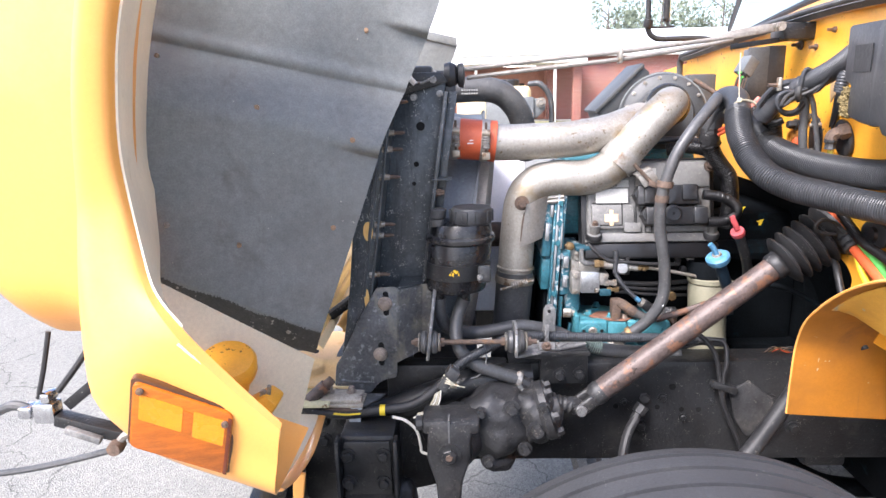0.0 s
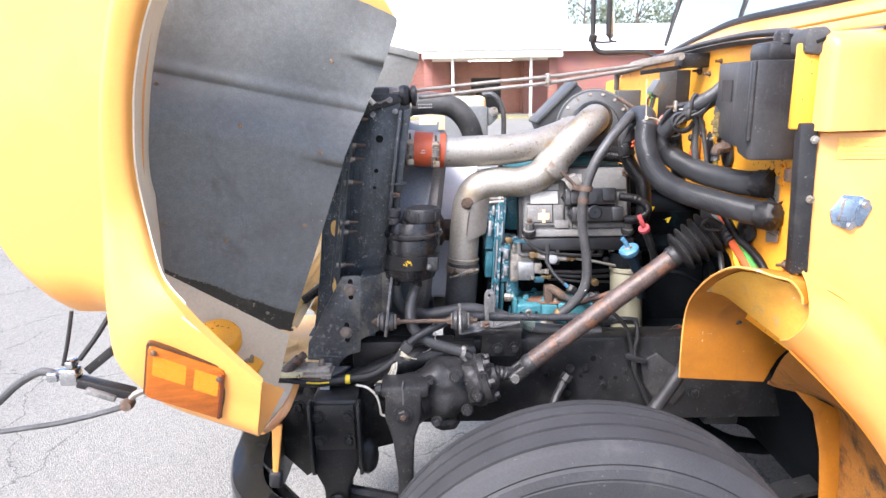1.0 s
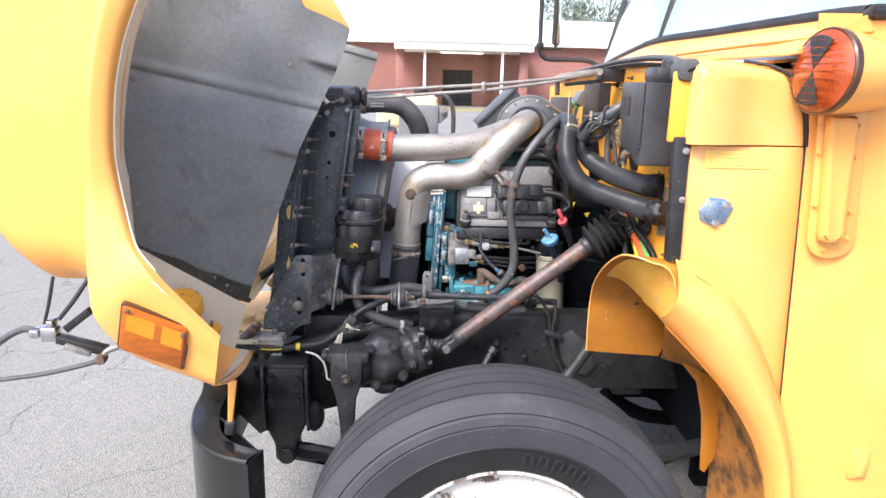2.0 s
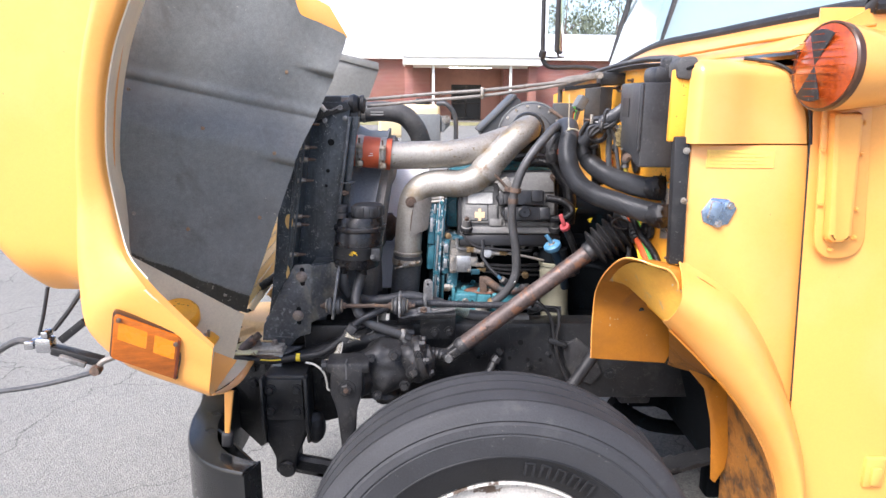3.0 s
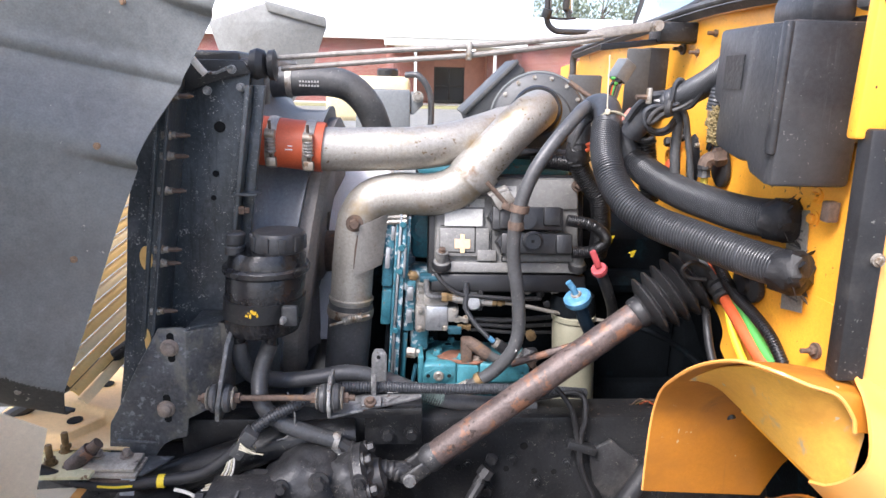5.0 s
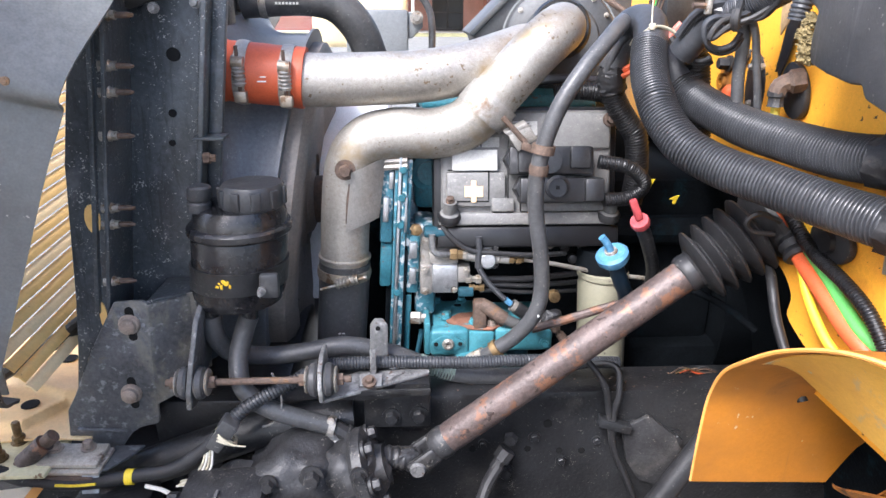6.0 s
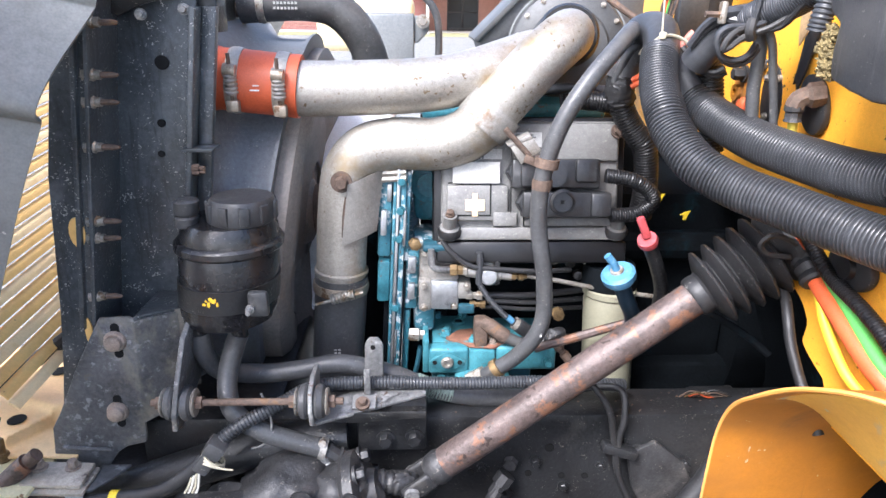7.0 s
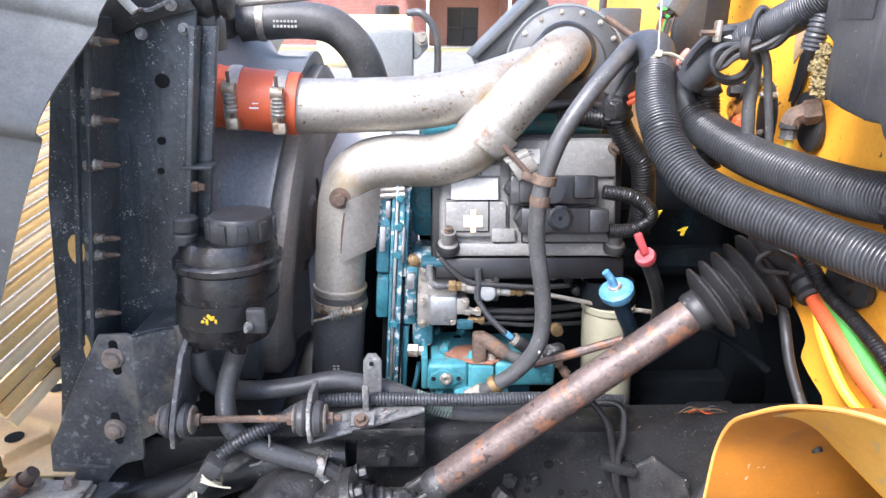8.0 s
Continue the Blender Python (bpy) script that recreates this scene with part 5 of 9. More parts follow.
# ---------------------------------------------------------------- wheel and chassis
def build_wheel():
    cx, cz, y0, R = 0.447, 0.590, 0.955, 0.463
    bus = bpy.data.objects["school_bus"]
    rim = part("wheel", lathe([(0.282, 0.020), (0.280, 0.004), (0.274, 0.002), (0.268, 0.012), (0.258, 0.03), (0.23, 0.055), (0.20, 0.06), (0.14, 0.03), (0.11, 0.02), (0, 0.02)], (cx, y0 + 0.012, cz), (0, 1, 0), 72),
               mat("dirty_white_rim", (0.52, 0.50, 0.46), 0.5, 0.2, var=0.2, scale=20, bump=0.2, spots=(0.10, 0.07, 0.05), spot_level=0.56, spot_scale=22), bus, "dirty pale steel front wheel")
    prof = [(0.277, 0.034), (0.284, 0.014), (0.305, 0.004), (0.332, -0.005), (0.351, -0.009), (0.3525, -0.012), (0.3555, -0.012), (0.357, -0.009), (0.402, -0.011), (0.4035, -0.008), (0.4065, -0.008), (0.408, -0.010), (0.424, -0.005), (0.4285, 0.001), (0.4325, -0.001), (0.440, 0.004), (R - 0.010, 0.011), (R - 0.004, 0.018)]
    for a in (0.032, 0.083, 0.128, 0.166):
        top = R + 0.002 * math.sin(math.pi * a / 0.2)
        prof += [(top, a - 0.0048), (top - 0.015, a - 0.0035), (top - 0.015, a + 0.0035), (top, a + 0.0048)]
    prof += [(R - 0.004, 0.194), (R - 0.012, 0.203), (0.430, 0.225), (0.38, 0.242), (0.30, 0.237), (0.262, 0.215)]
    tyre = lathe(prof, (cx, y0, cz), (0, 1, 0), 140)
    # raised sidewall lettering, too worn to read
    for k, deg in enumerate((58, 64, 70, 76, 82)):
        a = radians(deg)
        c = Vector((cx + 0.326 * math.cos(a), y0 - 0.005, cz + 0.326 * math.sin(a)))
        t, rr = Vector((-math.sin(a), 0, math.cos(a))), Vector((math.cos(a), 0, math.sin(a)))
        for p, q in ((((-0.013, -0.016), (-0.007, -0.016), (-0.007, 0.016), (-0.013, 0.016)), 0), (((0.005, -0.016), (0.011, -0.016), (0.011, 0.016), (0.005, 0.016)), 0), (((-0.013, 0.011), (0.011, 0.011), (0.011, 0.016), (-0.013, 0.016)), 1)):
            plate(p, 0.0045 + 0.0004 * q, 0.001, tyre, origin=c, u=t, v=rr, n=(0, -1, 0))
    ob = part("tyre", tyre, TYRE, rim, "worn black tyre with dusty shoulder")
    ob.data.materials.append(TYRE_DARK)
    for f in ob.data.polygons:
        if math.hypot(f.center.x - cx, f.center.z - cz) < 0.362 and f.center.y < y0 + 0.05:
            f.material_index = 1
    for k in range(10):
        a = 2 * math.pi * k / 10
        part("wheel_nut", bolt((cx + 0.125 * math.cos(a), y0 + 0.036, cz + 0.125 * math.sin(a)), (0, -1, 0), 0.016, 0.02), RUST, rim)


build_wheel()


def build_frame():
    f = thing("chassis_rail", (0.5, 1.62, 0.76), "black steel chassis rail with bolts and holes", "chassis")
    channel = [(0.075, 1.0), (0.012, 1.0), (0.003, 0.996), (0.0, 0.985), (0.0, 0.76), (0.003, 0.75), (0.012, 0.745), (0.075, 0.745), (0.075, 0.752), (0.014, 0.753), (0.008, 0.760), (0.008, 0.985), (0.014, 0.992), (0.075, 0.993)]
    part("rail", plate(channel, 2.8, 0.0, origin=(0.19, 1.62, 0), u=(0, 1, 0), v=(0, 0, 1), n=(1, 0, 0)), BLACK, f)
    front = [(y, 0.745 + (z - 0.745) * 0.62) for y, z in channel]
    part("rail_front", plate(front, 0.52, 0.0, origin=(-0.33, 1.622, 0), u=(0, 1, 0), v=(0, 0, 1), n=(1, 0, 0)), BLACK, f)
    part("lower_tube", tube([(-0.16, 1.60, 0.865), (0.0, 1.60, 0.925), (0.12, 1.60, 0.965), (0.24, 1.61, 0.972)], 0.032, 16, 6), BLACK, f)
    part("far_rail", box(-0.30, 3.0, 2.46, 2.54, 0.745, 1.0, 0.006), BLACK, f)
    for x, z, r in ((0.55, 0.91, 0.008), (0.60, 0.86, 0.007), (0.66, 0.90, 0.006), (0.46, 0.90, 0.006), (0.72, 0.93, 0.008), (0.50, 0.84, 0.012), (0.80, 0.90, 0.012), (0.86, 0.83, 0.012), (0.41, 0.93, 0.012)):
        part("bolt", bolt((x, 1.619, z), (0, -1, 0), r, r * 0.8, 1.4), BLACK, f)
    for x, z, r in ((0.442, 0.889, 0.006), (0.482, 0.853, 0.007), (0.539, 0.886, 0.006), (0.572, 0.937, 0.008), (0.596, 0.880, 0.006), (0.636, 0.879, 0.006), (0.728, 0.897, 0.010)):
        part("hole", lathe([(0, 0), (r, 0), (r, 0.0015), (0, 0.0015)], (x, 1.6195, z), (0, -1, 0), 14), HOLE, f)
    part("cross_member", box(-0.05, 0.03, 1.63, 2.46, 0.72, 0.84, 0.01), BLACK, f)
    part("cross_member", box(0.90, 1.0, 1.63, 2.46, 0.72, 0.90, 0.01), BLACK, f)
    part("radiator_support", box(-0.24, 0.12, 1.70, 2.42, 0.80, 0.985, 0.012), BLACK, f)
    part("inner_brace", box(-0.10, 0.19, 1.634, 1.69, 0.86, 0.99, 0.01), BLACK, f)
    part("horn_plate", plate([(-0.36, 0.88), (-0.30, 0.905), (0.02, 0.905), (0.02, 0.70), (-0.15, 0.66), (-0.24, 0.60), (-0.33, 0.70)], 0.012, 0.003, origin=(0, 1.595, 0)), BLACK, f, "black horn plate")
    for x, z in ((-0.25, 0.87), (-0.20, 0.87), (-0.25, 0.82), (-0.20, 0.82), (-0.03, 0.87), (-0.03, 0.82)):
        part("bolt", bolt((x, 1.594, z), (0, -1, 0), 0.012, 0.01), BLACK, f)


build_frame()


def build_axle():
    a = thing("front_axle", (0.5, MID, 0.3), "black front axle beam with leaf springs", "axle")
    part("beam", tube([(0.45, 1.19, 0.60), (0.46, 1.42, 0.52), (0.48, 1.6, 0.46), (0.48, MID, 0.44), (0.48, 2.6, 0.46)], 0.05, 10, 4), CAST, a)
    for i in range(3):
        y = 1.47
        pts = [(-0.10 + 0.06 * i, y, 0.62 - 0.012 * i), (0.2, y, 0.555 - 0.014 * i), (0.51, y, 0.53 - 0.014 * i), (0.85, y, 0.56 - 0.014 * i), (1.15 - 0.06 * i, y, 0.64 - 0.012 * i)]
        path = smooth_path(pts, 6)
        part("leaf", sheet(lambda u, v: path[int(round(u * (len(path) - 1)))] + Vector((0, -0.035 + 0.07 * v, 0)), len(path) - 1, 1, 0.011), BLACK, a)
    part("tie_bar", tube([(0.05, 1.47, 0.60), (0.25, 1.45, 0.50), (0.5, 1.4, 0.46)], 0.018, 10, 4), CAST, a)


build_axle()


def build_exhaust():
    t = thing("exhaust_pipe", (1.6, 1.9, 0.46), "near-black exhaust pipe under the floor", "exhaust pipe")
    part("pipe", tube([(0.96, 1.90, 0.60), (1.06, 1.90, 0.53), (1.18, 1.90, 0.494), (1.5, 1.90, 0.488), (3.6, 1.90, 0.48)], 0.026, 16, 4), SOOT_SHADE, t)
    part("hanger_strap", box(1.27, 1.30, 1.868, 1.932, 0.45, 0.72, 0.004), SOOT_SHADE, t)
    part("heat_shield", plate([(1.02, 0.585), (1.115, 0.585), (1.16, 0.566), (1.21, 0.566), (1.23, 0.60), (1.6, 0.62), (1.6, 0.75), (1.02, 0.75)], 0.012, 0.002, origin=(0, 1.88, 0)), SOOT_SHADE, t, "black heat shield with a ragged edge")


build_exhaust()


def build_hanger():
    h = thing("spring_hanger", (-0.12, 1.5, 0.58), "black cast spring hanger bolted to the rail", "spring hanger")
    body = plate([(-0.185, 0.905), (-0.065, 0.905), (-0.06, 0.75), (-0.075, 0.70), (-0.10, 0.645), (-0.10, 0.59), (-0.165, 0.59), (-0.165, 0.645), (-0.19, 0.70), (-0.188, 0.75)], 0.10, 0.012, origin=(0, 1.455, 0))
    part("casting", body, BLACK, h)
    part("face", plate([(-0.175, 0.895), (-0.075, 0.895), (-0.072, 0.77), (-0.178, 0.77)], 0.012, 0.003, origin=(0, 1.445, 0)), BLACK, h)
    for x, z in ((-0.165, 0.865), (-0.09, 0.865), (-0.165, 0.80), (-0.09, 0.80)):
        part("bolt", bolt((x, 1.444, z), (0, -1, 0), 0.011, 0.009), BLACK, h)
    for x in (-0.190, -0.066):
        part("side_flange", plate([(1.425, 0.905), (1.46, 0.905), (1.46, 0.69), (1.44, 0.70), (1.425, 0.76)], 0.008, 0.002, origin=(x, 0, 0), u=(0, 1, 0), v=(0, 0, 1), n=(1, 0, 0)), BLACK, h)
    part("bump_stop", casting((-0.055, 1.52, 0.71), (0.03, 0.03, 0.05), 5, 0.1), RUBBER, h)
    part("spring_pin", lathe([(0, -0.006), (0.022, -0.006), (0.026, 0), (0.022, 0.006), (0, 0.008)], (-0.13, 1.45, 0.61), (0, -1, 0), 18), CAST, h)
    part("spring_eye", tube([(-0.12, 1.5, 0.61), (-0.03, 1.5, 0.59), (0.05, 1.5, 0.57)], 0.024, 10, 4), CAST, h)


build_hanger()


def build_steering_gear():
    s = thing("steering_gear", (0.1, 1.5, 0.7), "greasy cast iron steering gear box with pitman arm", "steering gear")
    ax = (0.93, 0.0, 0.28)
    part("housing", casting((0.155, 1.545, 0.895), (0.085, 0.07, 0.08), 3, 0.14, (0, -17, 0)), CAST, s)
    part("valve_body", casting((0.245, 1.53, 0.915), (0.055, 0.05, 0.06), 8, 0.18, (0, -17, 0)), CAST, s)
    part("end_cover", lathe([(0, -0.012), (0.060, -0.012), (0.066, -0.004), (0.066, 0.010), (0.056, 0.016), (0.035, 0.018), (0.03, 0.035), (0, 0.035)], (0.262, 1.53, 0.925), ax, 24), CAST, s)
    q = Vector((0, 0, 1)).rotation_difference(Vector(ax).normalized()).to_matrix()
    for k in range(6):
        a = k * math.pi / 3 + 0.4
        part("bolt", bolt(Vector((0.262, 1.53, 0.925)) + q @ Vector((0.052 * math.cos(a), 0.052 * math.sin(a), 0.014)), ax, 0.010, 0.012), CAST, s)
    for x, z, r in ((0.185, 0.955, 0.017), (0.24, 0.905, 0.020), (0.215, 0.86, 0.015), (0.12, 0.945, 0.013), (0.135, 0.83, 0.014), (0.255, 0.955, 0.013)):
        part("boss", bolt((x, 1.478, z), (0.1, -1, 0.15), r * 0.7, r, 1.5), CAST, s)
    part("trunnion", box(-0.005, 0.118, 1.435, 1.52, 0.915, 0.948, 0.010), CAST, s)
    part("pinch_bolt", lathe([(0, 0), (0.016, 0), (0.016, 0.014), (0.010, 0.016), (0.010, 0.13), (0, 0.13)], (-0.018, 1.455, 0.935), (1, 0, 0), 8), CAST, s)
    part("split", box(0.050, 0.054, 1.430, 1.46, 0.90, 0.952, 0.0), INK, s)
    arm = plate([(0.008, 0.945), (0.100, 0.945), (0.098, 0.86), (0.078, 0.80), (0.072, 0.70), (0.078, 0.55), (0.030, 0.55), (0.032, 0.70), (0.022, 0.80), (0.004, 0.86)], 0.04, 0.010, origin=(0, 1.432, 0))
    part("pitman_arm", arm, CAST, s, "black pitman arm")
    part("pitman_nut", bolt((0.052, 1.431, 0.873), (0, -1, 0), 0.017, 0.010, 1.5), CAST, s)
    part("pitman_stud", bolt((0.052, 1.423, 0.873), (0, -1, 0), 0.008, 0.006, 1.0), RUST, s, "rusty stud end")
    part("sector_shaft", lathe([(0, 0), (0.05, 0), (0.055, 0.012), (0.06, 0.05), (0.07, 0.08), (0, 0.08)], (0.055, 1.465, 0.87), (0.3, 1, 0), 24), CAST, s)
    part("drag_link", tube([(0.055, 1.45, 0.57), (0.3, 1.43, 0.53), (0.5, 1.42, 0.5)], 0.018, 10, 3), CAST, s)
    part("port", lathe([(0, 0), (0.012, 0), (0.012, 0.016), (0.009, 0.018), (0.009, 0.032), (0, 0.032)], (0.215, 1.56, 0.95), (-0.2, -0.2, 1), 10), WORN, s)
    part("lower_boss", casting((0.16, 1.54, 0.81), (0.04, 0.04, 0.03), 12, 0.2), CAST, s)


build_steering_gear()


def build_flakes():
    """Rust flakes and leaf crumbs lying on the rail."""
    rnd = random.Random(21)
    bm = bmesh.new()
    for k in range(70):
        c = Vector((rnd.uniform(0.40, 0.98), rnd.uniform(1.624, 1.69), 1.0012))
        a, s = rnd.uniform(0, 6.28), rnd.uniform(0.0007, 0.0022)
        q = [bm.verts.new(c + Vector((s * m * math.cos(a + n * 1.57), s * 0.6 * math.sin(a + n * 1.57), h))) for n, m, h in ((0, 1.3, 0), (1, 0.8, 0.001), (2, 1.0, 0.0005), (3, 0.9, 0.0015))]
        low = [bm.verts.new(v.co - Vector((0, 0, 0.001))) for v in q]
        bm.faces.new(q)
        bm.faces.new(low[::-1])
        for n in range(4):
            bm.faces.new((q[n], low[n], low[(n + 1) % 4], q[(n + 1) % 4]))
    solid("rust_flakes", bm, RUST, "rust flakes and leaf crumbs scattered on the chassis rail", "debris", kind="stuff")


build_flakes()


# ---------------------------------------------------------------- radiator group (it leans a little)
LEAN_R, LEAN_Z = 0.14, 1.30


def lean(bm):
    return shear(bm, LEAN_R, LEAN_Z)


def build_radiator():
    r = thing("radiator", (-0.1, MID, 0.9), "black radiator with steel side channels, studs and mounting plate", "radiator")
    part("core", lean(box(-0.155, -0.06, 1.72, 2.44, 0.98, 1.60, 0.006)), BLACK, r)
    # side channel: outer web, flange, recessed panel
    web = plate([(-0.170, 0.93), (-0.118, 0.93), (-0.105, 1.20), (-0.103, 1.63), (-0.150, 1.63), (-0.164, 1.40), (-0.157, 1.20), (-0.157, 1.10), (-0.160, 1.025), (-0.171, 1.005)], 0.006, 0.002, origin=(0, 1.608, 0))
    part("side_channel", lean(web), BLACK_BLUE, r, "worn blue-black side channel")
    part("channel_flange", lean(box(-0.108, -0.102, 1.600, 1.70, 0.98, 1.63, 0.002)), BLACK_BLUE, r)
    part("channel_rib", lean(box(-0.125, -0.118, 1.598, 1.612, 1.17, 1.62, 0.002)), BLACK_BLUE, r)
    part("side_panel", lean(box(-0.104, 0.005, 1.690, 1.698, 0.98, 1.64, 0.002)), BLACK_BLUE, r, "black side panel")
    for z, rr in ((1.545, 0.010), (1.46, 0.006), (1.415, 0.005)):
        part("hole", lathe([(0, 0), (rr, 0), (rr, 0.002), (0, 0.002)], (-0.04 + LEAN_R * (z - LEAN_Z), 1.6885, z), (0, -1, 0), 16), HOLE, r)
    part("post", lean(box(0.005, 0.014, 1.655, 1.70, 1.10, 1.62, 0.002)), BLACK_BLUE, r)
    part("post_flange", lean(box(0.014, 0.034, 1.685, 1.70, 1.10, 1.62, 0.002)), BLACK_BLUE, r)
    part("tab", lean(box(0.0, 0.045, 1.65, 1.69, 1.425, 1.430, 0.001)), BLACK_BLUE, r)
    for z in (1.60, 1.535, 1.50, 1.44, 1.335, 1.31, 1.22):
        x = -0.104 + LEAN_R * (z - LEAN_Z)
        nut = part("stud_nut", lathe([(0, -0.006), (0.0085, -0.006), (0.0085, 0.008), (0.0065, 0.010), (0.0065, 0.017), (0, 0.017)], (x - 0.004, 1.612, z), (1, 0, 0), 8), ZINC, r, "dull zinc nut")
        part("stud", lathe([(0, 0.016), (0.0042, 0.016), (0.0042, 0.032), (0.0020, 0.040), (0, 0.040)], (x - 0.004, 1.612, z), (1, 0, 0), 8), RUST, nut, "rusty stud tip")
    for z in (1.395, 1.40):
        part("post_bolt", lathe([(0, -0.004), (0.006, -0.004), (0.006, 0.006), (0.003, 0.006), (0.003, 0.014), (0, 0.014)], (0.032, 1.66, z), (1, 0, 0), 6), RUST, r)
    for x, z, rx, rz in ((-0.124, 1.320, 0.011, 0.022), (-0.134, 1.163, 0.0055, 0.024)):
        oval = [(x + rx * math.cos(2 * math.pi * k / 16), z + rz * math.sin(2 * math.pi * k / 16)) for k in range(16)]
        part("slot", plate(oval, 0.003, 0.0, origin=(0, 1.6055, 0)), SLAT, r, "slot showing the yellow grille")
    # mounting plate and its bolts
    mp = plate([(-0.110, 1.193), (-0.069, 1.195), (-0.061, 1.190), (-0.059, 1.180), (-0.067, 1.053), (-0.070, 0.986), (-0.073, 0.977), (-0.102, 0.970), (-0.118, 0.959), (-0.137, 0.932), (-0.219, 0.933), (-0.211, 1.005), (-0.196, 1.030), (-0.152, 1.120)], 0.008, 0.003, origin=(0, 1.592, 0))
    part("mounting_plate", mp, PLATE_WORN, r, "scuffed black mounting plate with tan dust")
    for z, x in ((1.157, -0.091), (1.036, -0.106)):
        part("plate_bolt", lathe([(0, 0.0), (0.0162, 0.0), (0.0168, 0.002), (0.0150, 0.006), (0.0125, 0.007), (0.0118, 0.013), (0.0085, 0.0150), (0, 0.0155)], (x, 1.592, z), (0, -1, 0), 14), BOLT_WORN, r, "rust-bloomed flange bolt")
        slot = [(x + 0.002 + 0.0065 * math.cos(a), z + (0.022 if math.sin(a) > 0 else -0.022) + 0.0065 * math.sin(a)) for a in (2 * math.pi * (k + 0.5) / 16 for k in range(16))]
        part("slot_hole", plate(slot, 0.001, 0.0, origin=(0, 1.5912, 0)), HOLE, r)
    crease = tube([(-0.20, 1.5905, 0.972), (-0.165, 1.5905, 0.969), (-0.125, 1.5905, 0.966)], 0.003, 8, 4)
    part("plate_crease", crease, PLATE_WORN, r)
    wing = sheet(lambda u, v: (-0.063 - 0.010 * v + (0.053 + 0.006 * v) * u, 1.597 + 0.030 * u, 1.188 - (0.155 + 0.02 * (1 - u)) * v), 4, 4, 0.005)
    part("wing", wing, PLATE_WORN, r)
    ear = plate([(1.630, 1.196), (1.590, 1.200), (1.552, 1.180), (1.526, 1.120), (1.514, 1.080), (1.520, 1.048), (1.548, 1.040), (1.575, 1.055), (1.630, 1.075)], 0.008, 0.002, origin=(0.006, 0, 0), u=(0, 1, 0), v=(0, 0, 1), n=(1, 0, 0))
    part("strut_ear", shear(ear, 0.12, 1.083), PLATE_WORN, r, "folded strut ear")
    part("ear_web", sheet(lambda u, v: (-0.012 + 0.024 * u, 1.629, 1.192 - 0.13 * v), 2, 3, 0.005), PLATE_WORN, r)
    part("ear_top", plate([(-0.062, 1.597), (-0.010, 1.627), (0.012, 1.70), (-0.06, 1.70)], 0.005, 0.001, origin=(0, 0, 1.188), u=(1, 0, 0), v=(0, 1, 0), n=(0, 0, 1)), BLACK_BLUE, r)
    # hinge pad at the foot
    part("hinge_pad", turned(box(-0.046, 0.046, -0.024, 0.024, -0.004, 0.004, 0.002), pose(-0.190, 1.548, 0.953, 5, 0, -3)), PAD, r, "weathered hinge pad")
    part("pad_edge", turned(box(-0.044, 0.050, -0.028, 0.028, -0.003, 0.003, 0.001), pose(-0.190, 1.546, 0.944, 5, 0, -3)), PAD, r)
    part("pad_foot", turned(box(-0.050, 0.040, -0.030, 0.030, -0.004, 0.004, 0.002), pose(-0.190, 1.546, 0.935, 5, 0, -3)), RUST, r)
    part("pad_lip", plate([(-0.150, 1.530), (-0.136, 1.527), (-0.112, 1.560), (-0.098, 1.588), (-0.145, 1.590)], 0.004, 0.001, origin=(0, 0, 0.936), u=(1, 0, 0), v=(0, 1, 0), n=(0, 0, 1)), PLATE_WORN, r, "bent black lip")
    part("hinge_tab", plate([(-0.167, 0.942), (-0.141, 0.942), (-0.152, 0.880), (-0.177, 0.880)], 0.003, 0.001, origin=(0, 1.517, 0)), STRAP, r, "pale grey strap")
    part("hinge_pin", tube([(-0.280, 1.535, 0.934), (-0.212, 1.545, 0.994)], 0.0105, 14, 2, smooth=False), RUST, r, "rusty hinge pin")
    part("pin_sleeve", tube([(-0.262, 1.538, 0.950), (-0.226, 1.543, 0.982)], 0.0145, 14, 2, smooth=False), SHAFT, r)
    part("pin_eye", lathe([(0, -0.012), (0.015, -0.012), (0.015, 0.0), (0.006, 0.0), (0.006, -0.004), (0, -0.004)], (-0.284, 1.534, 0.930), (-0.72, -0.35, -0.6), 18), RUST, r)
    for x, y in ((-0.222, 1.560), (-0.172, 1.560)):
        part("pad_bolt", bolt((x, y, 0.957), (0, 0, 1), 0.0078, 0.011, 1.5), BOLT_WORN, r)
    # top bracket with the rubber bush
    tb = plate([(-0.105, 1.625), (-0.07, 1.662), (0.045, 1.662), (0.058, 1.640), (0.030, 1.634), (-0.015, 1.622), (-0.05, 1.606)], 0.006, 0.002, origin=(0, 1.672, 0))
    part("top_bracket", tb, BLACK, r)
    for x, z in ((-0.018, 1.609), (0.026, 1.646), (0.040, 1.616)):
        part("bracket_bolt", bolt((x, 1.668, z), (0, -1, 0), 0.0055, 0.006, 1.4), WORN, r)
    part("bush", lathe([(0, -0.03), (0.012, -0.03), (0.012, -0.012), (0.026, -0.012), (0.030, 0.0), (0.026, 0.012), (0.018, 0.016), (0.026, 0.020), (0.028, 0.03), (0.014, 0.034), (0, 0.034)], (0.062, 1.715, 1.655), (1, 0, 0.02), 24), RUBBER, r, "black rubber bush")
    part("bush_stud", tube([(0.0, 1.70, 1.655), (0.05, 1.71, 1.655)], 0.006, 8, 1, smooth=False), ZINC, r)
    part("stay_cable", tube([(-0.050, 1.640, 1.688), (-0.041, 1.640, 1.675), (-0.036, 1.640, 1.667), (-0.031, 1.640, 1.660), (-0.020, 1.641, 1.646), (-0.012, 1.642, 1.637)], lambda q: 0.0022 + 0.004 * min(1, max(0, q - 0.3) * 4), 10, 4), WIRE_WHITE, r, "white cable end")
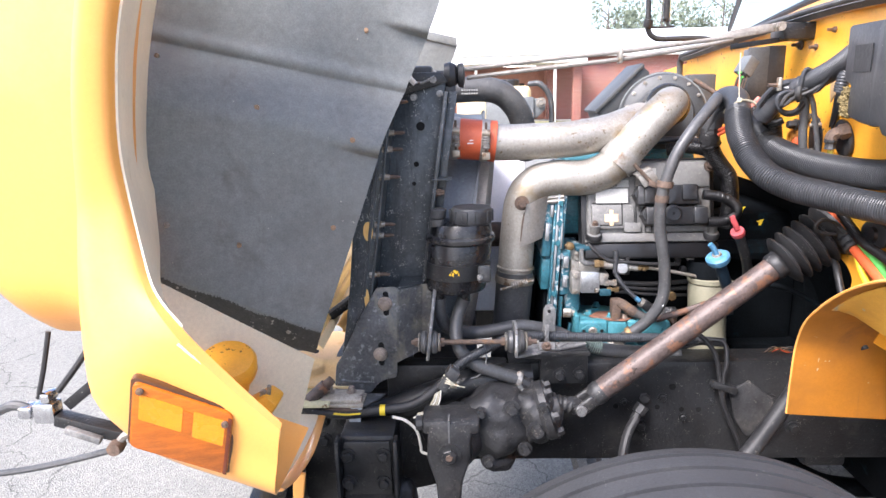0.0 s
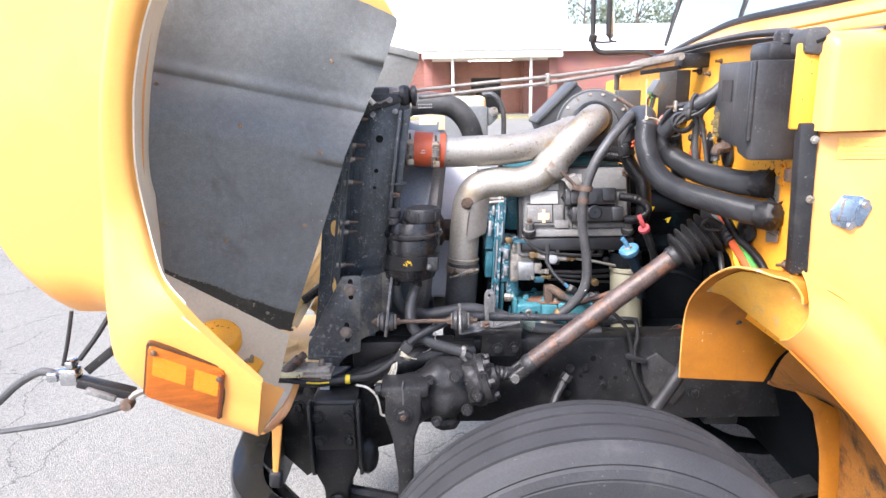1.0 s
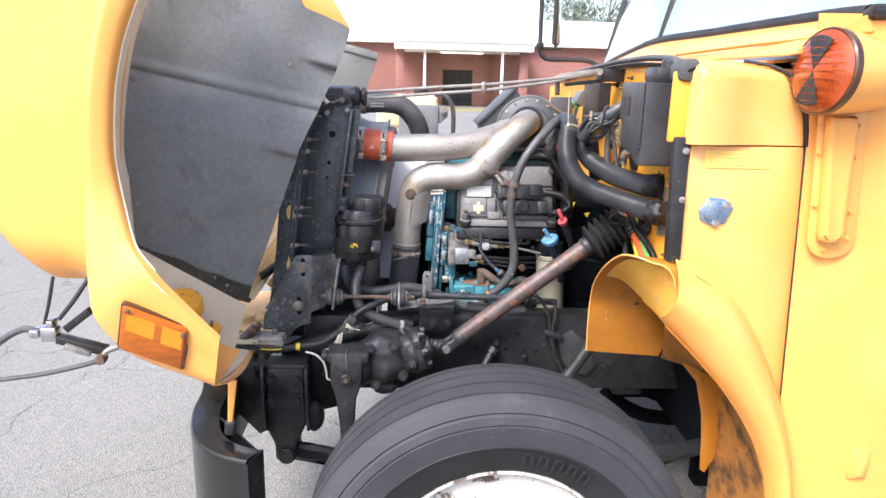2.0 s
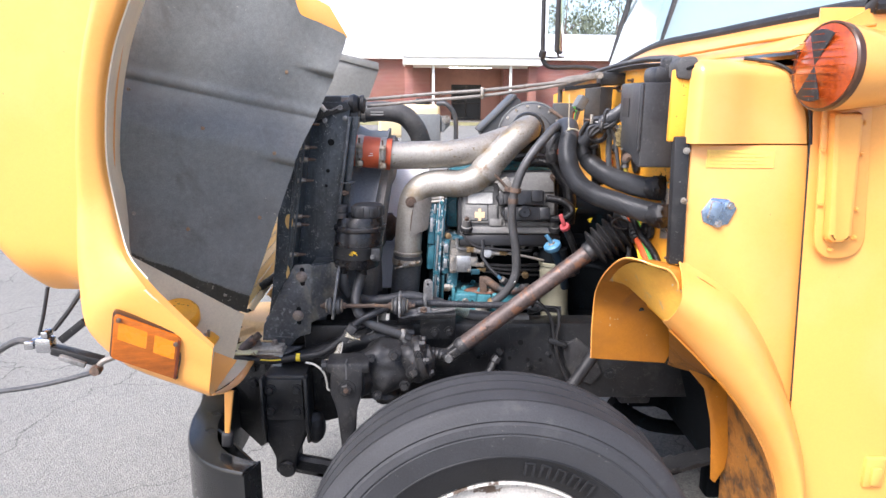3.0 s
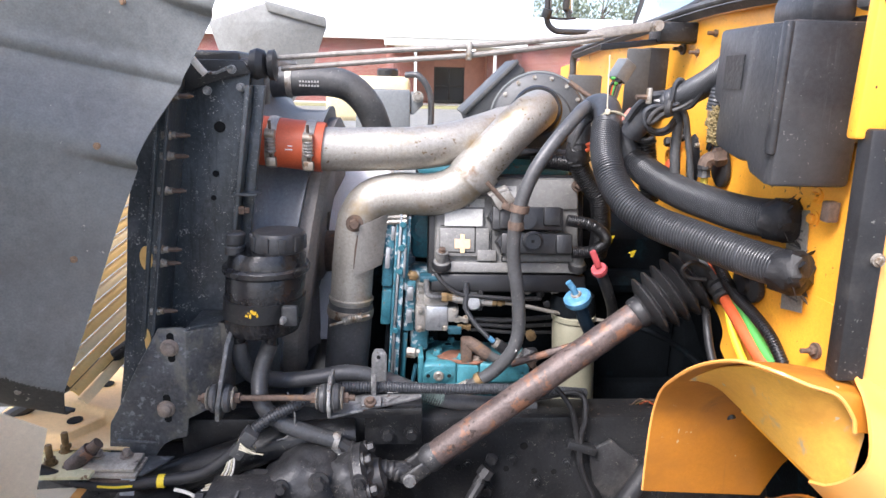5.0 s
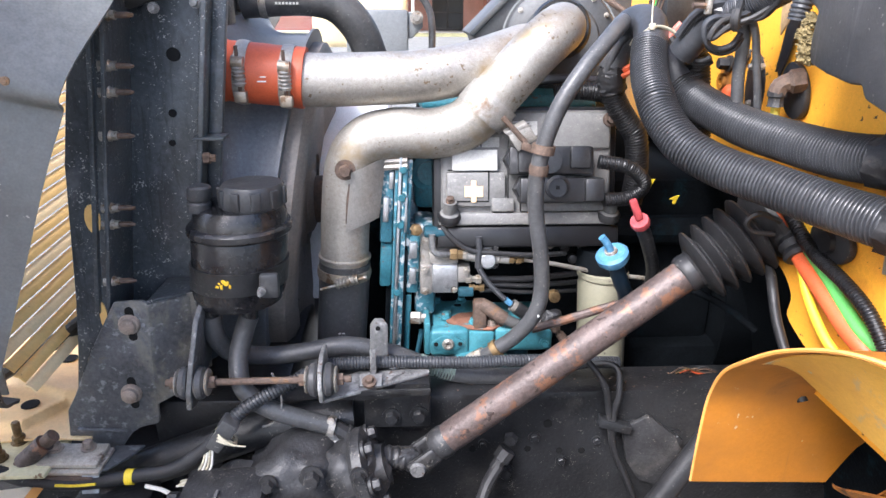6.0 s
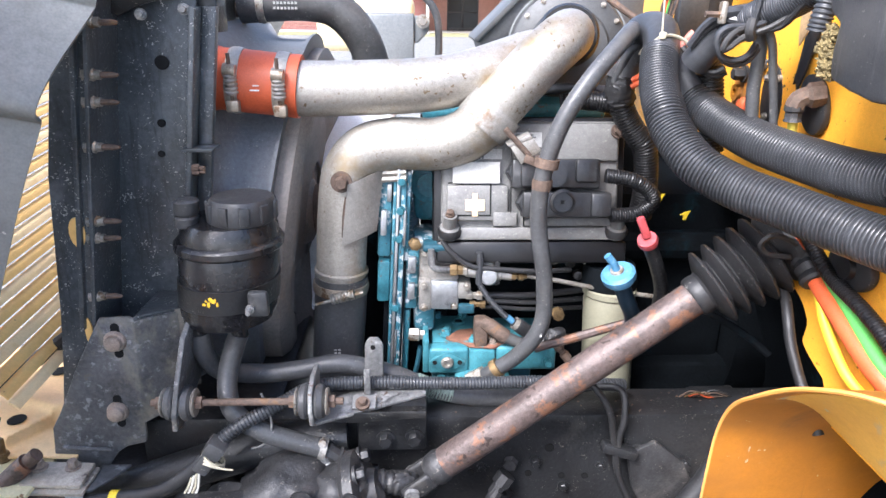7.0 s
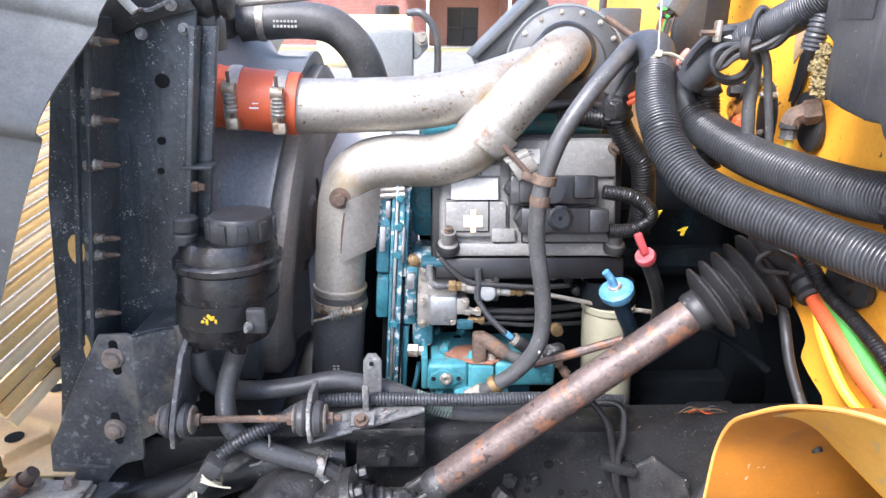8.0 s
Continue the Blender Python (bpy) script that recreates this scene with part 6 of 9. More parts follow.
    part("bracket_fold", tube([(-0.008, 1.645, 1.640), (0.005, 1.65, 1.640), (0.03, 1.655, 1.652)], 0.003, 6, 3), WORN, r)
    part("top_tank", lean(box(-0.145, -0.03, 1.75, 2.42, 1.59, 1.68, 0.01)), BLACK, r)
    part("bush_mount", box(0.045, 0.075, 1.70, 1.75, 1.585, 1.64, 0.004), BLACK, r)


build_radiator()


def build_shroud():
    s = thing("fan_shroud", (0.06, MID, 0.95), "dusty black fan shroud with flared ring", "fan shroud")
    cy, cz, R = 2.09, 1.21, 0.35

    def cone(u, v):
        a = 2 * math.pi * u
        c, sn = math.cos(a), math.sin(a)
        m = max(abs(c), abs(sn))
        sq = 0.39 / m
        w = min(1, v * 1.5)
        w = w * w * (3 - 2 * w)
        r = min(sq, 0.47) * (1 - w) + R * w
        z = cz + r * sn
        x = -0.060 + 0.165 * v + 0.16 * (z - 1.3)
        return (x, cy + r * c, z)
    part("shroud_skin", sheet(cone, 72, 12, 0.004, close_u=True), SHROUD, s)
    part("ring_lip", shear(lathe([(R - 0.002, 0.0), (R + 0.010, 0.0), (R + 0.010, 0.006), (R - 0.002, 0.006)], (0.104, cy, cz), (1, 0, 0), 72), 0.16, 1.3), SHROUD, s)
    f = thing("cooling_fan", (0.13, MID, 0.9), "dark engine cooling fan behind the shroud", "fan")
    part("hub", lathe([(0, -0.04), (0.08, -0.04), (0.09, 0.0), (0.07, 0.04), (0.03, 0.06), (0, 0.06)], (0.085, cy, cz), (1, 0, 0), 28), FAN, f)
    dish = lathe([(0.325, -0.02), (0.333, -0.02), (0.333, 0.028), (0.315, 0.040), (0.285, 0.044), (0.24, 0.030), (0.20, 0.018), (0.15, 0.020), (0.10, 0.030), (0.10, 0.022), (0.20, 0.010), (0.285, 0.036), (0.325, 0.024)], (0.108, cy, cz), (1, 0, 0), 72)
    part("fan_ring", shear(dish, 0.14, 1.3), FAN, f, "smooth dusty ring round the blades")
    part("fan_shaft", lathe([(0, -0.02), (0.052, -0.02), (0.052, 0.02), (0.036, 0.03), (0.036, 0.13), (0, 0.13)], (0.135, cy, cz), (1, 0, 0), 28), RUST, f, "rusty fan hub shaft")
    for k in range(8):
        a = 2 * math.pi * k / 8 + 0.2

        def blade(u, v, a=a):
            r = 0.08 + 0.185 * u
            w = (v - 0.5) * (0.13 + 0.07 * u)
            b = a + w / max(r, 0.1)
            return (0.085 + w * 0.35, cy + r * math.cos(b), cz + r * math.sin(b))
        part("blade", sheet(blade, 8, 6, 0.003), FAN, f)


build_shroud()


def build_reservoir():
    t = thing("steering_reservoir", (0.08, 1.62, 1.18), "black power steering reservoir with ribbed cap and strap", "fluid reservoir")
    c = (0.079, 1.625, 0)

    def L(p, name, m, seg=40, at=c, label=""):
        return part(name, shear(lathe(p, at, (0, 0, 1), seg), 0.10, 1.28), m, t, label)
    L([(0, 1.178), (0.050, 1.178), (0.066, 1.185), (0.070, 1.20), (0.0715, 1.29), (0.068, 1.296), (0, 1.296)], "body", PLASTIC)
    L([(0.0, 1.294), (0.074, 1.294), (0.0775, 1.298), (0.0775, 1.306), (0.074, 1.310), (0.070, 1.311), (0.068, 1.325), (0.062, 1.336), (0.04, 1.340), (0, 1.340)], "lid", PLASTIC)
    cap = (0.098, 1.615, 0)
    prof = [(0, 1.333), (0.040, 1.333), (0.046, 1.337), (0.047, 1.341), (0.0455, 1.366), (0.042, 1.371), (0, 1.372)]
    cp = L(prof, "cap", CAP_BLACK, 40, cap, "ribbed black cap")
    for k in range(10):
        a = 2 * math.pi * k / 10
        part("cap_rib", turned(box(-0.004, 0.004, -0.007, 0.007, -0.013, 0.013, 0.002), pose(cap[0] + 0.0455 * math.cos(a) + 0.0075, cap[1] + 0.0455 * math.sin(a), 1.353, 0, 0, math.degrees(a))), CAP_BLACK, cp)
    L([(0, 1.333), (0.017, 1.333), (0.017, 1.345), (0.014, 1.348), (0.017, 1.352), (0.017, 1.368), (0.013, 1.371), (0, 1.371)], "small_cap", CAP_BLACK, 24, (0.026, 1.60, 0))
    L([(0.071, 1.215), (0.0735, 1.215), (0.0735, 1.250), (0.071, 1.250)], "strap", BLACK)
    part("strap_tab", box(0.118, 0.146, 1.549, 1.562, 1.214, 1.252, 0.005), CAP_BLACK, t)
    part("strap_bolt", bolt((0.122, 1.547, 1.228), (0, -1, 0), 0.004, 0.012, 1.6), WORN, t)
    dab = bmesh.new()
    rnd = random.Random(3)
    for k in range(7):
        a = radians(-103 + k * 2.4)
        p = Vector((c[0] - 0.004 + 0.0738 * math.cos(a), c[1] + 0.0738 * math.sin(a), 1.236 + rnd.uniform(-0.007, 0.007)))
        join(dab, casting(p, (rnd.uniform(0.0015, 0.0035), 0.0012, rnd.uniform(0.001, 0.0035)), 60 + k, 0.5, (0, rnd.uniform(-60, 60), 0)))
    part("paint_mark", dab, PAINT_MARK, t, "yellow paint dab")
    part("outlet", lathe([(0, 0), (0.013, 0), (0.013, 0.03), (0, 0.03)], (0.03, 1.60, 1.16), (0, 0, 1), 14), PLASTIC, t)
    part("outlet", lathe([(0, 0), (0.013, 0), (0.013, 0.03), (0, 0.03)], (0.088, 1.60, 1.16), (0, 0, 1), 14), PLASTIC, t)


build_reservoir()


def hose_thing(name, pts, r, material, label, category="hose", group="", ridge=0.0, pitch=0.0, seg=14, per=8):
    t = thing(name, pts[0], label, category, group)
    part("tube", tube(pts, r, seg, per, ridge=ridge, pitch=pitch), material, t)
    return t


ret = hose_thing("return_hose", [(0.03, 1.60, 1.165), (0.033, 1.60, 1.13), (0.05, 1.62, 1.09), (0.10, 1.65, 1.065), (0.16, 1.655, 1.068), (0.224, 1.66, 1.076), (0.30, 1.66, 1.060), (0.36, 1.66, 1.035), (0.44, 1.66, 1.012), (0.60, 1.67, 1.00)],
           0.0158, HOSE, "dull black rubber return hose under the reservoir")
part("spiral_wrap", tube([(0.348, 1.66, 1.0395), (0.362, 1.66, 1.0335), (0.385, 1.66, 1.0265), (0.41, 1.66, 1.0195)], 0.0160, 16, 6, ridge=0.0016, pitch=0.0052), SLEEVE_GREEN, ret, "grey-green spiral wrap")
hose_thing("feed_hose", [(0.088, 1.60, 1.165), (0.078, 1.60, 1.14), (0.068, 1.585, 1.10), (0.073, 1.565, 1.065), (0.090, 1.56, 1.040), (0.118, 1.56, 1.019), (0.157, 1.56, 1.003), (0.205, 1.56, 0.987)], 0.0150, HOSE,
           "dull black rubber feed hose to the steering gear")


feed_end = thing("hose_end_clamp", (0.21, 1.56, 0.98), "bright worm clamp on the feed hose end", "hose clamp")
part("ring", lathe([(0.0150, -0.005), (0.0170, -0.005), (0.0170, 0.005), (0.0150, 0.005)], (0.208, 1.56, 0.986), (0.95, 0, -0.3), 20), ALU_DULL, feed_end)
part("screw", lathe([(0, -0.005), (0.006, -0.005), (0.006, 0.005), (0, 0.005)], (0.209, 1.552, 1.002), (0, -1, 0.3), 10), ALU_DULL, feed_end)
part("fitting", lathe([(0, 0), (0.013, 0), (0.013, 0.02), (0.017, 0.022), (0.017, 0.04), (0, 0.04)], (0.212, 1.56, 0.984), (0.8, 0, -0.6), 8), CAST, feed_end)


def build_strut():
    t = thing("radiator_strut", (0.1, 1.54, 1.06), "rusty radiator stay rod with rubber bushes", "stay rod")
    part("rod", tube([(-0.03, 1.541, 1.083), (0.245, 1.541, 1.083)], 0.0055, 10, 1, smooth=False), RUST, t, "rusty rod")
    for x in (0.010, 0.200):
        for s in (-1, 1):
            part("bush", lathe([(0.006, 0.005), (0.023, 0.005), (0.026, 0.009), (0.024, 0.016), (0.018, 0.020), (0.006, 0.020)], (x, 1.541, 1.083), (s, 0, 0), 24), HOSE, t, "perished rubber bush")
            part("washer", lathe([(0.005, 0.020), (0.019, 0.020), (0.021, 0.022), (0.019, 0.024), (0.005, 0.024)], (x, 1.541, 1.083), (s, 0, 0), 20), ZINC, t)
            part("nut", lathe([(0, 0.024), (0.010, 0.024), (0.010, 0.033), (0, 0.033)], (x, 1.541, 1.083), (s, 0, 0), 6), RUST, t)


build_strut()
hose_thing("cream_wire", [(0.122, 1.56, 1.085), (0.130, 1.556, 1.066), (0.135, 1.554, 1.040), (0.131, 1.554, 1.015), (0.117, 1.556, 0.996), (0.10, 1.56, 0.988)], 0.0017, WORN, "thin cream wire looped over the loom", "wire")


def build_rail_bracket():
    t = thing("stay_bracket", (0.27, 1.58, 0.95), "scuffed black stay bracket bolted to the rail", "bracket")
    leaf = plate([(0.202, 1.530), (0.213, 1.536), (0.262, 1.558), (0.366, 1.606), (0.366, 1.626), (0.253, 1.618), (0.222, 1.600), (0.206, 1.600)], 0.006, 0.002, origin=(0, 0, 1.046), u=(1, 0, 0), v=(0, 1, 0), n=(0, 0, 1))
    part("top_leaf", leaf, WORN, t, "worn top leaf")
    ear = plate([(1.600, 1.112), (1.556, 1.118), (1.524, 1.108), (1.516, 1.080), (1.526, 1.050), (1.600, 1.046)], 0.007, 0.002, origin=(0.1965, 0, 0), u=(0, 1, 0), v=(0, 0, 1), n=(1, 0, 0))
    part("ear", ear, WORN, t)
    part("leaf_lip", plate([(0.203, 1.051), (0.262, 1.051), (0.366, 1.052), (0.366, 1.042), (0.262, 1.034), (0.206, 1.036)], 0.004, 0.001, origin=(0, 1.556, 0)), BLACK, t)
    part("body", box(0.259, 0.367, 1.584, 1.617, 0.962, 1.046, 0.004), BLACK, t)
    for x, z in ((0.303, 0.985), (0.348, 0.987)):
        part("bolt", bolt((x, 1.584, z), (0, -1, 0), 0.011, 0.010, 1.4), BLACK, t)
    part("hole", lathe([(0, 0), (0.005, 0), (0.005, 0.001), (0, 0.001)], (0.349, 1.5835, 1.034), (0, -1, 0), 12), HOLE, t)
    part("clip", turned(box(-0.018, 0.018, -0.012, 0.012, -0.004, 0.004, 0.002), pose(0.272, 1.575, 1.057, 25, 0, 0)), WORN, t)
    part("clip_tab", box(0.270, 0.280, 1.598, 1.603, 1.055, 1.10, 0.002), WORN, t)
    part("clip_nut", bolt((0.270, 1.568, 1.060), (0, -0.4, 0.9), 0.007, 0.007, 1.6), RUST, t)
    tab = plate([(-0.015, -0.01), (0.015, -0.01), (0.016, 0.085), (0.008, 0.097), (-0.006, 0.097), (-0.013, 0.085)], 0.005, 0.002, origin=(0.283, 1.63, 1.04), u=(1, 0, 0), v=(0, 0.03, 1))
    part("upright_tab", tab, WORN, t, "weathered upright tab")
    part("tab_hole", lathe([(0, 0), (0.004, 0), (0.004, 0.001), (0, 0.001)], (0.283, 1.6295, 1.122), (0, -1, 0), 12), HOLE, t)


build_rail_bracket()


# ---------------------------------------------------------------- charge-air pipes
def build_charge_pipe():
    t = thing("charge_air_pipe", (0.3, 1.79, 1.45), "aluminised charge air pipe with a red silicone boot", "pipe")
    part("pipe", tube([(0.06, 1.79, 1.510), (0.169, 1.79, 1.499), (0.26, 1.80, 1.499), (0.36, 1.81, 1.503), (0.44, 1.83, 1.515), (0.50, 1.87, 1.53), (0.55, 1.95, 1.54), (0.58, 2.05, 1.54)], 0.0435, 32, 8), ALU, t)
    d = (0.99, 0, -0.095)
    boot = lathe([(0.044, -0.072), (0.0495, -0.072), (0.0495, -0.060), (0.0482, -0.056), (0.0488, -0.01), (0.0482, 0.048), (0.0495, 0.052), (0.0495, 0.066), (0.044, 0.066)], (0.103, 1.79, 1.5075), d, 40)
    part("boot", boot, RED_HOSE, t, "red silicone boot")
    part("stub", lathe([(0.03, -0.09), (0.05, -0.09), (0.05, -0.07), (0.03, -0.07)], (0.103, 1.79, 1.508), d, 32), SHROUD, t)
    for x in (0.071, 0.142):
        p = Vector((x, 1.79, 1.5075 - 0.095 * (x - 0.103)))
        b = band(p, d, 0.0503, 0.019, ALU, t)
        q = p + Vector((0.002, -0.0525, 0.0))
        part("spring", tube([q + Vector((0, 0.002, -0.016)), q + Vector((0, 0.0, 0.016))], 0.0085, 12, 6, smooth=False, ridge=0.0022, pitch=0.006), ALU_DULL, b)
        part("t_bolt", tube([q + Vector((0, 0.004, -0.03)), q + Vector((0, -0.002, 0.045))], 0.003, 8, 1, smooth=False), RUST, b)
        part("trunnion", lathe([(0, -0.009), (0.010, -0.009), (0.010, 0.009), (0, 0.009)], q + Vector((0, 0, 0.02)), d, 12), CLAMP, b)
        part("trunnion", box(q.x - 0.010, q.x + 0.010, q.y - 0.004, q.y + 0.012, q.z - 0.042, q.z - 0.024, 0.003), CLAMP, b)
    part("boot_print", plate([(0, 0), (0.014, 0), (0.014, 0.0022), (0, 0.0022)], 0.0006, 0, origin=(0.100, 1.7405, 1.500)), WHITE_PRINT, t)
    part("boot_print", plate([(0, 0), (0.009, 0), (0.009, 0.002), (0, 0.002)], 0.0006, 0, origin=(0.105, 1.7405, 1.507)), WHITE_PRINT, t)


build_charge_pipe()


def build_intake_pipe():
    t = thing("intake_pipe", (0.22, 1.80, 1.0), "aluminised intake pipe with elbows, clamp and rubber hose", "pipe")
    R = 0.0435
    part("elbow_pipe", tube([(0.214, 1.80, 1.09), (0.219, 1.80, 1.20), (0.226, 1.80, 1.29), (0.236, 1.80, 1.355), (0.265, 1.80, 1.395), (0.315, 1.80, 1.409), (0.385, 1.80, 1.409), (0.435, 1.797, 1.425), (0.475, 1.79, 1.462)], R, 32, 8), ALU, t)
    part("upper_pipe", tube([(0.466, 1.792, 1.452), (0.50, 1.79, 1.492), (0.545, 1.80, 1.540), (0.582, 1.82, 1.570), (0.605, 1.86, 1.580), (0.62, 1.93, 1.577), (0.63, 2.05, 1.56)], R - 0.001, 32, 8), ALU, t)
    d = Vector((0.66, 0.0, 0.75)).normalized()
    b = band((0.471, 1.7915, 1.457), d, 0.0478, 0.042, ALU_DULL, t, "lap_clamp", "wide lap clamp")
    part("lug", plate([(0.500, 1.416), (0.535, 1.431), (0.549, 1.411), (0.518, 1.389)], 0.004, 0.001, origin=(0, 1.737, 0)), ALU_DULL, b, "folded clamp lug")
    part("lug", plate([(0.494, 1.420), (0.500, 1.416), (0.535, 1.431), (0.530, 1.437)], 0.030, 0.001, origin=(0, 1.737, 0)), ALU_DULL, b)
    part("clamp_bolt", tube([(0.490, 1.735, 1.446), (0.530, 1.733, 1.404)], 0.0045, 8, 1, smooth=False), RUST, b)
    part("p_clip", lathe([(0.015, -0.007), (0.0185, -0.007), (0.0185, 0.007), (0.015, 0.007)], (0.5475, 1.68, 1.405), (0.15, 0, 1), 20), RUST, b)
    part("clip_tongue", plate([(0.520, 1.412), (0.545, 1.402), (0.543, 1.390), (0.516, 1.400)], 0.004, 0.001, origin=(0, 1.705, 0)), RUST, b)
    part("sensor_bolt", bolt((0.230, 1.757, 1.355), (0, -1, 0), 0.011, 0.012, 1.6), RUST, t, "rusty plug")
    part("seam", tube([(0.237, 1.757, 1.33), (0.232, 1.756, 1.30), (0.229, 1.756, 1.26)], 0.0025, 6, 4), RUST, t, "rusty weld seam")
    def wrap(u, v):
        z = 1.246 + 0.018 * u + (0.105 + 0.004 * u) * v
        a = -math.pi / 2 + 0.12 + 1.15 * u
        r = 0.0465 + 0.016 * u * u
        return (0.2265 + 0.13 * (z - 1.29) + r * math.cos(a), 1.80 + r * math.sin(a), z)
    part("gusset", sheet(wrap, 10, 8, 0.0015), ALU_DULL, t, "weathered wrap-round shield plate")
    part("bead", lathe([(R, -0.004), (R + 0.004, -0.002), (R + 0.004, 0.002), (R, 0.004)], (0.2185, 1.80, 1.185), (0.06, 0, 1), 36), ALU, t)
    part("lower_hose", tube([(0.218, 1.80, 1.175), (0.213, 1.80, 1.10), (0.207, 1.80, 1.03), (0.20, 1.80, 0.92)], 0.0465, 32, 4), HOSE, t, "black rubber hose")
    b2 = band((0.2165, 1.80, 1.155), (0.06, 0, 1), 0.0485, 0.018, CLAMP, t)
    part("spring", tube([(0.205, 1.748, 1.150), (0.245, 1.748, 1.160)], 0.008, 12, 6, smooth=False, ridge=0.002, pitch=0.006), ZINC, b2)
    part("t_bolt", tube([(0.178, 1.747, 1.141), (0.26, 1.748, 1.163)], 0.003, 8, 1, smooth=False), ZINC, b2)
    for k in range(8):
        part("hose_print", plate([(0, 0), (0.0045, 0), (0.0045, 0.003), (0, 0.003)], 0.0006, 0, origin=(0.205 + 0.007 * (k % 2), 1.7525, 1.03 + 0.006 * (k // 2))), WHITE_PRINT, t)


build_intake_pipe()


def build_air_cleaner():
    t = thing("air_cleaner", (0.64, 2.15, 1.3), "dull black air cleaner drum with clamp and flange", "air cleaner")
    ax = (-0.15, -0.98, 0.1)
    c = (0.650, 2.05, 1.548)
    part("drum", lathe([(0.052, 0.0), (0.075, 0.0), (0.080, -0.008), (0.100, -0.012), (0.112, -0.02), (0.118, -0.04), (0.120, -0.06), (0.126, -0.063), (0.126, -0.075), (0.120, -0.078), (0.120, -0.30), (0, -0.30)], c, ax, 56), DRUM, t)
    part("inlet_ring", lathe([(0.044, -0.01), (0.052, -0.01), (0.055, 0.004), (0.050, 0.014), (0.044, 0.012)], (0.62, 1.93, 1.577), (-0.15, -0.95, 0.15), 40), BLACK, t)
    fl = plate([(0.475, 1.565), (0.60, 1.685), (0.625, 1.665), (0.52, 1.545), (0.50, 1.50)], 0.16, 0.006, origin=(0, 2.12, 0))
    part("mount_saddle", fl, DRUM, t, "grey mounting saddle")
    part("saddle_lip", plate([(0.468, 1.562), (0.598, 1.692), (0.606, 1.684), (0.476, 1.554)], 0.18, 0.003, origin=(0, 2.11, 0)), DRUM, t)
    q = Vector((0, 0, 1)).rotation_difference(Vector(ax).normalized()).to_matrix()
    for k in range(16):
        a = 2 * math.pi * k / 16
        part("rim_clip", bolt(Vector(c) + q @ Vector((0.104 * math.cos(a), 0.104 * math.sin(a), -0.014)), ax, 0.0035, 0.004, 1.5), ZINC, t)
    part("drum_band", hoop(0.119, 0.1225, -0.058, -0.044, c, ax, 56), GREY_BOX, t, "dull steel band")
    part("band_bolt", tube([(0.70, 1.98, 1.64), (0.78, 1.95, 1.585)], 0.006, 8, 2), RUST, t)
    part("latch", box(0.515, 0.56, 2.03, 2.05, 1.50, 1.52, 0.004), DRUM, t)
    part("bracket", box(0.76, 0.84, 2.2, 2.25, 1.53, 1.66, 0.005), DRUM, t)


build_air_cleaner()

t_hose = thing("radiator_hose", (0.05, 2.05, 1.5), "thick black upper radiator hose with white print", "hose")
part("tube", tube([(0.02, 2.05, 1.622), (0.06, 2.05, 1.625), (0.14, 2.05, 1.628), (0.20, 2.05, 1.615), (0.243, 2.06, 1.57), (0.265, 2.08, 1.51), (0.275, 2.12, 1.44)], 0.034, 28, 8), HOSE_GREY, t_hose)
band((0.062, 2.05, 1.625), (1, 0, 0), 0.0355, 0.014, ZINC, t_hose, "hose_clamp")
part("neck", lathe([(0, -0.04), (0.018, -0.04), (0.024, -0.02), (0.02, 0.0), (0.026, 0.02), (0, 0.02)], (0.025, 2.05, 1.622), (1, 0, 0), 18), ZINC, t_hose, "tarnished neck")
for k in range(14):
    part("hose_print", plate([(0, 0), (0.0042, 0), (0.0042, 0.0045), (0, 0.0045)], 0.0006, 0, origin=(0.088 + 0.0066 * (k % 7), 2.0155, 1.624 - 0.009 * (k // 7))), LABEL, t_hose)


def build_far_tank():
    t = thing("expansion_tank", (0.2, 2.65, 1.4), "yellowed expansion tank on the far side", "tank")
    part("tank", box(0.07, 0.345, 2.66, 2.86, 1.50, 1.645, 0.02, 3), TANK, t)
    part("cap", lathe([(0, 0), (0.035, 0), (0.035, 0.02), (0.03, 0.025), (0, 0.025)], (0.27, 2.72, 1.645), (0, 0, 1), 18), BLACK, t)
    g = thing("battery_box", (0.27, 2.5, 1.3), "dull grey metal box with bolt", "metal box")
    part("body", box(0.175, 0.345, 2.56, 2.65, 1.42, 1.605, 0.008), GREY_BOX, g)
    part("ear", plate([(0.345, 1.60), (0.385, 1.595), (0.385, 1.56), (0.355, 1.53), (0.345, 1.53)], 0.02, 0.003, origin=(0, 2.57, 0)), GREY_BOX, g)
    part("bolt", bolt((0.368, 2.565, 1.585), (0, -1, 0), 0.012, 0.01), ZINC, g)
    w = thing("coolant_tank", (0.17, 2.42, 1.0), "white plastic coolant tank on the far side of the bay", "tank")
    part("tank_body", shear(box(0.045, 0.293, 2.20, 2.50, 0.985, 1.452, 0.016, 3), 0.75, 1.20, 1), TANK_WHITE, w)
    part("filler_cap", lathe([(0, 0), (0.030, 0), (0.030, 0.018), (0.026, 0.022), (0, 0.022)], (0.12, 2.60, 1.450), (0, 0, 1), 20), BLACK, w)
    hose_thing("overflow_hose", [(0.33, 2.62, 1.65), (0.37, 2.6, 1.648), (0.405, 2.6, 1.60), (0.412, 2.6, 1.52), (0.405, 2.6, 1.44)], 0.010, HOSE, "thin black overflow hose")


build_far_tank()


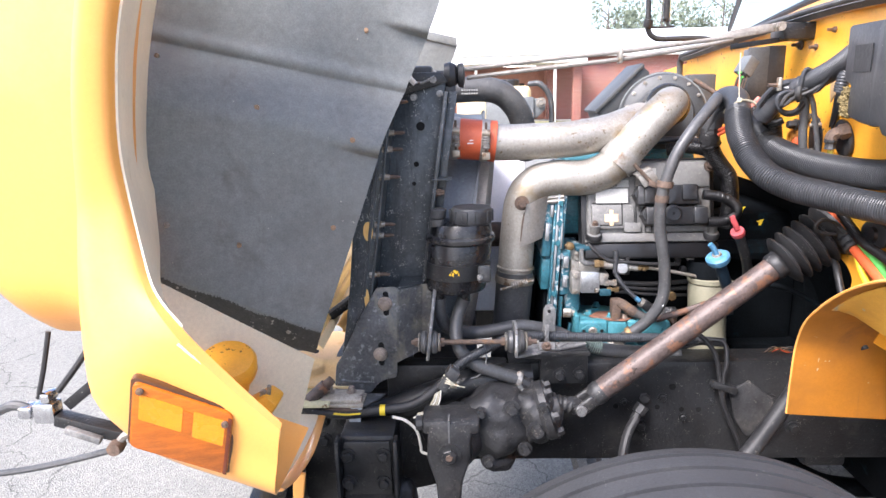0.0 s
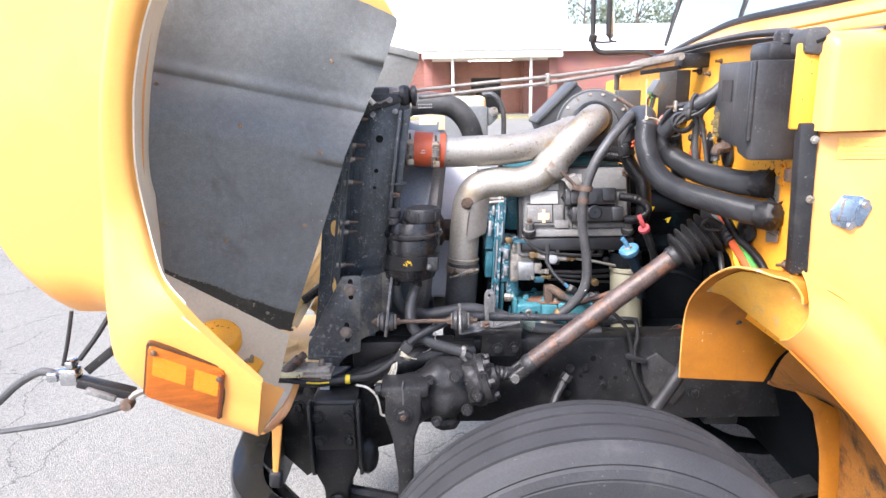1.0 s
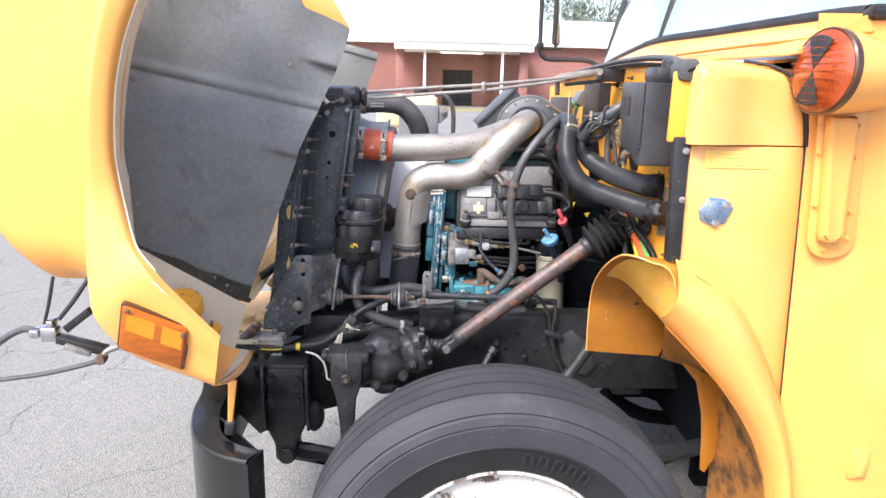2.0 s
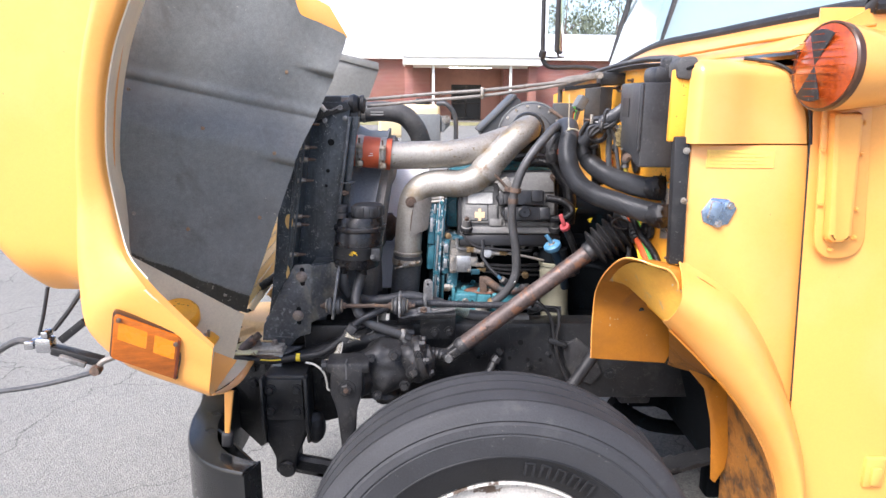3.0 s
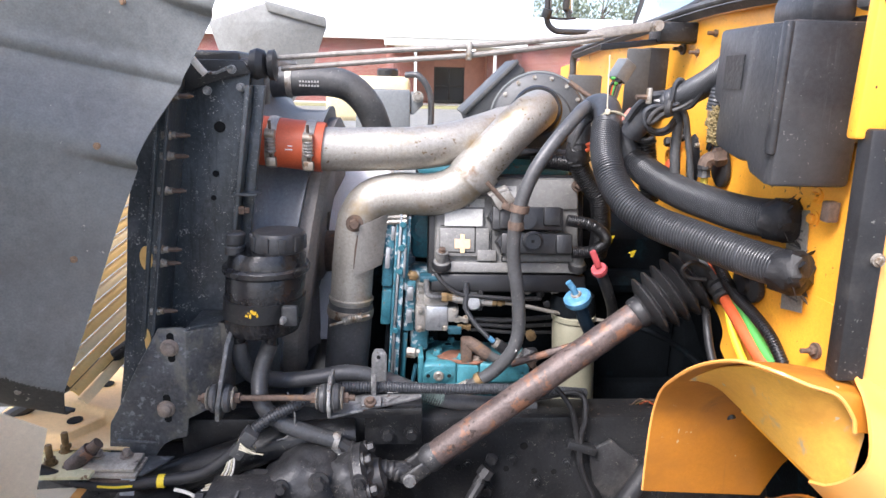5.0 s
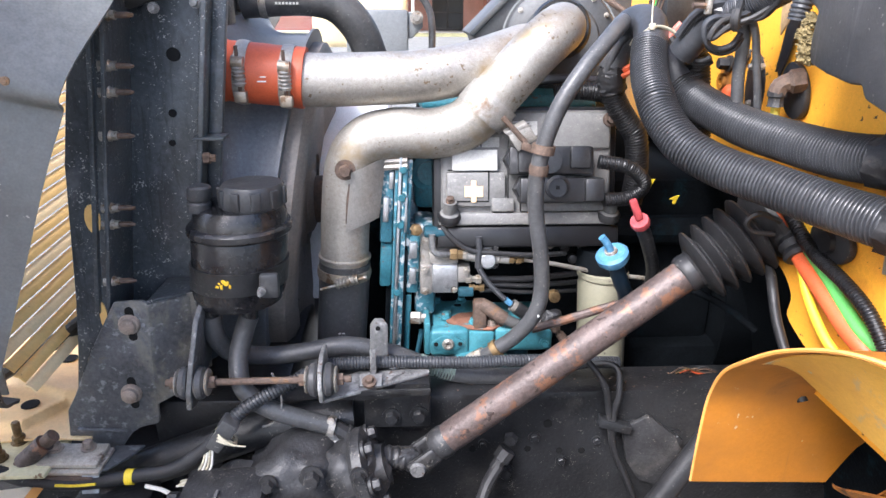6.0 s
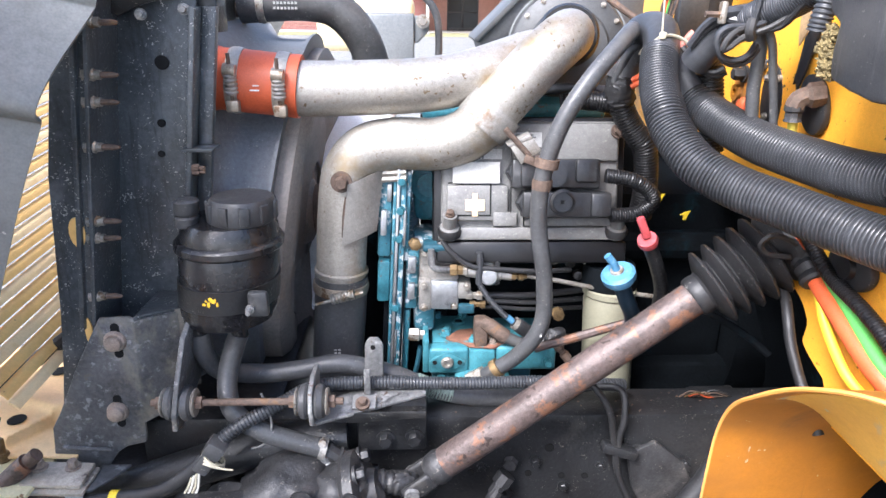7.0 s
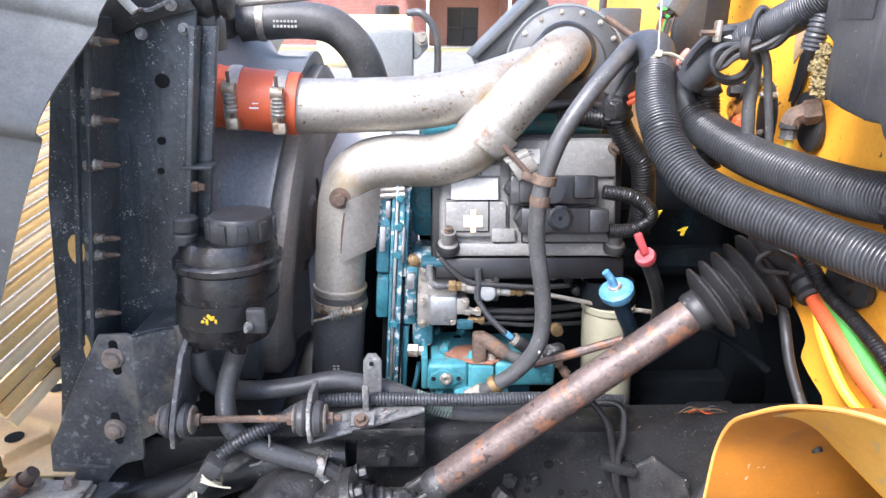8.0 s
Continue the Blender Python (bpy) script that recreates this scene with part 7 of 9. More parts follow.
# ---------------------------------------------------------------- engine
def build_engine():
    e = thing("diesel_engine", (0.6, MID, 0.75), "blue diesel engine with aluminium gear cover and pumps", "engine")
    # block and head take the near-black that stands for shade in the bay
    part("block", box(0.36, 0.98, 1.90, 2.34, 0.75, 1.30, 0.02), SOOT_SHADE, e, "dark blue engine block")
    part("head", box(0.36, 0.80, 1.96, 2.30, 1.30, 1.41, 0.015), SOOT_SHADE, e)
    part("valve_cover", box(0.36, 0.72, 1.98, 2.20, 1.41, 1.455, 0.02), BLUE, e)
    # gear cover: blocks left of the bright gasket edge, flanges right of it
    def strip(x0, x1, y0, y1, z0=0.97, z1=1.365, bev=0.003):
        bm = box(x0, x1, y0, y1, z0, z1, bev, 2)
        for v in bm.verts:
            v.co.x += 0.05 * (v.co.z - 1.2)
        return bm
    part("gear_cover", strip(0.282, 0.305, 1.790, 2.10, 1.212, 1.352, 0.005), BLUE_CHIP, e, "chipped blue gear cover")
    part("gear_cover", strip(0.284, 0.306, 1.784, 2.10, 1.128, 1.206, 0.005), BLUE, e)
    part("gear_cover", strip(0.292, 0.306, 1.800, 2.10, 1.206, 1.212, 0.001), BLUE_DARK, e)
    part("lower_cover", strip(0.296, 0.306, 1.800, 2.10, 0.97, 1.122, 0.003), SOOT_SHADE, e)
    part("gear_cover_flange", strip(0.306, 0.312, 1.781, 2.30, 0.985, 1.368), BLUE_CHIP, e, "chipped blue flange")
    part("gasket_edge", strip(0.3125, 0.3175, 1.775, 2.30, 0.985, 1.372, 0.001), ALU_BRIGHT, e, "bright aluminium edge")
    part("front_plate", strip(0.318, 0.3285, 1.779, 2.30, 0.980, 1.366), BLUE_CHIP, e)
    part("front_plate_rib", strip(0.3285, 0.336, 1.786, 2.30, 1.205, 1.366), BLUE_CHIP, e)
    part("gasket_edge", strip(0.3285, 0.332, 1.782, 2.30, 0.98, 1.20, 0.001), SOOT_SHADE, e)
    part("rear_flange", strip(0.3325, 0.356, 1.788, 2.30, 1.112, 1.225, 0.005), BLUE_CHIP, e, "blue flange with paint worn to metal")
    part("rear_flange", strip(0.3325, 0.345, 1.792, 2.30, 0.975, 1.108, 0.004), BLUE, e)
    for z0, z1, x0, w in ((1.135, 1.165, 0.338, 0.012), (1.185, 1.215, 0.336, 0.014), (1.255, 1.300, 0.287, 0.010), (1.315, 1.345, 0.296, 0.008), (1.235, 1.300, 0.325, 0.005), (1.02, 1.075, 0.318, 0.004)):
        part("worn_edge", strip(x0, x0 + w, 1.7775 if x0 > 0.33 or x0 < 0.30 else 1.7765, 1.79, z0, z1, 0.002), ALU_BRIGHT, e, "paint worn to bare aluminium")
    for z in (1.35, 1.30, 1.25, 1.12, 1.0):
        part("cover_bolt", bolt((0.318 + 0.06 * (z - 1.2), 1.781, z), (0, -1, 0), 0.007, 0.006, 1.3), BLUE, e)
    for k, z in enumerate((1.352, 1.362)):
        part("fitting", tube([(0.285, 1.785, z), (0.335, 1.78, z + 0.004)], 0.006, 8, 1, smooth=False), ZINC, e)
    boss = lathe([(0, 0), (0.035, 0), (0.035, 0.012), (0.022, 0.015), (0.022, 0.02), (0, 0.02)], (0.375, 1.87, 1.325), (0, -1, 0), 24)
    part("boss", boss, BLUE, e)
    part("water_jacket", box(0.345, 0.41, 1.87, 1.93, 1.25, 1.39, 0.015), BLUE, e)
    part("rear_casting", box(0.345, 0.385, 1.80, 1.90, 1.06, 1.24, 0.010), BLUE_CHIP, e)
    # injection pump
    p = part("injection_pump", box(0.356, 0.424, 1.772, 1.87, 1.150, 1.236, 0.008), ALU_DULL, e, "bare aluminium injection pump")
    part("pump_block", box(0.376, 0.424, 1.754, 1.86, 1.126, 1.181, 0.005), ALU_BRIGHT, p, "bright machined block")
    part("pump_step", box(0.420, 0.445, 1.757, 1.86, 1.145, 1.177, 0.004), ALU_DULL, p)
    part("pump_side", box(0.355, 0.377, 1.758, 1.86, 1.122, 1.180, 0.004), ALU_DULL, p)
    part("pump_flange", plate([(0.360, 1.238), (0.410, 1.242), (0.425, 1.228), (0.425, 1.210), (0.360, 1.206)], 0.012, 0.003, origin=(0, 1.767, 0)), ALU_DULL, p)
    part("pump_shelf", box(0.372, 0.424, 1.762, 1.78, 1.180, 1.204, 0.003), ALU_DULL, p)
    for x, z in ((0.364, 1.172), (0.364, 1.130), (0.438, 1.170), (0.416, 1.134), (0.366, 1.228), (0.416, 1.232)):
        part("screw", bolt((x, 1.757 if z < 1.18 else 1.766, z), (0, -1, 0), 0.0048, 0.004, 1.4), ZINC, p)
    # feed line along the top: pipe, rusty unions, valve body, steel pipe
    part("feed_pipe", tube([(0.376, 1.752, 1.240), (0.376, 1.751, 1.220), (0.380, 1.751, 1.208), (0.393, 1.752, 1.203), (0.409, 1.753, 1.202)], 0.0058, 10, 6), WORN, p, "scuffed feed pipe")
    part("rusty_union", lathe([(0, 0), (0.0095, 0), (0.0105, 0.002), (0.0105, 0.012), (0.0085, 0.0135), (0.0085, 0.022), (0, 0.022)], (0.408, 1.752, 1.202), (1, 0, -0.02), 6), BRASS, p, "rusty brass union")
    part("union_nut", lathe([(0, 0), (0.0092, 0), (0.0092, 0.007), (0.007, 0.008), (0, 0.008)], (0.430, 1.752, 1.2015), (1, 0, -0.02), 6), ZINC, p)
    valve = part("valve_body", lathe([(0, 0), (0.0105, 0), (0.0105, 0.060), (0.0085, 0.062), (0.0085, 0.080), (0, 0.080)], (0.436, 1.757, 1.199), (1, 0, -0.12), 16), ALU_DULL, p, "cast valve body")
    part("valve_plate", plate([(0.452, 1.222), (0.470, 1.226), (0.494, 1.220), (0.498, 1.176), (0.486, 1.170), (0.458, 1.174)], 0.010, 0.003, origin=(0, 1.762, 0)), ALU_DULL, valve)
    part("valve_cap", lathe([(0, 0), (0.0155, 0), (0.0155, 0.006), (0.0125, 0.009), (0, 0.0095)], (0.475, 1.750, 1.192), (0, -1, 0.1), 20), ALU_BRIGHT, valve)
    for x, z in ((0.459, 1.215), (0.489, 1.213), (0.489, 1.178)):
        part("valve_screw", bolt((x, 1.761, z), (0, -1, 0), 0.0052, 0.007, 1.3), CAST, valve)
    part("rusty_union", lathe([(0, 0), (0.0085, 0), (0.0085, 0.008), (0.006, 0.009), (0.006, 0.012), (0.0085, 0.013), (0.0085, 0.021), (0.005, 0.022), (0.005, 0.027), (0, 0.027)], (0.514, 1.755, 1.191), (1, 0, -0.08), 6), BRASS, p, "rusty brass union")
    part("injector_pipe", tube([(0.538, 1.756, 1.190), (0.59, 1.757, 1.181), (0.652, 1.76, 1.167), (0.72, 1.765, 1.153), (0.78, 1.77, 1.142)], 0.0042, 8, 4), ZINC, p, "bright steel pipe")
    part("harness", tube([(0.395, 1.762, 1.252), (0.407, 1.752, 1.237), (0.427, 1.748, 1.220), (0.441, 1.746, 1.213), (0.457, 1.745, 1.209), (0.50, 1.746, 1.205), (0.556, 1.750, 1.200), (0.62, 1.77, 1.195)], 0.0046, 8, 6), RUBBER, p)
    part("harness", tube([(0.457, 1.748, 1.236), (0.459, 1.746, 1.215), (0.458, 1.745, 1.195), (0.458, 1.744, 1.180)], 0.0062, 8, 5), CONDUIT, p)
    part("corrugated_lead", tube([(0.458, 1.744, 1.182), (0.463, 1.743, 1.172), (0.479, 1.742, 1.148), (0.495, 1.741, 1.131), (0.507, 1.740, 1.119)], 0.0045, 10, 6, ridge=0.0010, pitch=0.0042), CONDUIT, p)
    sensor = part("sensor", lathe([(0, 0), (0.0085, 0), (0.0085, 0.010), (0.0125, 0.012), (0.0125, 0.036), (0.010, 0.040), (0, 0.040)], (0.519, 1.741, 1.109), (0.82, -0.05, -0.57), 16), CONNECT, p, "black sender")
    part("sensor_collar", lathe([(0.008, 0.002), (0.0112, 0.002), (0.0112, 0.010), (0.008, 0.010)], (0.519, 1.741, 1.109), (0.82, -0.05, -0.57), 12), ZINC, sensor)
    part("sensor_tip", lathe([(0, -0.012), (0.0055, -0.012), (0.0055, 0.001), (0, 0.001)], (0.518, 1.741, 1.110), (0.75, 0, -0.66), 10), CAP_BLUE, sensor)
    for z, m, q in ((1.150, ZINC, 0.0085), (1.133, BRASS, 0.0070)):
        part("inlet_union", lathe([(0, 0), (q, 0), (q, 0.010), (q - 0.002, 0.011), (q - 0.002, 0.018), (q + 0.0005, 0.019), (q + 0.0005, 0.028), (0, 0.028)], (0.438 + 0.006 * (m is BRASS), 1.764, z), (1, -0.08, 0), 6), m, p)
    part("inlet_clip", box(0.424, 0.452, 1.752, 1.764, 1.119, 1.136, 0.003), BLUE_DARK, p)
    for k in range(3):
        part("injector_pipe", tube([(0.466, 1.768, 1.149 - 0.012 * k), (0.506, 1.772, 1.146 - 0.012 * k), (0.561, 1.785, 1.140 - 0.014 * k), (0.70, 1.83, 1.135 - 0.02 * k)], 0.0060 - 0.001 * k, 8, 4), RUBBER, p)
    part("top_union", lathe([(0, 0), (0.0105, 0), (0.0105, 0.016), (0.006, 0.018), (0, 0.018)], (0.347, 1.772, 1.244), (0.2, -1, 0.1), 6), BRASS, p)
    part("top_valve", box(0.362, 0.402, 1.756, 1.79, 1.232, 1.246, 0.004), BLUE_DARK, p)
    for x, z in ((0.595, 1.205), (0.624, 1.198), (0.655, 1.202), (0.640, 1.175)):
        part("block_plug", lathe([(0, 0), (0.009, 0), (0.009, 0.010), (0.005, 0.012), (0, 0.012)], (x, 1.80, z), (0, -1, 0), 8), ALU_DULL if z > 1.2 else CAST, p)
    # blue pump below: a stepped casting with a rusty plate on its top
    q = part("fuel_pump", box(0.378, 0.470, 1.752, 1.876, 0.990, 1.057, 0.005), BLUE_TURQ, e, "turquoise enamelled pump casting")
    part("pump_front", box(0.372, 0.444, 1.734, 1.765, 1.008, 1.060, 0.008, 3), BLUE_TURQ, q)
    part("pump_middle", box(0.444, 0.490, 1.735, 1.87, 1.010, 1.056, 0.004), BLUE_TURQ, q)
    part("pump_right", box(0.491, 0.600, 1.740, 1.86, 1.012, 1.060, 0.007, 3), BLUE_TURQ, q)
    part("pump_cheek", box(0.362, 0.373, 1.738, 1.80, 1.010, 1.074, 0.003), BLUE_TURQ, q)
    part("pump_base", box(0.380, 0.56, 1.760, 1.87, 0.955, 1.005, 0.006), BLUE_DARK, q)
    part("pump_foot", plate([(0.418, 1.010), (0.440, 1.016), (0.492, 1.014), (0.520, 1.000), (0.515, 0.975), (0.425, 0.972)], 0.04, 0.006, origin=(0, 1.722, 0)), BLUE_TURQ, q)
    plate_top = plate([(0.430, 1.805), (0.456, 1.809), (0.472, 1.795), (0.490, 1.782), (0.512, 1.774), (0.518, 1.757), (0.502, 1.748), (0.487, 1.736), (0.447, 1.741), (0.426, 1.757), (0.405, 1.770), (0.403, 1.782), (0.416, 1.790)], 0.005, 0.0015, origin=(0, 0, 1.0575), u=(1, 0, 0), v=(0, 1, 0), n=(0, 0, 1))
    part("rusty_cover", plate_top, RUST_RED, q, "rust-red cover plate")
    for x, y, z in ((0.409, 1.808, 1.057), (0.404, 1.786, 1.0625), (0.454, 1.760, 1.0625), (0.469, 1.786, 1.0625), (0.486, 1.754, 1.0625), (0.391, 1.868, 1.057), (0.440, 1.868, 1.057)):
        part("cap_screw", bolt((x, y, z), (0, 0, 1), 0.0075, 0.007, 1.3), BLUE_TURQ if (x, y) != (0.486, 1.754) else BOLT_WORN, q)
    part("top_port", lathe([(0.006, 0), (0.0125, 0), (0.0125, 0.003), (0.009, 0.004), (0.006, 0.001)], (0.431, 1.843, 1.0572), (0, 0, 1), 18), BLUE_TURQ, q)
    part("port_plug", lathe([(0, 0), (0.0085, 0), (0.0085, 0.0025), (0, 0.0025)], (0.431, 1.843, 1.0574), (0, 0, 1), 14), SOOT_SHADE, q)
    ears = [(0.405 + rx * math.cos(a), 1.036 + rz * math.sin(a)) for a in (2 * math.pi * k / 20 for k in range(20)) for rx, rz in ((0.031 if abs(math.cos(a)) > 0.8 else 0.021, 0.018 if abs(math.cos(a)) < 0.8 else 0.012),)]
    part("flange_face", plate(ears, 0.006, 0.002, origin=(0, 1.7285, 0)), BLUE_TURQ, q)
    part("bore_plug", lathe([(0.003, 0.001), (0.005, 0.005), (0.0085, 0.005), (0.0105, 0.003), (0.0115, 0.0), (0.003, 0)], (0.405, 1.7283, 1.036), (0, -1, 0), 18), ZINC, q, "bare steel bore plug")
    for x in (0.383, 0.427):
        part("flange_hole", lathe([(0, 0), (0.0042, 0), (0.0042, 0.001), (0, 0.001)], (x, 1.7283, 1.0365), (0, -1, 0), 12), HOLE, q)
    for x, z, y in ((0.395, 1.000, 1.752), (0.450, 0.990, 1.722), (0.492, 0.994, 1.722), (0.585, 1.03, 1.740)):
        part("cap_screw", bolt((x, y, z), (0, -1, 0), 0.0075, 0.007, 1.3), BLUE_TURQ, q)
    part("hex_union", lathe([(0, 0), (0.0115, 0), (0.0125, 0.002), (0.0125, 0.018), (0.009, 0.020), (0.009, 0.028), (0, 0.028)], (0.338, 1.772, 1.070), (1, -0.1, 0), 6), ZINC, q, "tarnished union nut")
    part("pipe", tube([(0.358, 1.780, 1.040), (0.356, 1.780, 1.027), (0.351, 1.780, 0.998), (0.345, 1.785, 0.97)], 0.0046, 8, 4), BLUE_DARK, q)
    elbow = part("elbow_nut", box(0.452, 0.476, 1.738, 1.768, 1.060, 1.112, 0.005), RUST, q, "rusty elbow block")
    part("rusty_elbow", tube([(0.466, 1.750, 1.104), (0.480, 1.746, 1.098), (0.496, 1.743, 1.087), (0.508, 1.742, 1.079)], 0.0135, 12, 5), RUST, elbow, "rusty hose sleeve")
    part("elbow_hose", tube([(0.504, 1.742, 1.082), (0.520, 1.741, 1.073), (0.540, 1.740, 1.067), (0.575, 1.74, 1.070)], 0.0108, 12, 5), HOSE_GREY, elbow)
    part("rusty_pipe", tube([(0.555, 1.72, 1.068), (0.62, 1.715, 1.090), (0.68, 1.71, 1.112), (0.75, 1.70, 1.137)], 0.0080, 10, 4), SHAFT, q)
    part("brass_plug", lathe([(0, 0), (0.011, 0), (0.011, 0.014), (0, 0.016)], (0.600, 1.76, 1.118), (0, -1, 0), 8), BRASS, e)
    part("fitting", lathe([(0, 0), (0.009, 0), (0.009, 0.014), (0.006, 0.016), (0.006, 0.022), (0.0085, 0.023), (0.0085, 0.036), (0, 0.036)], (0.598, 1.745, 1.064), (0.62, -0.2, -0.75), 8), RUST, e)
    part("fitting", lathe([(0, 0), (0.0062, 0), (0.0062, 0.014), (0, 0.016)], (0.618, 1.738, 1.036), (0.62, -0.2, -0.75), 8), BRASS, e)
    part("fitting_block", casting((0.600, 1.757, 1.070), (0.022, 0.014, 0.016), 12, 0.25), CAST, e)
    # cases, sump and bell housing: bay shade again put into their colour
    part("lower_case", box(0.330, 0.41, 1.87, 1.96, 0.85, 1.13, 0.01), SOOT_SHADE, e)
    part("front_case", box(0.225, 0.288, 1.93, 2.30, 0.78, 1.30, 0.02), SOOT_SHADE, e)
    part("sump_side", box(0.50, 1.0, 1.86, 2.30, 0.72, 0.95, 0.02), SOOT_SHADE, e)
    part("manifold", tube([(0.50, 1.88, 1.20), (0.70, 1.88, 1.20), (0.95, 1.88, 1.20)], 0.03, 10, 2), SOOT_SHADE, e)
    part("bell_housing", lathe([(0, 0), (0.24, 0), (0.24, 0.08), (0.18, 0.2), (0, 0.2)], (0.98, MID, 1.0), (1, 0, 0), 32), SOOT_SHADE, e)


build_engine()


def build_module():
    m = thing("engine_control_module", (0.55, 1.76, 1.22), "grey cast engine control module with black connectors", "control module")
    y = 1.765
    lean_face = Matrix.Translation((0.545, y, 1.25)) @ Euler((radians(-14), 0, 0)).to_matrix().to_4x4() @ Matrix.Translation((-0.545, -y, -1.25))

    def P(name, bm, mt, parent=m, label=""):
        return part(name, turned(bm, lean_face), mt, parent, label)
    P("casting", box(0.393, 0.695, y, y + 0.05, 1.255, 1.452, 0.008, 3), ECM)
    P("ledge", box(0.388, 0.70, y - 0.010, y + 0.045, 1.252, 1.275, 0.005), ECM)
    P("step", box(0.402, 0.505, y - 0.012, y, 1.285, 1.345, 0.004), ECM)
    P("upper_step", box(0.51, 0.690, y - 0.008, y, 1.385, 1.448, 0.005), ECM)
    P("fin", box(0.48, 0.52, y - 0.014, y, 1.276, 1.30, 0.003), ECM)
    P("rib", box(0.53, 0.69, y - 0.012, y, 1.276, 1.292, 0.003), ECM)
    P("base_plate", box(0.379, 0.708, y + 0.012, y + 0.055, 1.212, 1.46, 0.008), GLOSS, label="black base plate")
    P("cable_tray", box(0.385, 0.71, y - 0.005, y + 0.05, 1.212, 1.250, 0.006), GLOSS, label="black tray under the module")
    P("label", box(0.412, 0.490, y - 0.0135, y - 0.011, 1.348, 1.383, 0.0), LABEL, label="pale printed label")
    for k in range(6):
        P("label_print", box(0.43 + k * 0.006, 0.433 + k * 0.006, y - 0.0145, y - 0.013, 1.388, 1.40, 0), INK)
    P("label", box(0.512, 0.56, y - 0.0105, y - 0.008, 1.408, 1.432, 0.0), LABEL)
    for k in range(5):
        P("label_print", box(0.516, 0.55 - 0.004 * (k % 3), y - 0.0118, y - 0.010, 1.411 + 0.004 * k, 1.4125 + 0.004 * k, 0), INK)
    P("label", box(0.44, 0.495, y - 0.0025, y - 0.001, 1.388, 1.405, 0.0), LABEL)
    cross = box(0.4445, 0.4535, y - 0.0155, y - 0.0125, 1.293, 1.331, 0.0)
    cross = box(0.433, 0.465, y - 0.0150, y - 0.0128, 1.302, 1.321, 0.0, bm=cross)
    P("cross_mark", cross, ORANGE_LABEL, label="faded orange cross label")
    for x0, x1, z0, z1 in ((0.404, 0.428, 1.347, 1.3495), (0.474, 0.4765, 1.296, 1.347), (0.420, 0.476, 1.293, 1.2955), (0.508, 0.5105, 1.276, 1.345), (0.53, 0.5325, 1.276, 1.292), (0.545, 0.5475, 1.276, 1.292)):
        P("joint", box(x0, x1, y - 0.0128, y - 0.0115, z0, z1, 0.0), HOLE)
    for x, z in ((0.407, 1.285), (0.690, 1.285)):
        mt = P("mount", lathe([(0, -0.03), (0.017, -0.03), (0.019, -0.02), (0.017, -0.012), (0.012, -0.010), (0.012, 0.012), (0, 0.012)], (x, y - 0.016, z), (0, -0.55, 0.83), 18), ECM, label="rubber-bushed mount")
        part("mount_rubber", turned(lathe([(0.012, -0.026), (0.020, -0.026), (0.021, -0.018), (0.018, -0.012), (0.012, -0.012)], (x, y - 0.016, z), (0, -0.55, 0.83), 18), lean_face), RUBBER, mt)
        part("mount_bolt", turned(bolt((x, y - 0.0225, z + 0.010), (0, -0.55, 0.83), 0.007, 0.006, 1.1), lean_face), RUST, mt)
    for x, z in ((0.688, 1.435),):
        P("bolt", bolt((x, y - 0.011, z), (0, -1, 0), 0.009, 0.010, 1.4), RUST)
    P("hex_block", lathe([(0, 0), (0.026, 0), (0.026, 0.022), (0.023, 0.025), (0, 0.025)], (0.525, y - 0.008, 1.366), (0, -1, 0), 6), CONNECT, label="six-sided connector end")
    P("hex_block", lathe([(0, 0), (0.024, 0), (0.024, 0.026), (0.021, 0.029), (0, 0.029)], (0.540, y - 0.008, 1.316), (0, -1, 0), 6), CONNECT)
    c = P("connector", box(0.507, 0.652, y - 0.042, y - 0.008, 1.340, 1.388, 0.005), CONNECT, label="black connector block")
    for bm in (box(0.52, 0.548, y - 0.052, y - 0.04, 1.343, 1.386, 0.005), box(0.61, 0.645, y - 0.050, y - 0.04, 1.35, 1.388, 0.004)):
        part("latch", turned(bm, lean_face), CONNECT, c)
    c = P("connector", box(0.525, 0.668, y - 0.046, y - 0.008, 1.292, 1.335, 0.005), CONNECT)
    part("boss", turned(lathe([(0, 0), (0.021, 0), (0.021, 0.008), (0.016, 0.010), (0.016, 0.006), (0.004, 0.006), (0, 0.006)], (0.588, y - 0.044, 1.318), (0, -1, 0), 24), lean_face), CONNECT, c)
    part("boss", turned(lathe([(0, 0), (0.02, 0), (0.02, 0.01), (0, 0.01)], (0.575, y - 0.040, 1.362), (0, -1, 0), 24), lean_face), CONNECT, c)
    part("boss_slot", turned(box(0.585, 0.591, y - 0.0515, y - 0.0500, 1.315, 1.321, 0.0), lean_face), HOLE, c)
    part("block_end", turned(box(0.635, 0.668, y - 0.055, y - 0.04, 1.294, 1.333, 0.004), lean_face), CONNECT, c)
    part("conduit", tube([(0.655, 1.735, 1.372), (0.70, 1.73, 1.365), (0.73, 1.73, 1.345), (0.735, 1.735, 1.325), (0.71, 1.735, 1.308), (0.67, 1.735, 1.305)], 0.011, 14, 6, ridge=0.0014, pitch=0.0042), GLOSS, m)


build_module()


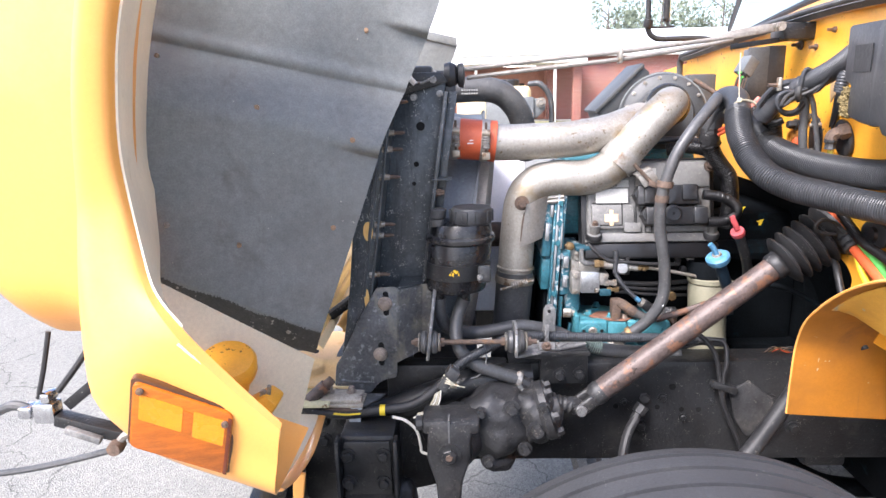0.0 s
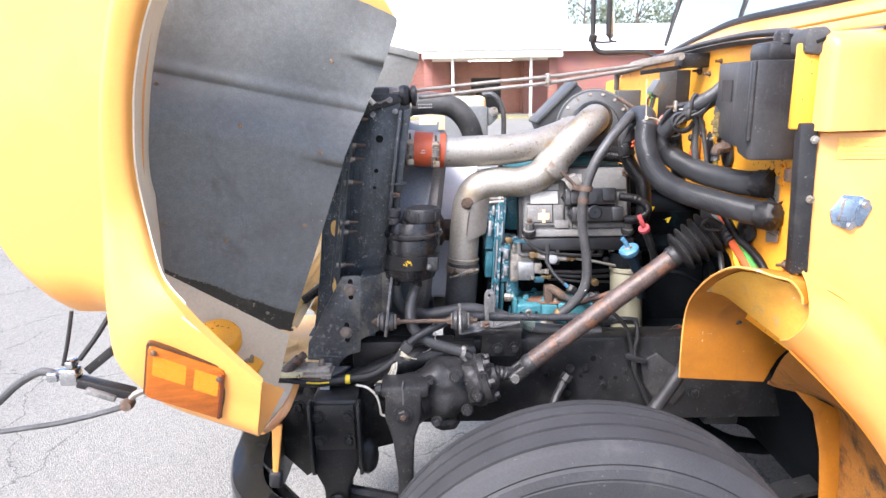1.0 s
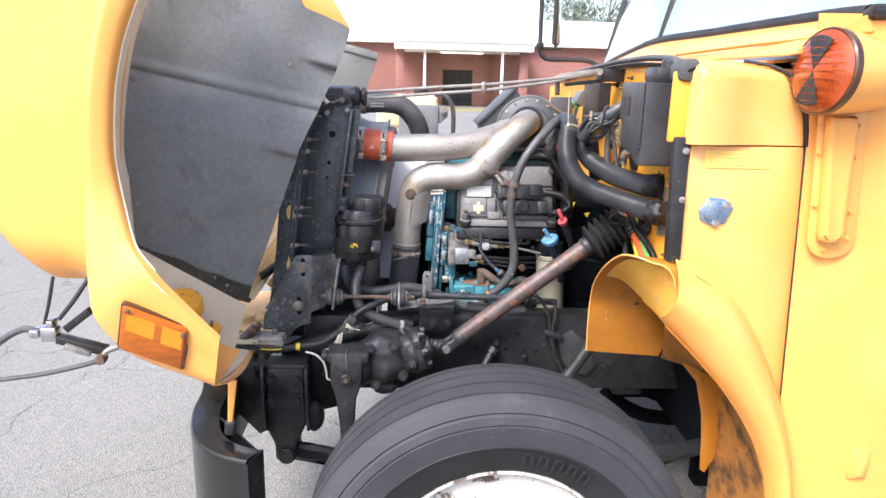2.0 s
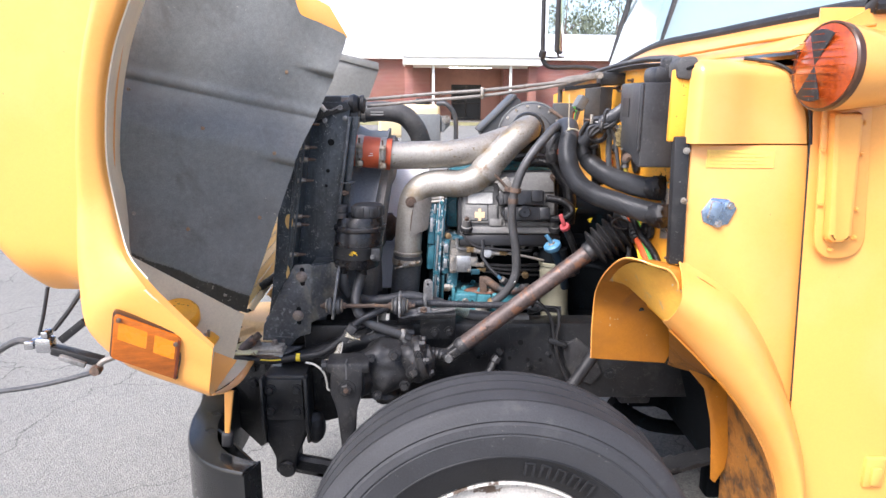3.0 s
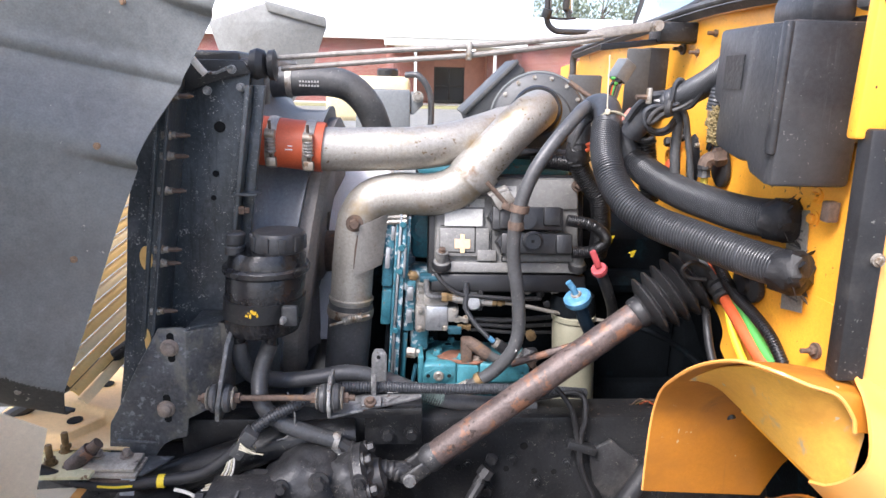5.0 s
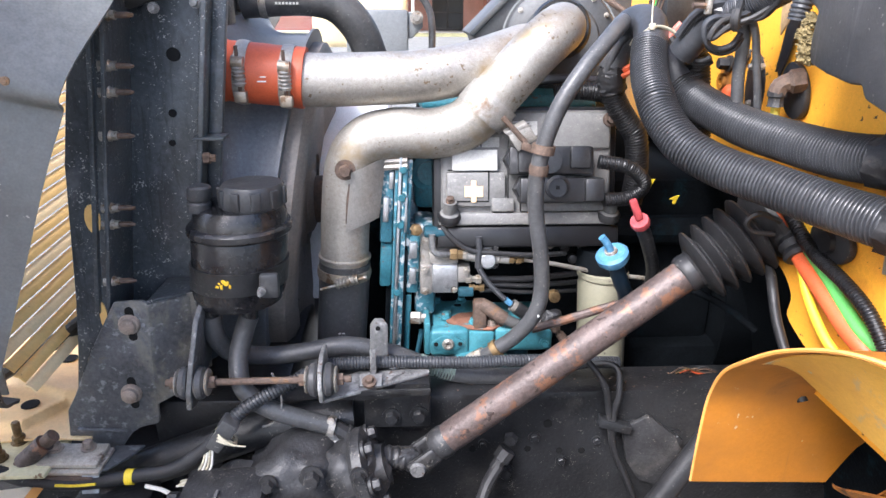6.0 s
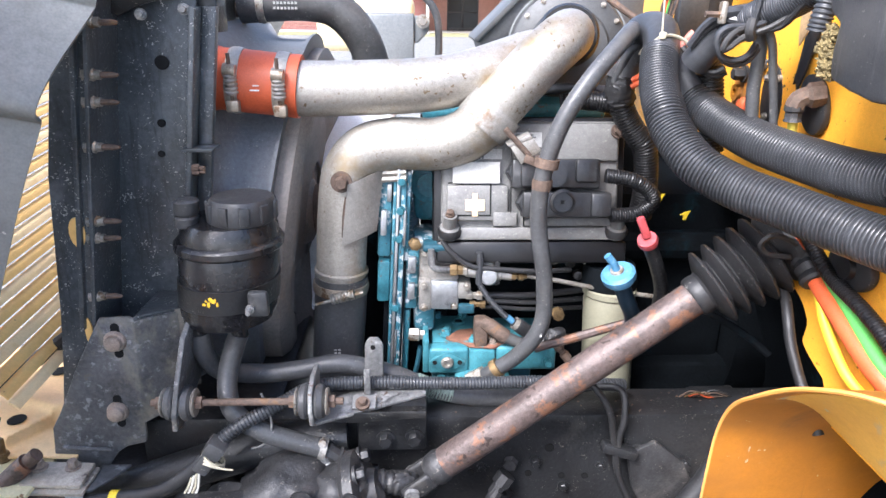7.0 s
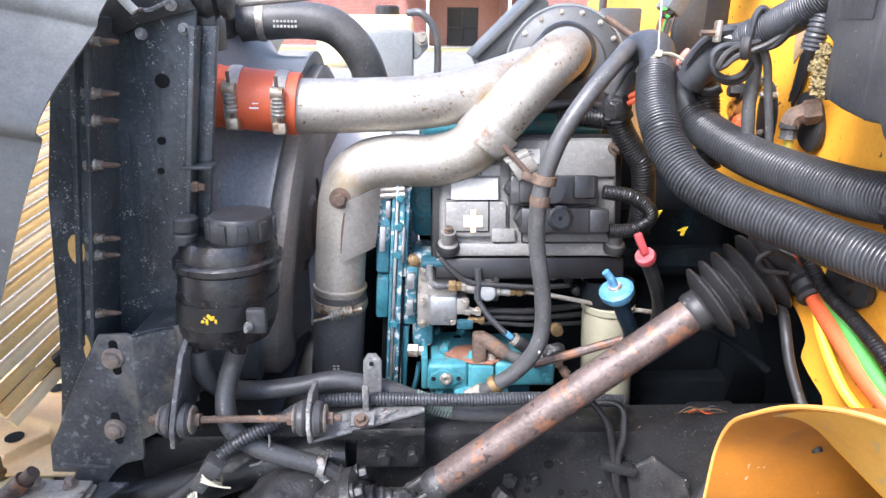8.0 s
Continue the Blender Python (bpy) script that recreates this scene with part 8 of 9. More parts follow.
def build_filter():
    f = thing("oil_filter", (0.706, 1.785, 0.95), "cream spin-on oil filter", "oil filter")
    bm = lathe([(0, 0.945), (0.036, 0.945), (0.044, 0.950), (0.046, 0.958), (0.046, 1.13), (0.043, 1.142), (0.0475, 1.146), (0.0475, 1.156), (0.04, 1.160), (0, 1.160)], (0.703, 1.785, 0), (0, 0, 1), 40)
    part("can", shear(bm, -0.06, 1.05), FILTER, f)
    part("head", shear(lathe([(0, 1.158), (0.048, 1.158), (0.05, 1.17), (0.045, 1.20), (0, 1.20)], (0.703, 1.79, 0), (0, 0, 1), 30), -0.06, 1.05), SOOT_SHADE, f)


build_filter()


def build_dipsticks():
    t = thing("oil_dipstick", (0.70, 1.64, 1.15), "blue T-handle dipstick in a blue-black tube", "dipstick")
    d = Vector((-0.40, -0.25, 0.88)).normalized()
    c = Vector((0.659, 1.63, 1.243))
    part("cap", lathe([(0, -0.012), (0.022, -0.012), (0.026, -0.006), (0.0265, 0.004), (0.022, 0.008), (0.010, 0.009), (0, 0.009)], c, d, 28), CAP_BLUE, t)
    part("handle", tube([c + d * 0.008, c + Vector((-0.012, -0.005, 0.022)), c + Vector((-0.022, -0.006, 0.034))], 0.006, 10, 3), CAP_BLUE, t)
    part("rivet", lathe([(0, 0), (0.011, 0), (0.010, 0.003), (0, 0.003)], c + d * 0.009, d, 12), ZINC, t)
    part("tube", tube([c - d * 0.01, c + Vector((0.02, 0.01, -0.045)), c + Vector((0.040, 0.03, -0.085)), c + Vector((0.06, 0.07, -0.15))], 0.013, 14, 4), mat("dark_blue_tube", (0.008, 0.018, 0.030), 0.4, var=0.3, bump=0.1), t, "blue-black filler tube")
    t = thing("transmission_dipstick", (0.74, 1.64, 1.2), "red loop-handle dipstick in a black tube", "dipstick")
    c = Vector((0.690, 1.61, 1.305))
    d = Vector((-0.5, -0.45, 0.74)).normalized()
    part("cap", lathe([(0.006, -0.006), (0.014, -0.006), (0.0155, 0.0), (0.014, 0.006), (0.006, 0.006)], c, d, 24), CAP_RED, t)
    part("handle", turned(box(-0.006, 0.006, -0.004, 0.004, -0.018, 0.018, 0.003), pose(c.x - 0.010, c.y - 0.004, c.z + 0.022, 0, -25, 0)), CAP_RED, t)
    part("tube", tube([c - d * 0.004, c + Vector((0.025, 0.02, -0.045)), c + Vector((0.05, 0.05, -0.10)), c + Vector((0.06, 0.08, -0.16))], 0.011, 12, 4), BLACK, t)


build_dipsticks()


def build_steering_shaft():
    t = thing("steering_shaft", (0.5, 1.58, 0.93), "rust-brown steering shaft with universal joint and ribbed boot", "steering shaft")
    a, b = Vector((0.748, 1.560, 1.236)), Vector((0.388, 1.553, 0.957))
    d = (a - b).normalized()
    part("tube", lathe([(0, 0), (0.0240, 0), (0.0248, 0.02), (0.0248, (a - b).length), (0, (a - b).length)], b, d, 28), SHAFT, t)
    part("slip_sleeve", lathe([(0.022, -0.002), (0.0275, -0.002), (0.030, 0.003), (0.030, 0.010), (0.0285, 0.024), (0.025, 0.032), (0.020, 0.032)], a, d, 24), RUBBER, t)
    part("weld_ring", lathe([(0.02, 0), (0.0245, 0), (0.0245, 0.004), (0.02, 0.004)], b + d * 0.005, d, 24), CAST, t)
    y = part("yoke", lathe([(0, -0.022), (0.020, -0.022), (0.026, -0.012), (0.027, 0.0), (0.024, 0.010), (0, 0.010)], b, d, 18), CAST, t, "greasy yoke")
    turn = Vector((1, 0, 0)).rotation_difference(d).to_matrix().to_4x4()
    for s in (-1, 1):
        arm = turned(box(-0.030, 0.026, -0.005, 0.005, -0.015, 0.015, 0.007, 3), Matrix.Translation(b - d * 0.040 + Vector((0, s * 0.021, 0))) @ turn)
        part("yoke_ear", arm, CAST, y)
        part("ear_cap", lathe([(0, -0.004), (0.012, -0.004), (0.013, 0.0), (0.011, 0.005), (0, 0.005)], b - d * 0.055 + Vector((0, s * 0.027, 0)), (0, s, 0), 16), WORN, y)
    part("cross", lathe([(0, -0.026), (0.010, -0.026), (0.010, 0.026), (0, 0.026)], b - d * 0.055, (0, 1, 0), 14), CAST, t)
    part("lower_yoke", casting(b - d * 0.055 + Vector((-0.03, 0, 0.004)), (0.032, 0.017, 0.016), 7, 0.2, (0, -10, 0)), CAST, t)
    part("stub_shaft", tube([b - d * 0.06, (0.29, 1.55, 0.932), (0.255, 1.54, 0.922)], 0.017, 12, 3, ridge=0.002, pitch=0.012), CAST, t)
    prof = [(0.028, 0.0), (0.032, 0.006)]
    for k in range(5):
        r = 0.057 + 0.001 * k
        z = 0.006 + 0.0205 * k
        prof += [(r - 0.020, z), (r - 0.006, z + 0.006), (r, z + 0.010), (r - 0.002, z + 0.0135), (r - 0.018, z + 0.0185)]
    prof += [(0.050, 0.112), (0.062, 0.122), (0.062, 0.130), (0.03, 0.135)]
    part("boot", lathe(prof, a + d * 0.014, (0.81, -0.02, 0.585), 40), RUBBER, t, "ribbed black rubber boot")


build_steering_shaft()

heater = hose_thing("heater_hose", [(0.712, 1.84, 1.578), (0.697, 1.80, 1.592), (0.675, 1.75, 1.590), (0.652, 1.72, 1.574), (0.603, 1.69, 1.523), (0.565, 1.68, 1.462), (0.543, 1.68, 1.385), (0.541, 1.68, 1.31), (0.556, 1.68, 1.215), (0.556, 1.68, 1.135), (0.525, 1.69, 1.075), (0.468, 1.70, 1.025)],
           0.0135, HOSE, "black heater hose looping down to the blue pump")
part("hose_collar", lathe([(0.0132, -0.008), (0.0152, -0.008), (0.0158, 0.0), (0.0152, 0.008), (0.0132, 0.008)], (0.5425, 1.68, 1.372), (0.05, 0, 1), 20), RUST, heater, "rusty strap round the hose")
part("hose_print", box(0.5525, 0.5555, 1.6662, 1.6672, 1.118, 1.122, 0), WHITE_PRINT, heater)
hose_clip = thing("hose_clip", (0.485, 1.695, 1.03), "spring clip on the heater hose end", "hose clip")
part("ring", lathe([(0.0135, -0.006), (0.0165, -0.006), (0.0165, 0.006), (0.0135, 0.006)], (0.488, 1.696, 1.043), (0.7, -0.1, 0.6), 20), BRASS, hose_clip)
part("fitting", lathe([(0, 0), (0.018, 0), (0.018, 0.03), (0.012, 0.034), (0, 0.034)], (0.445, 1.71, 1.008), (0.7, -0.2, 0.5), 6), ZINC, hose_clip)


# ---------------------------------------------------------------- conduits, looms and firewall fittings
def conduit(name, pts, r, label, smooth_until=0.0, ridge=0.0028, pitch=0.0068, seg=22, material=None):
    t = thing(name, pts[0], label, "conduit", "black conduits at the firewall")
    part("conduit_tube", tube(pts, r, seg, 10, ridge=ridge, pitch=pitch), material or CONDUIT, t)
    return t


ca = conduit("harness_conduit", [(0.712, 1.715, 1.563), (0.704, 1.69, 1.543), (0.696, 1.655, 1.516), (0.694, 1.615, 1.488), (0.698, 1.59, 1.467), (0.714, 1.545, 1.437), (0.746, 1.50, 1.418), (0.785, 1.44, 1.408), (0.822, 1.37, 1.400), (0.852, 1.29, 1.398)], 0.0248, "thick black corrugated harness conduit tied at the top", ridge=0.0030, pitch=0.0052, seg=28)
cb = conduit("harness_conduit", [(0.770, 1.712, 1.500), (0.783, 1.672, 1.480), (0.808, 1.58, 1.459), (0.832, 1.49, 1.452), (0.848, 1.41, 1.452), (0.860, 1.34, 1.460)], 0.0252, "thick black corrugated harness conduit into the firewall", ridge=0.0030, pitch=0.0052, seg=28)
for host, p, d, r in ((ca, (0.854, 1.286, 1.398), (0.5, -0.85, 0.0), 0.0285), (cb, (0.862, 1.336, 1.460), (0.45, -0.88, 0.1), 0.0288)):
    rnd = random.Random(5)
    bm = lathe([(0.0, -0.022), (r * 0.98, -0.022), (r * 1.05, -0.012), (r * 1.0, -0.004), (r * 1.07, 0.004), (r * 0.98, 0.012), (r * 0.7, 0.019), (0, 0.020)], p, d, 24)
    for v in bm.verts:
        v.co += Vector((rnd.uniform(-1, 1), rnd.uniform(-1, 1), rnd.uniform(-1, 1))) * 0.0028
    wrap = part("tape_wrap", bm, TAPE, host, "ragged black tape wrap")
    axis = Vector(d).normalized()
    side = axis.cross(Vector((0, 0, 1))).normalized()
    up = side.cross(axis)
    for k in range(9):
        a = 2 * math.pi * k / 9 + rnd.uniform(-0.2, 0.2)
        out = math.cos(a) * side + math.sin(a) * up
        q = Vector(p) + axis * rnd.uniform(0.006, 0.018) + out * r * 0.95
        along = (axis * rnd.uniform(0.3, 1.0) + out * rnd.uniform(0.3, 0.9)).normalized()
        part("tape_end", plate([(0, -0.004), (0.006, -0.005), (rnd.uniform(0.010, 0.018), rnd.uniform(-0.002, 0.004)), (0.005, 0.005), (0, 0.004)], 0.001, 0, origin=q, u=along, v=axis.cross(out), n=out), TAPE, wrap)
for pts, r, m in (([(0.694, 1.80, 1.550), (0.697, 1.795, 1.572), (0.704, 1.785, 1.588), (0.714, 1.77, 1.594), (0.720, 1.748, 1.590), (0.717, 1.728, 1.575), (0.709, 1.705, 1.555)], 0.0268, CONDUIT),
                  ([(0.742, 1.80, 1.560), (0.752, 1.765, 1.540), (0.762, 1.735, 1.520), (0.772, 1.705, 1.499)], 0.0288, CONDUIT),
                  ([(0.738, 1.79, 1.552), (0.716, 1.79, 1.556), (0.697, 1.788, 1.556), (0.684, 1.785, 1.545), (0.680, 1.785, 1.520)], 0.024, HOSE)):
    t = thing("smooth_sleeve", pts[0], "smooth black sleeve over the harness", "sleeve")
    part("sleeve_tube", tube(pts, r, 24, 8), m, t)
hose_thing("taped_lead", [(0.700, 1.775, 1.572), (0.686, 1.765, 1.566), (0.676, 1.765, 1.550), (0.669, 1.77, 1.528), (0.664, 1.78, 1.50)], 0.0068, HOSE, "dull taped lead beside the harness", "cable")
wrap = thing("tape_wrap", (0.682, 1.785, 1.50), "wrinkled black tape round the branch harness", "tape")
bm = tube([(0.681, 1.785, 1.522), (0.679, 1.785, 1.50), (0.683, 1.787, 1.482)], 0.0235, 16, 8)
rnd = random.Random(21)
for v in bm.verts:
    v.co += Vector((rnd.uniform(-1, 1), rnd.uniform(-1, 1), rnd.uniform(-1, 1))) * 0.0016
part("tape_roll", bm, RUBBER, wrap)
conduit("branch_conduit", [(0.680, 1.79, 1.505), (0.683, 1.79, 1.482), (0.697, 1.79, 1.454), (0.714, 1.79, 1.43), (0.733, 1.79, 1.403), (0.745, 1.80, 1.34), (0.745, 1.81, 1.28)], 0.0185, "black corrugated branch conduit", ridge=0.0020, pitch=0.0050, material=GLOSS)
conduit("branch_conduit", [(0.60, 1.86, 1.468), (0.64, 1.85, 1.475), (0.69, 1.84, 1.468), (0.72, 1.83, 1.44)], 0.015, "black corrugated branch conduit above the module", ridge=0.0020, pitch=0.0050, material=GLOSS)
conduit("branch_conduit", [(0.56, 1.90, 1.482), (0.62, 1.90, 1.490), (0.70, 1.90, 1.485)], 0.009, "thin black pipe above the module", ridge=0.0, pitch=0.0)
conduit("branch_conduit", [(0.776, 1.70, 1.560), (0.784, 1.70, 1.542), (0.790, 1.70, 1.515), (0.796, 1.70, 1.475), (0.805, 1.70, 1.42)], 0.0165, "black corrugated conduit hanging from the loom", ridge=0.0020, pitch=0.0050, material=GLOSS)
for dz in (0.0, 0.010):
    hose_thing("red_lead", [(0.690, 1.765, 1.508 + dz), (0.704, 1.76, 1.517 + dz), (0.72, 1.77, 1.523 + dz)], 0.0045, WIRE_RED, "red lead behind the harness", "cable")
hose_thing("red_lead", [(0.742, 1.715, 1.570), (0.750, 1.712, 1.584), (0.757, 1.712, 1.592)], 0.006, mat("faded_red_cable", (0.34, 0.12, 0.09), 0.5, var=0.2, bump=0.05), "faded red lead end beside the tie", "cable")
tie = thing("cable_tie", (0.71, 1.73, 1.57), "aged cable tie round the conduits", "cable tie")
part("strap", tube([(0.692, 1.742, 1.559), (0.692, 1.728, 1.568), (0.698, 1.706, 1.579), (0.706, 1.700, 1.586), (0.720, 1.697, 1.588), (0.735, 1.693, 1.583), (0.747, 1.691, 1.573), (0.756, 1.700, 1.560), (0.760, 1.712, 1.545)], 0.0036, 8, 6, squash=0.4), TIE, tie)
part("tie_head", box(0.702, 0.711, 1.693, 1.701, 1.583, 1.593, 0.002), TIE, tie)
part("tie_tail", tube([(0.706, 1.698, 1.59), (0.705, 1.70, 1.615), (0.704, 1.705, 1.69)], 0.0012, 6, 4), TIE, tie)


def build_fuse_box():
    t = thing("fuse_box", (0.83, 1.32, 1.5), "black plastic fuse box on the firewall", "fuse box")
    bm = plate([(1.415, 1.716), (1.232, 1.716), (1.232, 1.522), (1.252, 1.522), (1.290, 1.532), (1.299, 1.545), (1.321, 1.544), (1.358, 1.550), (1.390, 1.558), (1.396, 1.578), (1.393, 1.612), (1.415, 1.624)], 0.10, 0.006, origin=(0.772, 0, 0), u=(0, 1, 0), v=(0, 0, 1), n=(1, 0, 0))
    part("cover", bm, FUSE, t)
    part("cover_rib", box(0.764, 0.774, 1.232, 1.246, 1.56, 1.715, 0.004), FUSE, t)
    part("cover_lip", box(0.865, 0.884, 1.24, 1.42, 1.575, 1.725, 0.006), FUSE, t)
    part("lid_clip", box(0.80, 0.86, 1.25, 1.34, 1.712, 1.752, 0.012), FUSE, t)
    part("lid_knob", lathe([(0, 0), (0.022, 0), (0.022, 0.018), (0.017, 0.024), (0, 0.024)], (0.84, 1.27, 1.748), (0, 0, 1), 18), FUSE, t)
    part("label_patch", box(0.7705, 0.772, 1.335, 1.385, 1.635, 1.68, 0), CONNECT, t)
    part("drain_clip", box(0.86, 0.876, 1.245, 1.262, 1.475, 1.502, 0.003), RUST, t)
    f = thing("foam_scrap", (0.78, 1.43, 1.57), "crumbling yellowed foam beside the fuse box", "foam")
    rnd = random.Random(9)
    bm = bmesh.new()
    for k in range(14):
        z = 1.561 + 0.0033 * k
        y = 1.395 + 0.0008 * k
        join(bm, casting((0.776 + rnd.uniform(-0.006, 0.006), y + rnd.uniform(0, 0.006), z), (rnd.uniform(0.005, 0.008), rnd.uniform(0.005, 0.008), rnd.uniform(0.004, 0.007)), 30 + k, 0.7))
    part("foam_block", bm, FOAM, f)


build_fuse_box()


def build_firewall_fittings():
    t = thing("data_plate", (0.88, 1.31, 1.34), "bare metal data plate riveted to the firewall", "data plate")
    part("plate", plate([(1.335, 1.330), (1.287, 1.340), (1.306, 1.480), (1.352, 1.472)], 0.0015, 0, origin=(0.876, 0, 0), u=(0, 1, 0), v=(0, 0, 1), n=(-1, 0, 0)), ALU_DULL, t)
    for k in range(9):
        part("print_bar", box(0.8735, 0.8743, 1.298 + 0.0018 * k, 1.328 - 0.005 * (k % 3) + 0.0018 * k, 1.352 + 0.012 * k, 1.3545 + 0.012 * k, 0), INK, t)
    t = thing("relay_panel", (0.86, 2.0, 1.55), "black relay panel with connector and loose wires", "relay panel")
    part("panel", box(0.838, 0.884, 1.872, 2.02, 1.565, 1.715, 0.004), CONNECT, t)
    part("side_flange", box(0.792, 0.842, 1.870, 1.878, 1.575, 1.712, 0.003), DRUM, t)
    c = part("plug", turned(box(-0.015, 0.015, -0.018, 0.018, -0.022, 0.022, 0.004), pose(0.763, 1.81, 1.664, 0, 32, 15)), GREY_BOX, t, "grey plug")
    for k, m in enumerate((RUST, RUBBER, WIRE_RED, WIRE_GREEN, RUBBER, RUST, RUBBER, RUST)):
        part("wire", tube([(0.752 + 0.002 * k, 1.80 + 0.003 * k, 1.652 - 0.001 * k), (0.738 + 0.003 * k, 1.795, 1.638 + 0.003 * (k % 3)), (0.734 + 0.0028 * k, 1.795, 1.618), (0.738 + 0.001 * k, 1.795, 1.590)], 0.0020, 6, 5), m, t)
    for k in range(7):
        part("wire_crimp", casting((0.742 + 0.004 * (k % 4), 1.792, 1.640 + 0.005 * (k // 2)), (0.005, 0.003, 0.003), 80 + k, 0.4), (RUBBER, WIRE_GREEN, CONNECT)[k % 3], t)
    # loom to the fuse box
    loom = thing("wire_loom", (0.75, 1.7, 1.56), "thick taped wire loom with looped leads", "wire loom")
    part("trunk_loom", tube([(0.748, 1.672, 1.552), (0.754, 1.66, 1.568), (0.762, 1.65, 1.584), (0.772, 1.635, 1.596), (0.782, 1.615, 1.606)], 0.0215, 20, 8), CONDUIT, loom)
    part("trunk_conduit", tube([(0.770, 1.637, 1.595), (0.791, 1.60, 1.615), (0.802, 1.57, 1.627), (0.812, 1.54, 1.640), (0.820, 1.51, 1.655), (0.830, 1.47, 1.68)], 0.0205, 22, 8, ridge=0.0009, pitch=0.0036), CONDUIT, loom)
    part("tape_ring", hoop(0.0165, 0.0195, -0.005, 0.005, (0.784, 1.70, 1.540), (0.1, 0, -1), 18), BRASS, loom, "yellow tape ring")
    leads = (((0.774, 1.572, 1.606), (0.776, 1.57, 1.625), (0.778, 1.57, 1.640), (0.784, 1.57, 1.648), (0.792, 1.57, 1.645), (0.799, 1.57, 1.634), (0.801, 1.57, 1.622), (0.793, 1.57, 1.613), (0.778, 1.57, 1.606), (0.757, 1.57, 1.604), (0.743, 1.57, 1.603), (0.733, 1.571, 1.596), (0.732, 1.572, 1.583), (0.740, 1.573, 1.569), (0.756, 1.574, 1.563), (0.774, 1.575, 1.568), (0.786, 1.578, 1.583)),
             ((0.768, 1.568, 1.603), (0.752, 1.565, 1.599), (0.741, 1.563, 1.589), (0.737, 1.563, 1.577), (0.745, 1.564, 1.579), (0.757, 1.564, 1.589), (0.770, 1.563, 1.596), (0.785, 1.558, 1.600), (0.799, 1.548, 1.606), (0.804, 1.53, 1.622), (0.808, 1.51, 1.644), (0.812, 1.495, 1.662)),
             ((0.740, 1.70, 1.572), (0.745, 1.69, 1.560), (0.751, 1.68, 1.550), (0.759, 1.668, 1.544), (0.772, 1.656, 1.541), (0.782, 1.648, 1.547)),
             ((0.730, 1.652, 1.576), (0.736, 1.642, 1.593), (0.742, 1.632, 1.606), (0.750, 1.622, 1.614), (0.762, 1.612, 1.612), (0.772, 1.605, 1.610)),
             ((0.775, 1.56, 1.598), (0.790, 1.552, 1.606), (0.806, 1.54, 1.622), (0.816, 1.52, 1.648), (0.82, 1.50, 1.672)),
             ((0.752, 1.612, 1.620), (0.766, 1.61, 1.622), (0.780, 1.61, 1.624), (0.795, 1.60, 1.628)))
    for k, pts in enumerate(leads):
        part("lead", tube(pts, (0.0042, 0.0040, 0.0046, 0.0060, 0.0038, 0.0075)[k], 8, 6), CONDUIT if k in (0, 3, 5) else RUBBER, loom)
        if k in (0, 2, 3):
            part("lead", tube([(x + 0.005, y + 0.004, z - 0.006) for x, y, z in pts], 0.0036, 8, 6), HOSE if k == 3 else RUBBER, loom)
    part("loom_knot", tube([(0.768, 1.562, 1.612), (0.765, 1.558, 1.600), (0.770, 1.562, 1.590)], 0.0065, 8, 4), RUBBER, loom)
    part("loom_clip", box(0.746, 0.754, 1.602, 1.616, 1.606, 1.634, 0.003), ZINC, loom)
    part("clip_bolt", tube([(0.728, 1.610, 1.618), (0.757, 1.610, 1.618)], 0.0045, 6, 1, smooth=False), RUST, loom)
    # grey leads hanging down
    hose_thing("grey_lead", [(0.795, 1.60, 1.605), (0.800, 1.60, 1.592), (0.803, 1.60, 1.575), (0.803, 1.60, 1.552), (0.803, 1.60, 1.525), (0.807, 1.60, 1.49), (0.811, 1.60, 1.44)], 0.0088, HOSE, "dull grey rubber lead down the firewall", "cable")
    hose_thing("grey_lead", [(0.792, 1.585, 1.612), (0.803, 1.585, 1.598), (0.811, 1.585, 1.580), (0.817, 1.585, 1.551), (0.828, 1.585, 1.498), (0.835, 1.585, 1.45)], 0.0055, HOSE, "dull grey rubber lead down the firewall", "cable")
    g = thing("grommet_fitting", (0.87, 1.60, 1.5), "rusty pipe fitting in a black oval grommet", "pipe fitting")
    oval = [(0.031 * math.cos(2 * math.pi * k / 24), 0.040 * math.sin(2 * math.pi * k / 24)) for k in range(24)]
    part("grommet", plate(oval, 0.010, 0.003, origin=(0.880, 1.574, 1.508), u=(0, -1, 0), v=(0, 0.28, 0.96), n=(-1, 0, 0)), RUBBER, g)
    part("elbow_hex", lathe([(0, 0), (0.0155, 0), (0.0165, 0.004), (0.0165, 0.016), (0.013, 0.020), (0, 0.020)], (0.872, 1.552, 1.525), (-1, 0.3, -0.2), 6), RUST, g)
    part("elbow", tube([(0.864, 1.555, 1.523), (0.854, 1.558, 1.521), (0.845, 1.561, 1.516), (0.842, 1.562, 1.506)], 0.0125, 8, 3), RUST, g)
    part("elbow_neck", lathe([(0, 0), (0.0125, 0), (0.013, 0.006), (0.0105, 0.008), (0.0105, 0.018), (0.012, 0.020), (0, 0.022)], (0.842, 1.562, 1.508), (0.04, 0, -1), 8), CAST, g)
    part("tail", tube([(0.844, 1.562, 1.488), (0.846, 1.563, 1.47), (0.852, 1.565, 1.43)], 0.0065, 8, 4), mat("olive_pipe_plastic", (0.42, 0.34, 0.05), 0.5, var=0.2, bump=0.05), g, "olive yellow pipe stub")
    g = thing("firewall_aperture", (0.87, 1.68, 1.50), "black oval rubber plate round a firewall hole", "grommet")
    oval = [(0.030 * math.cos(2 * math.pi * k / 24), 0.052 * math.sin(2 * math.pi * k / 24)) for k in range(24)]
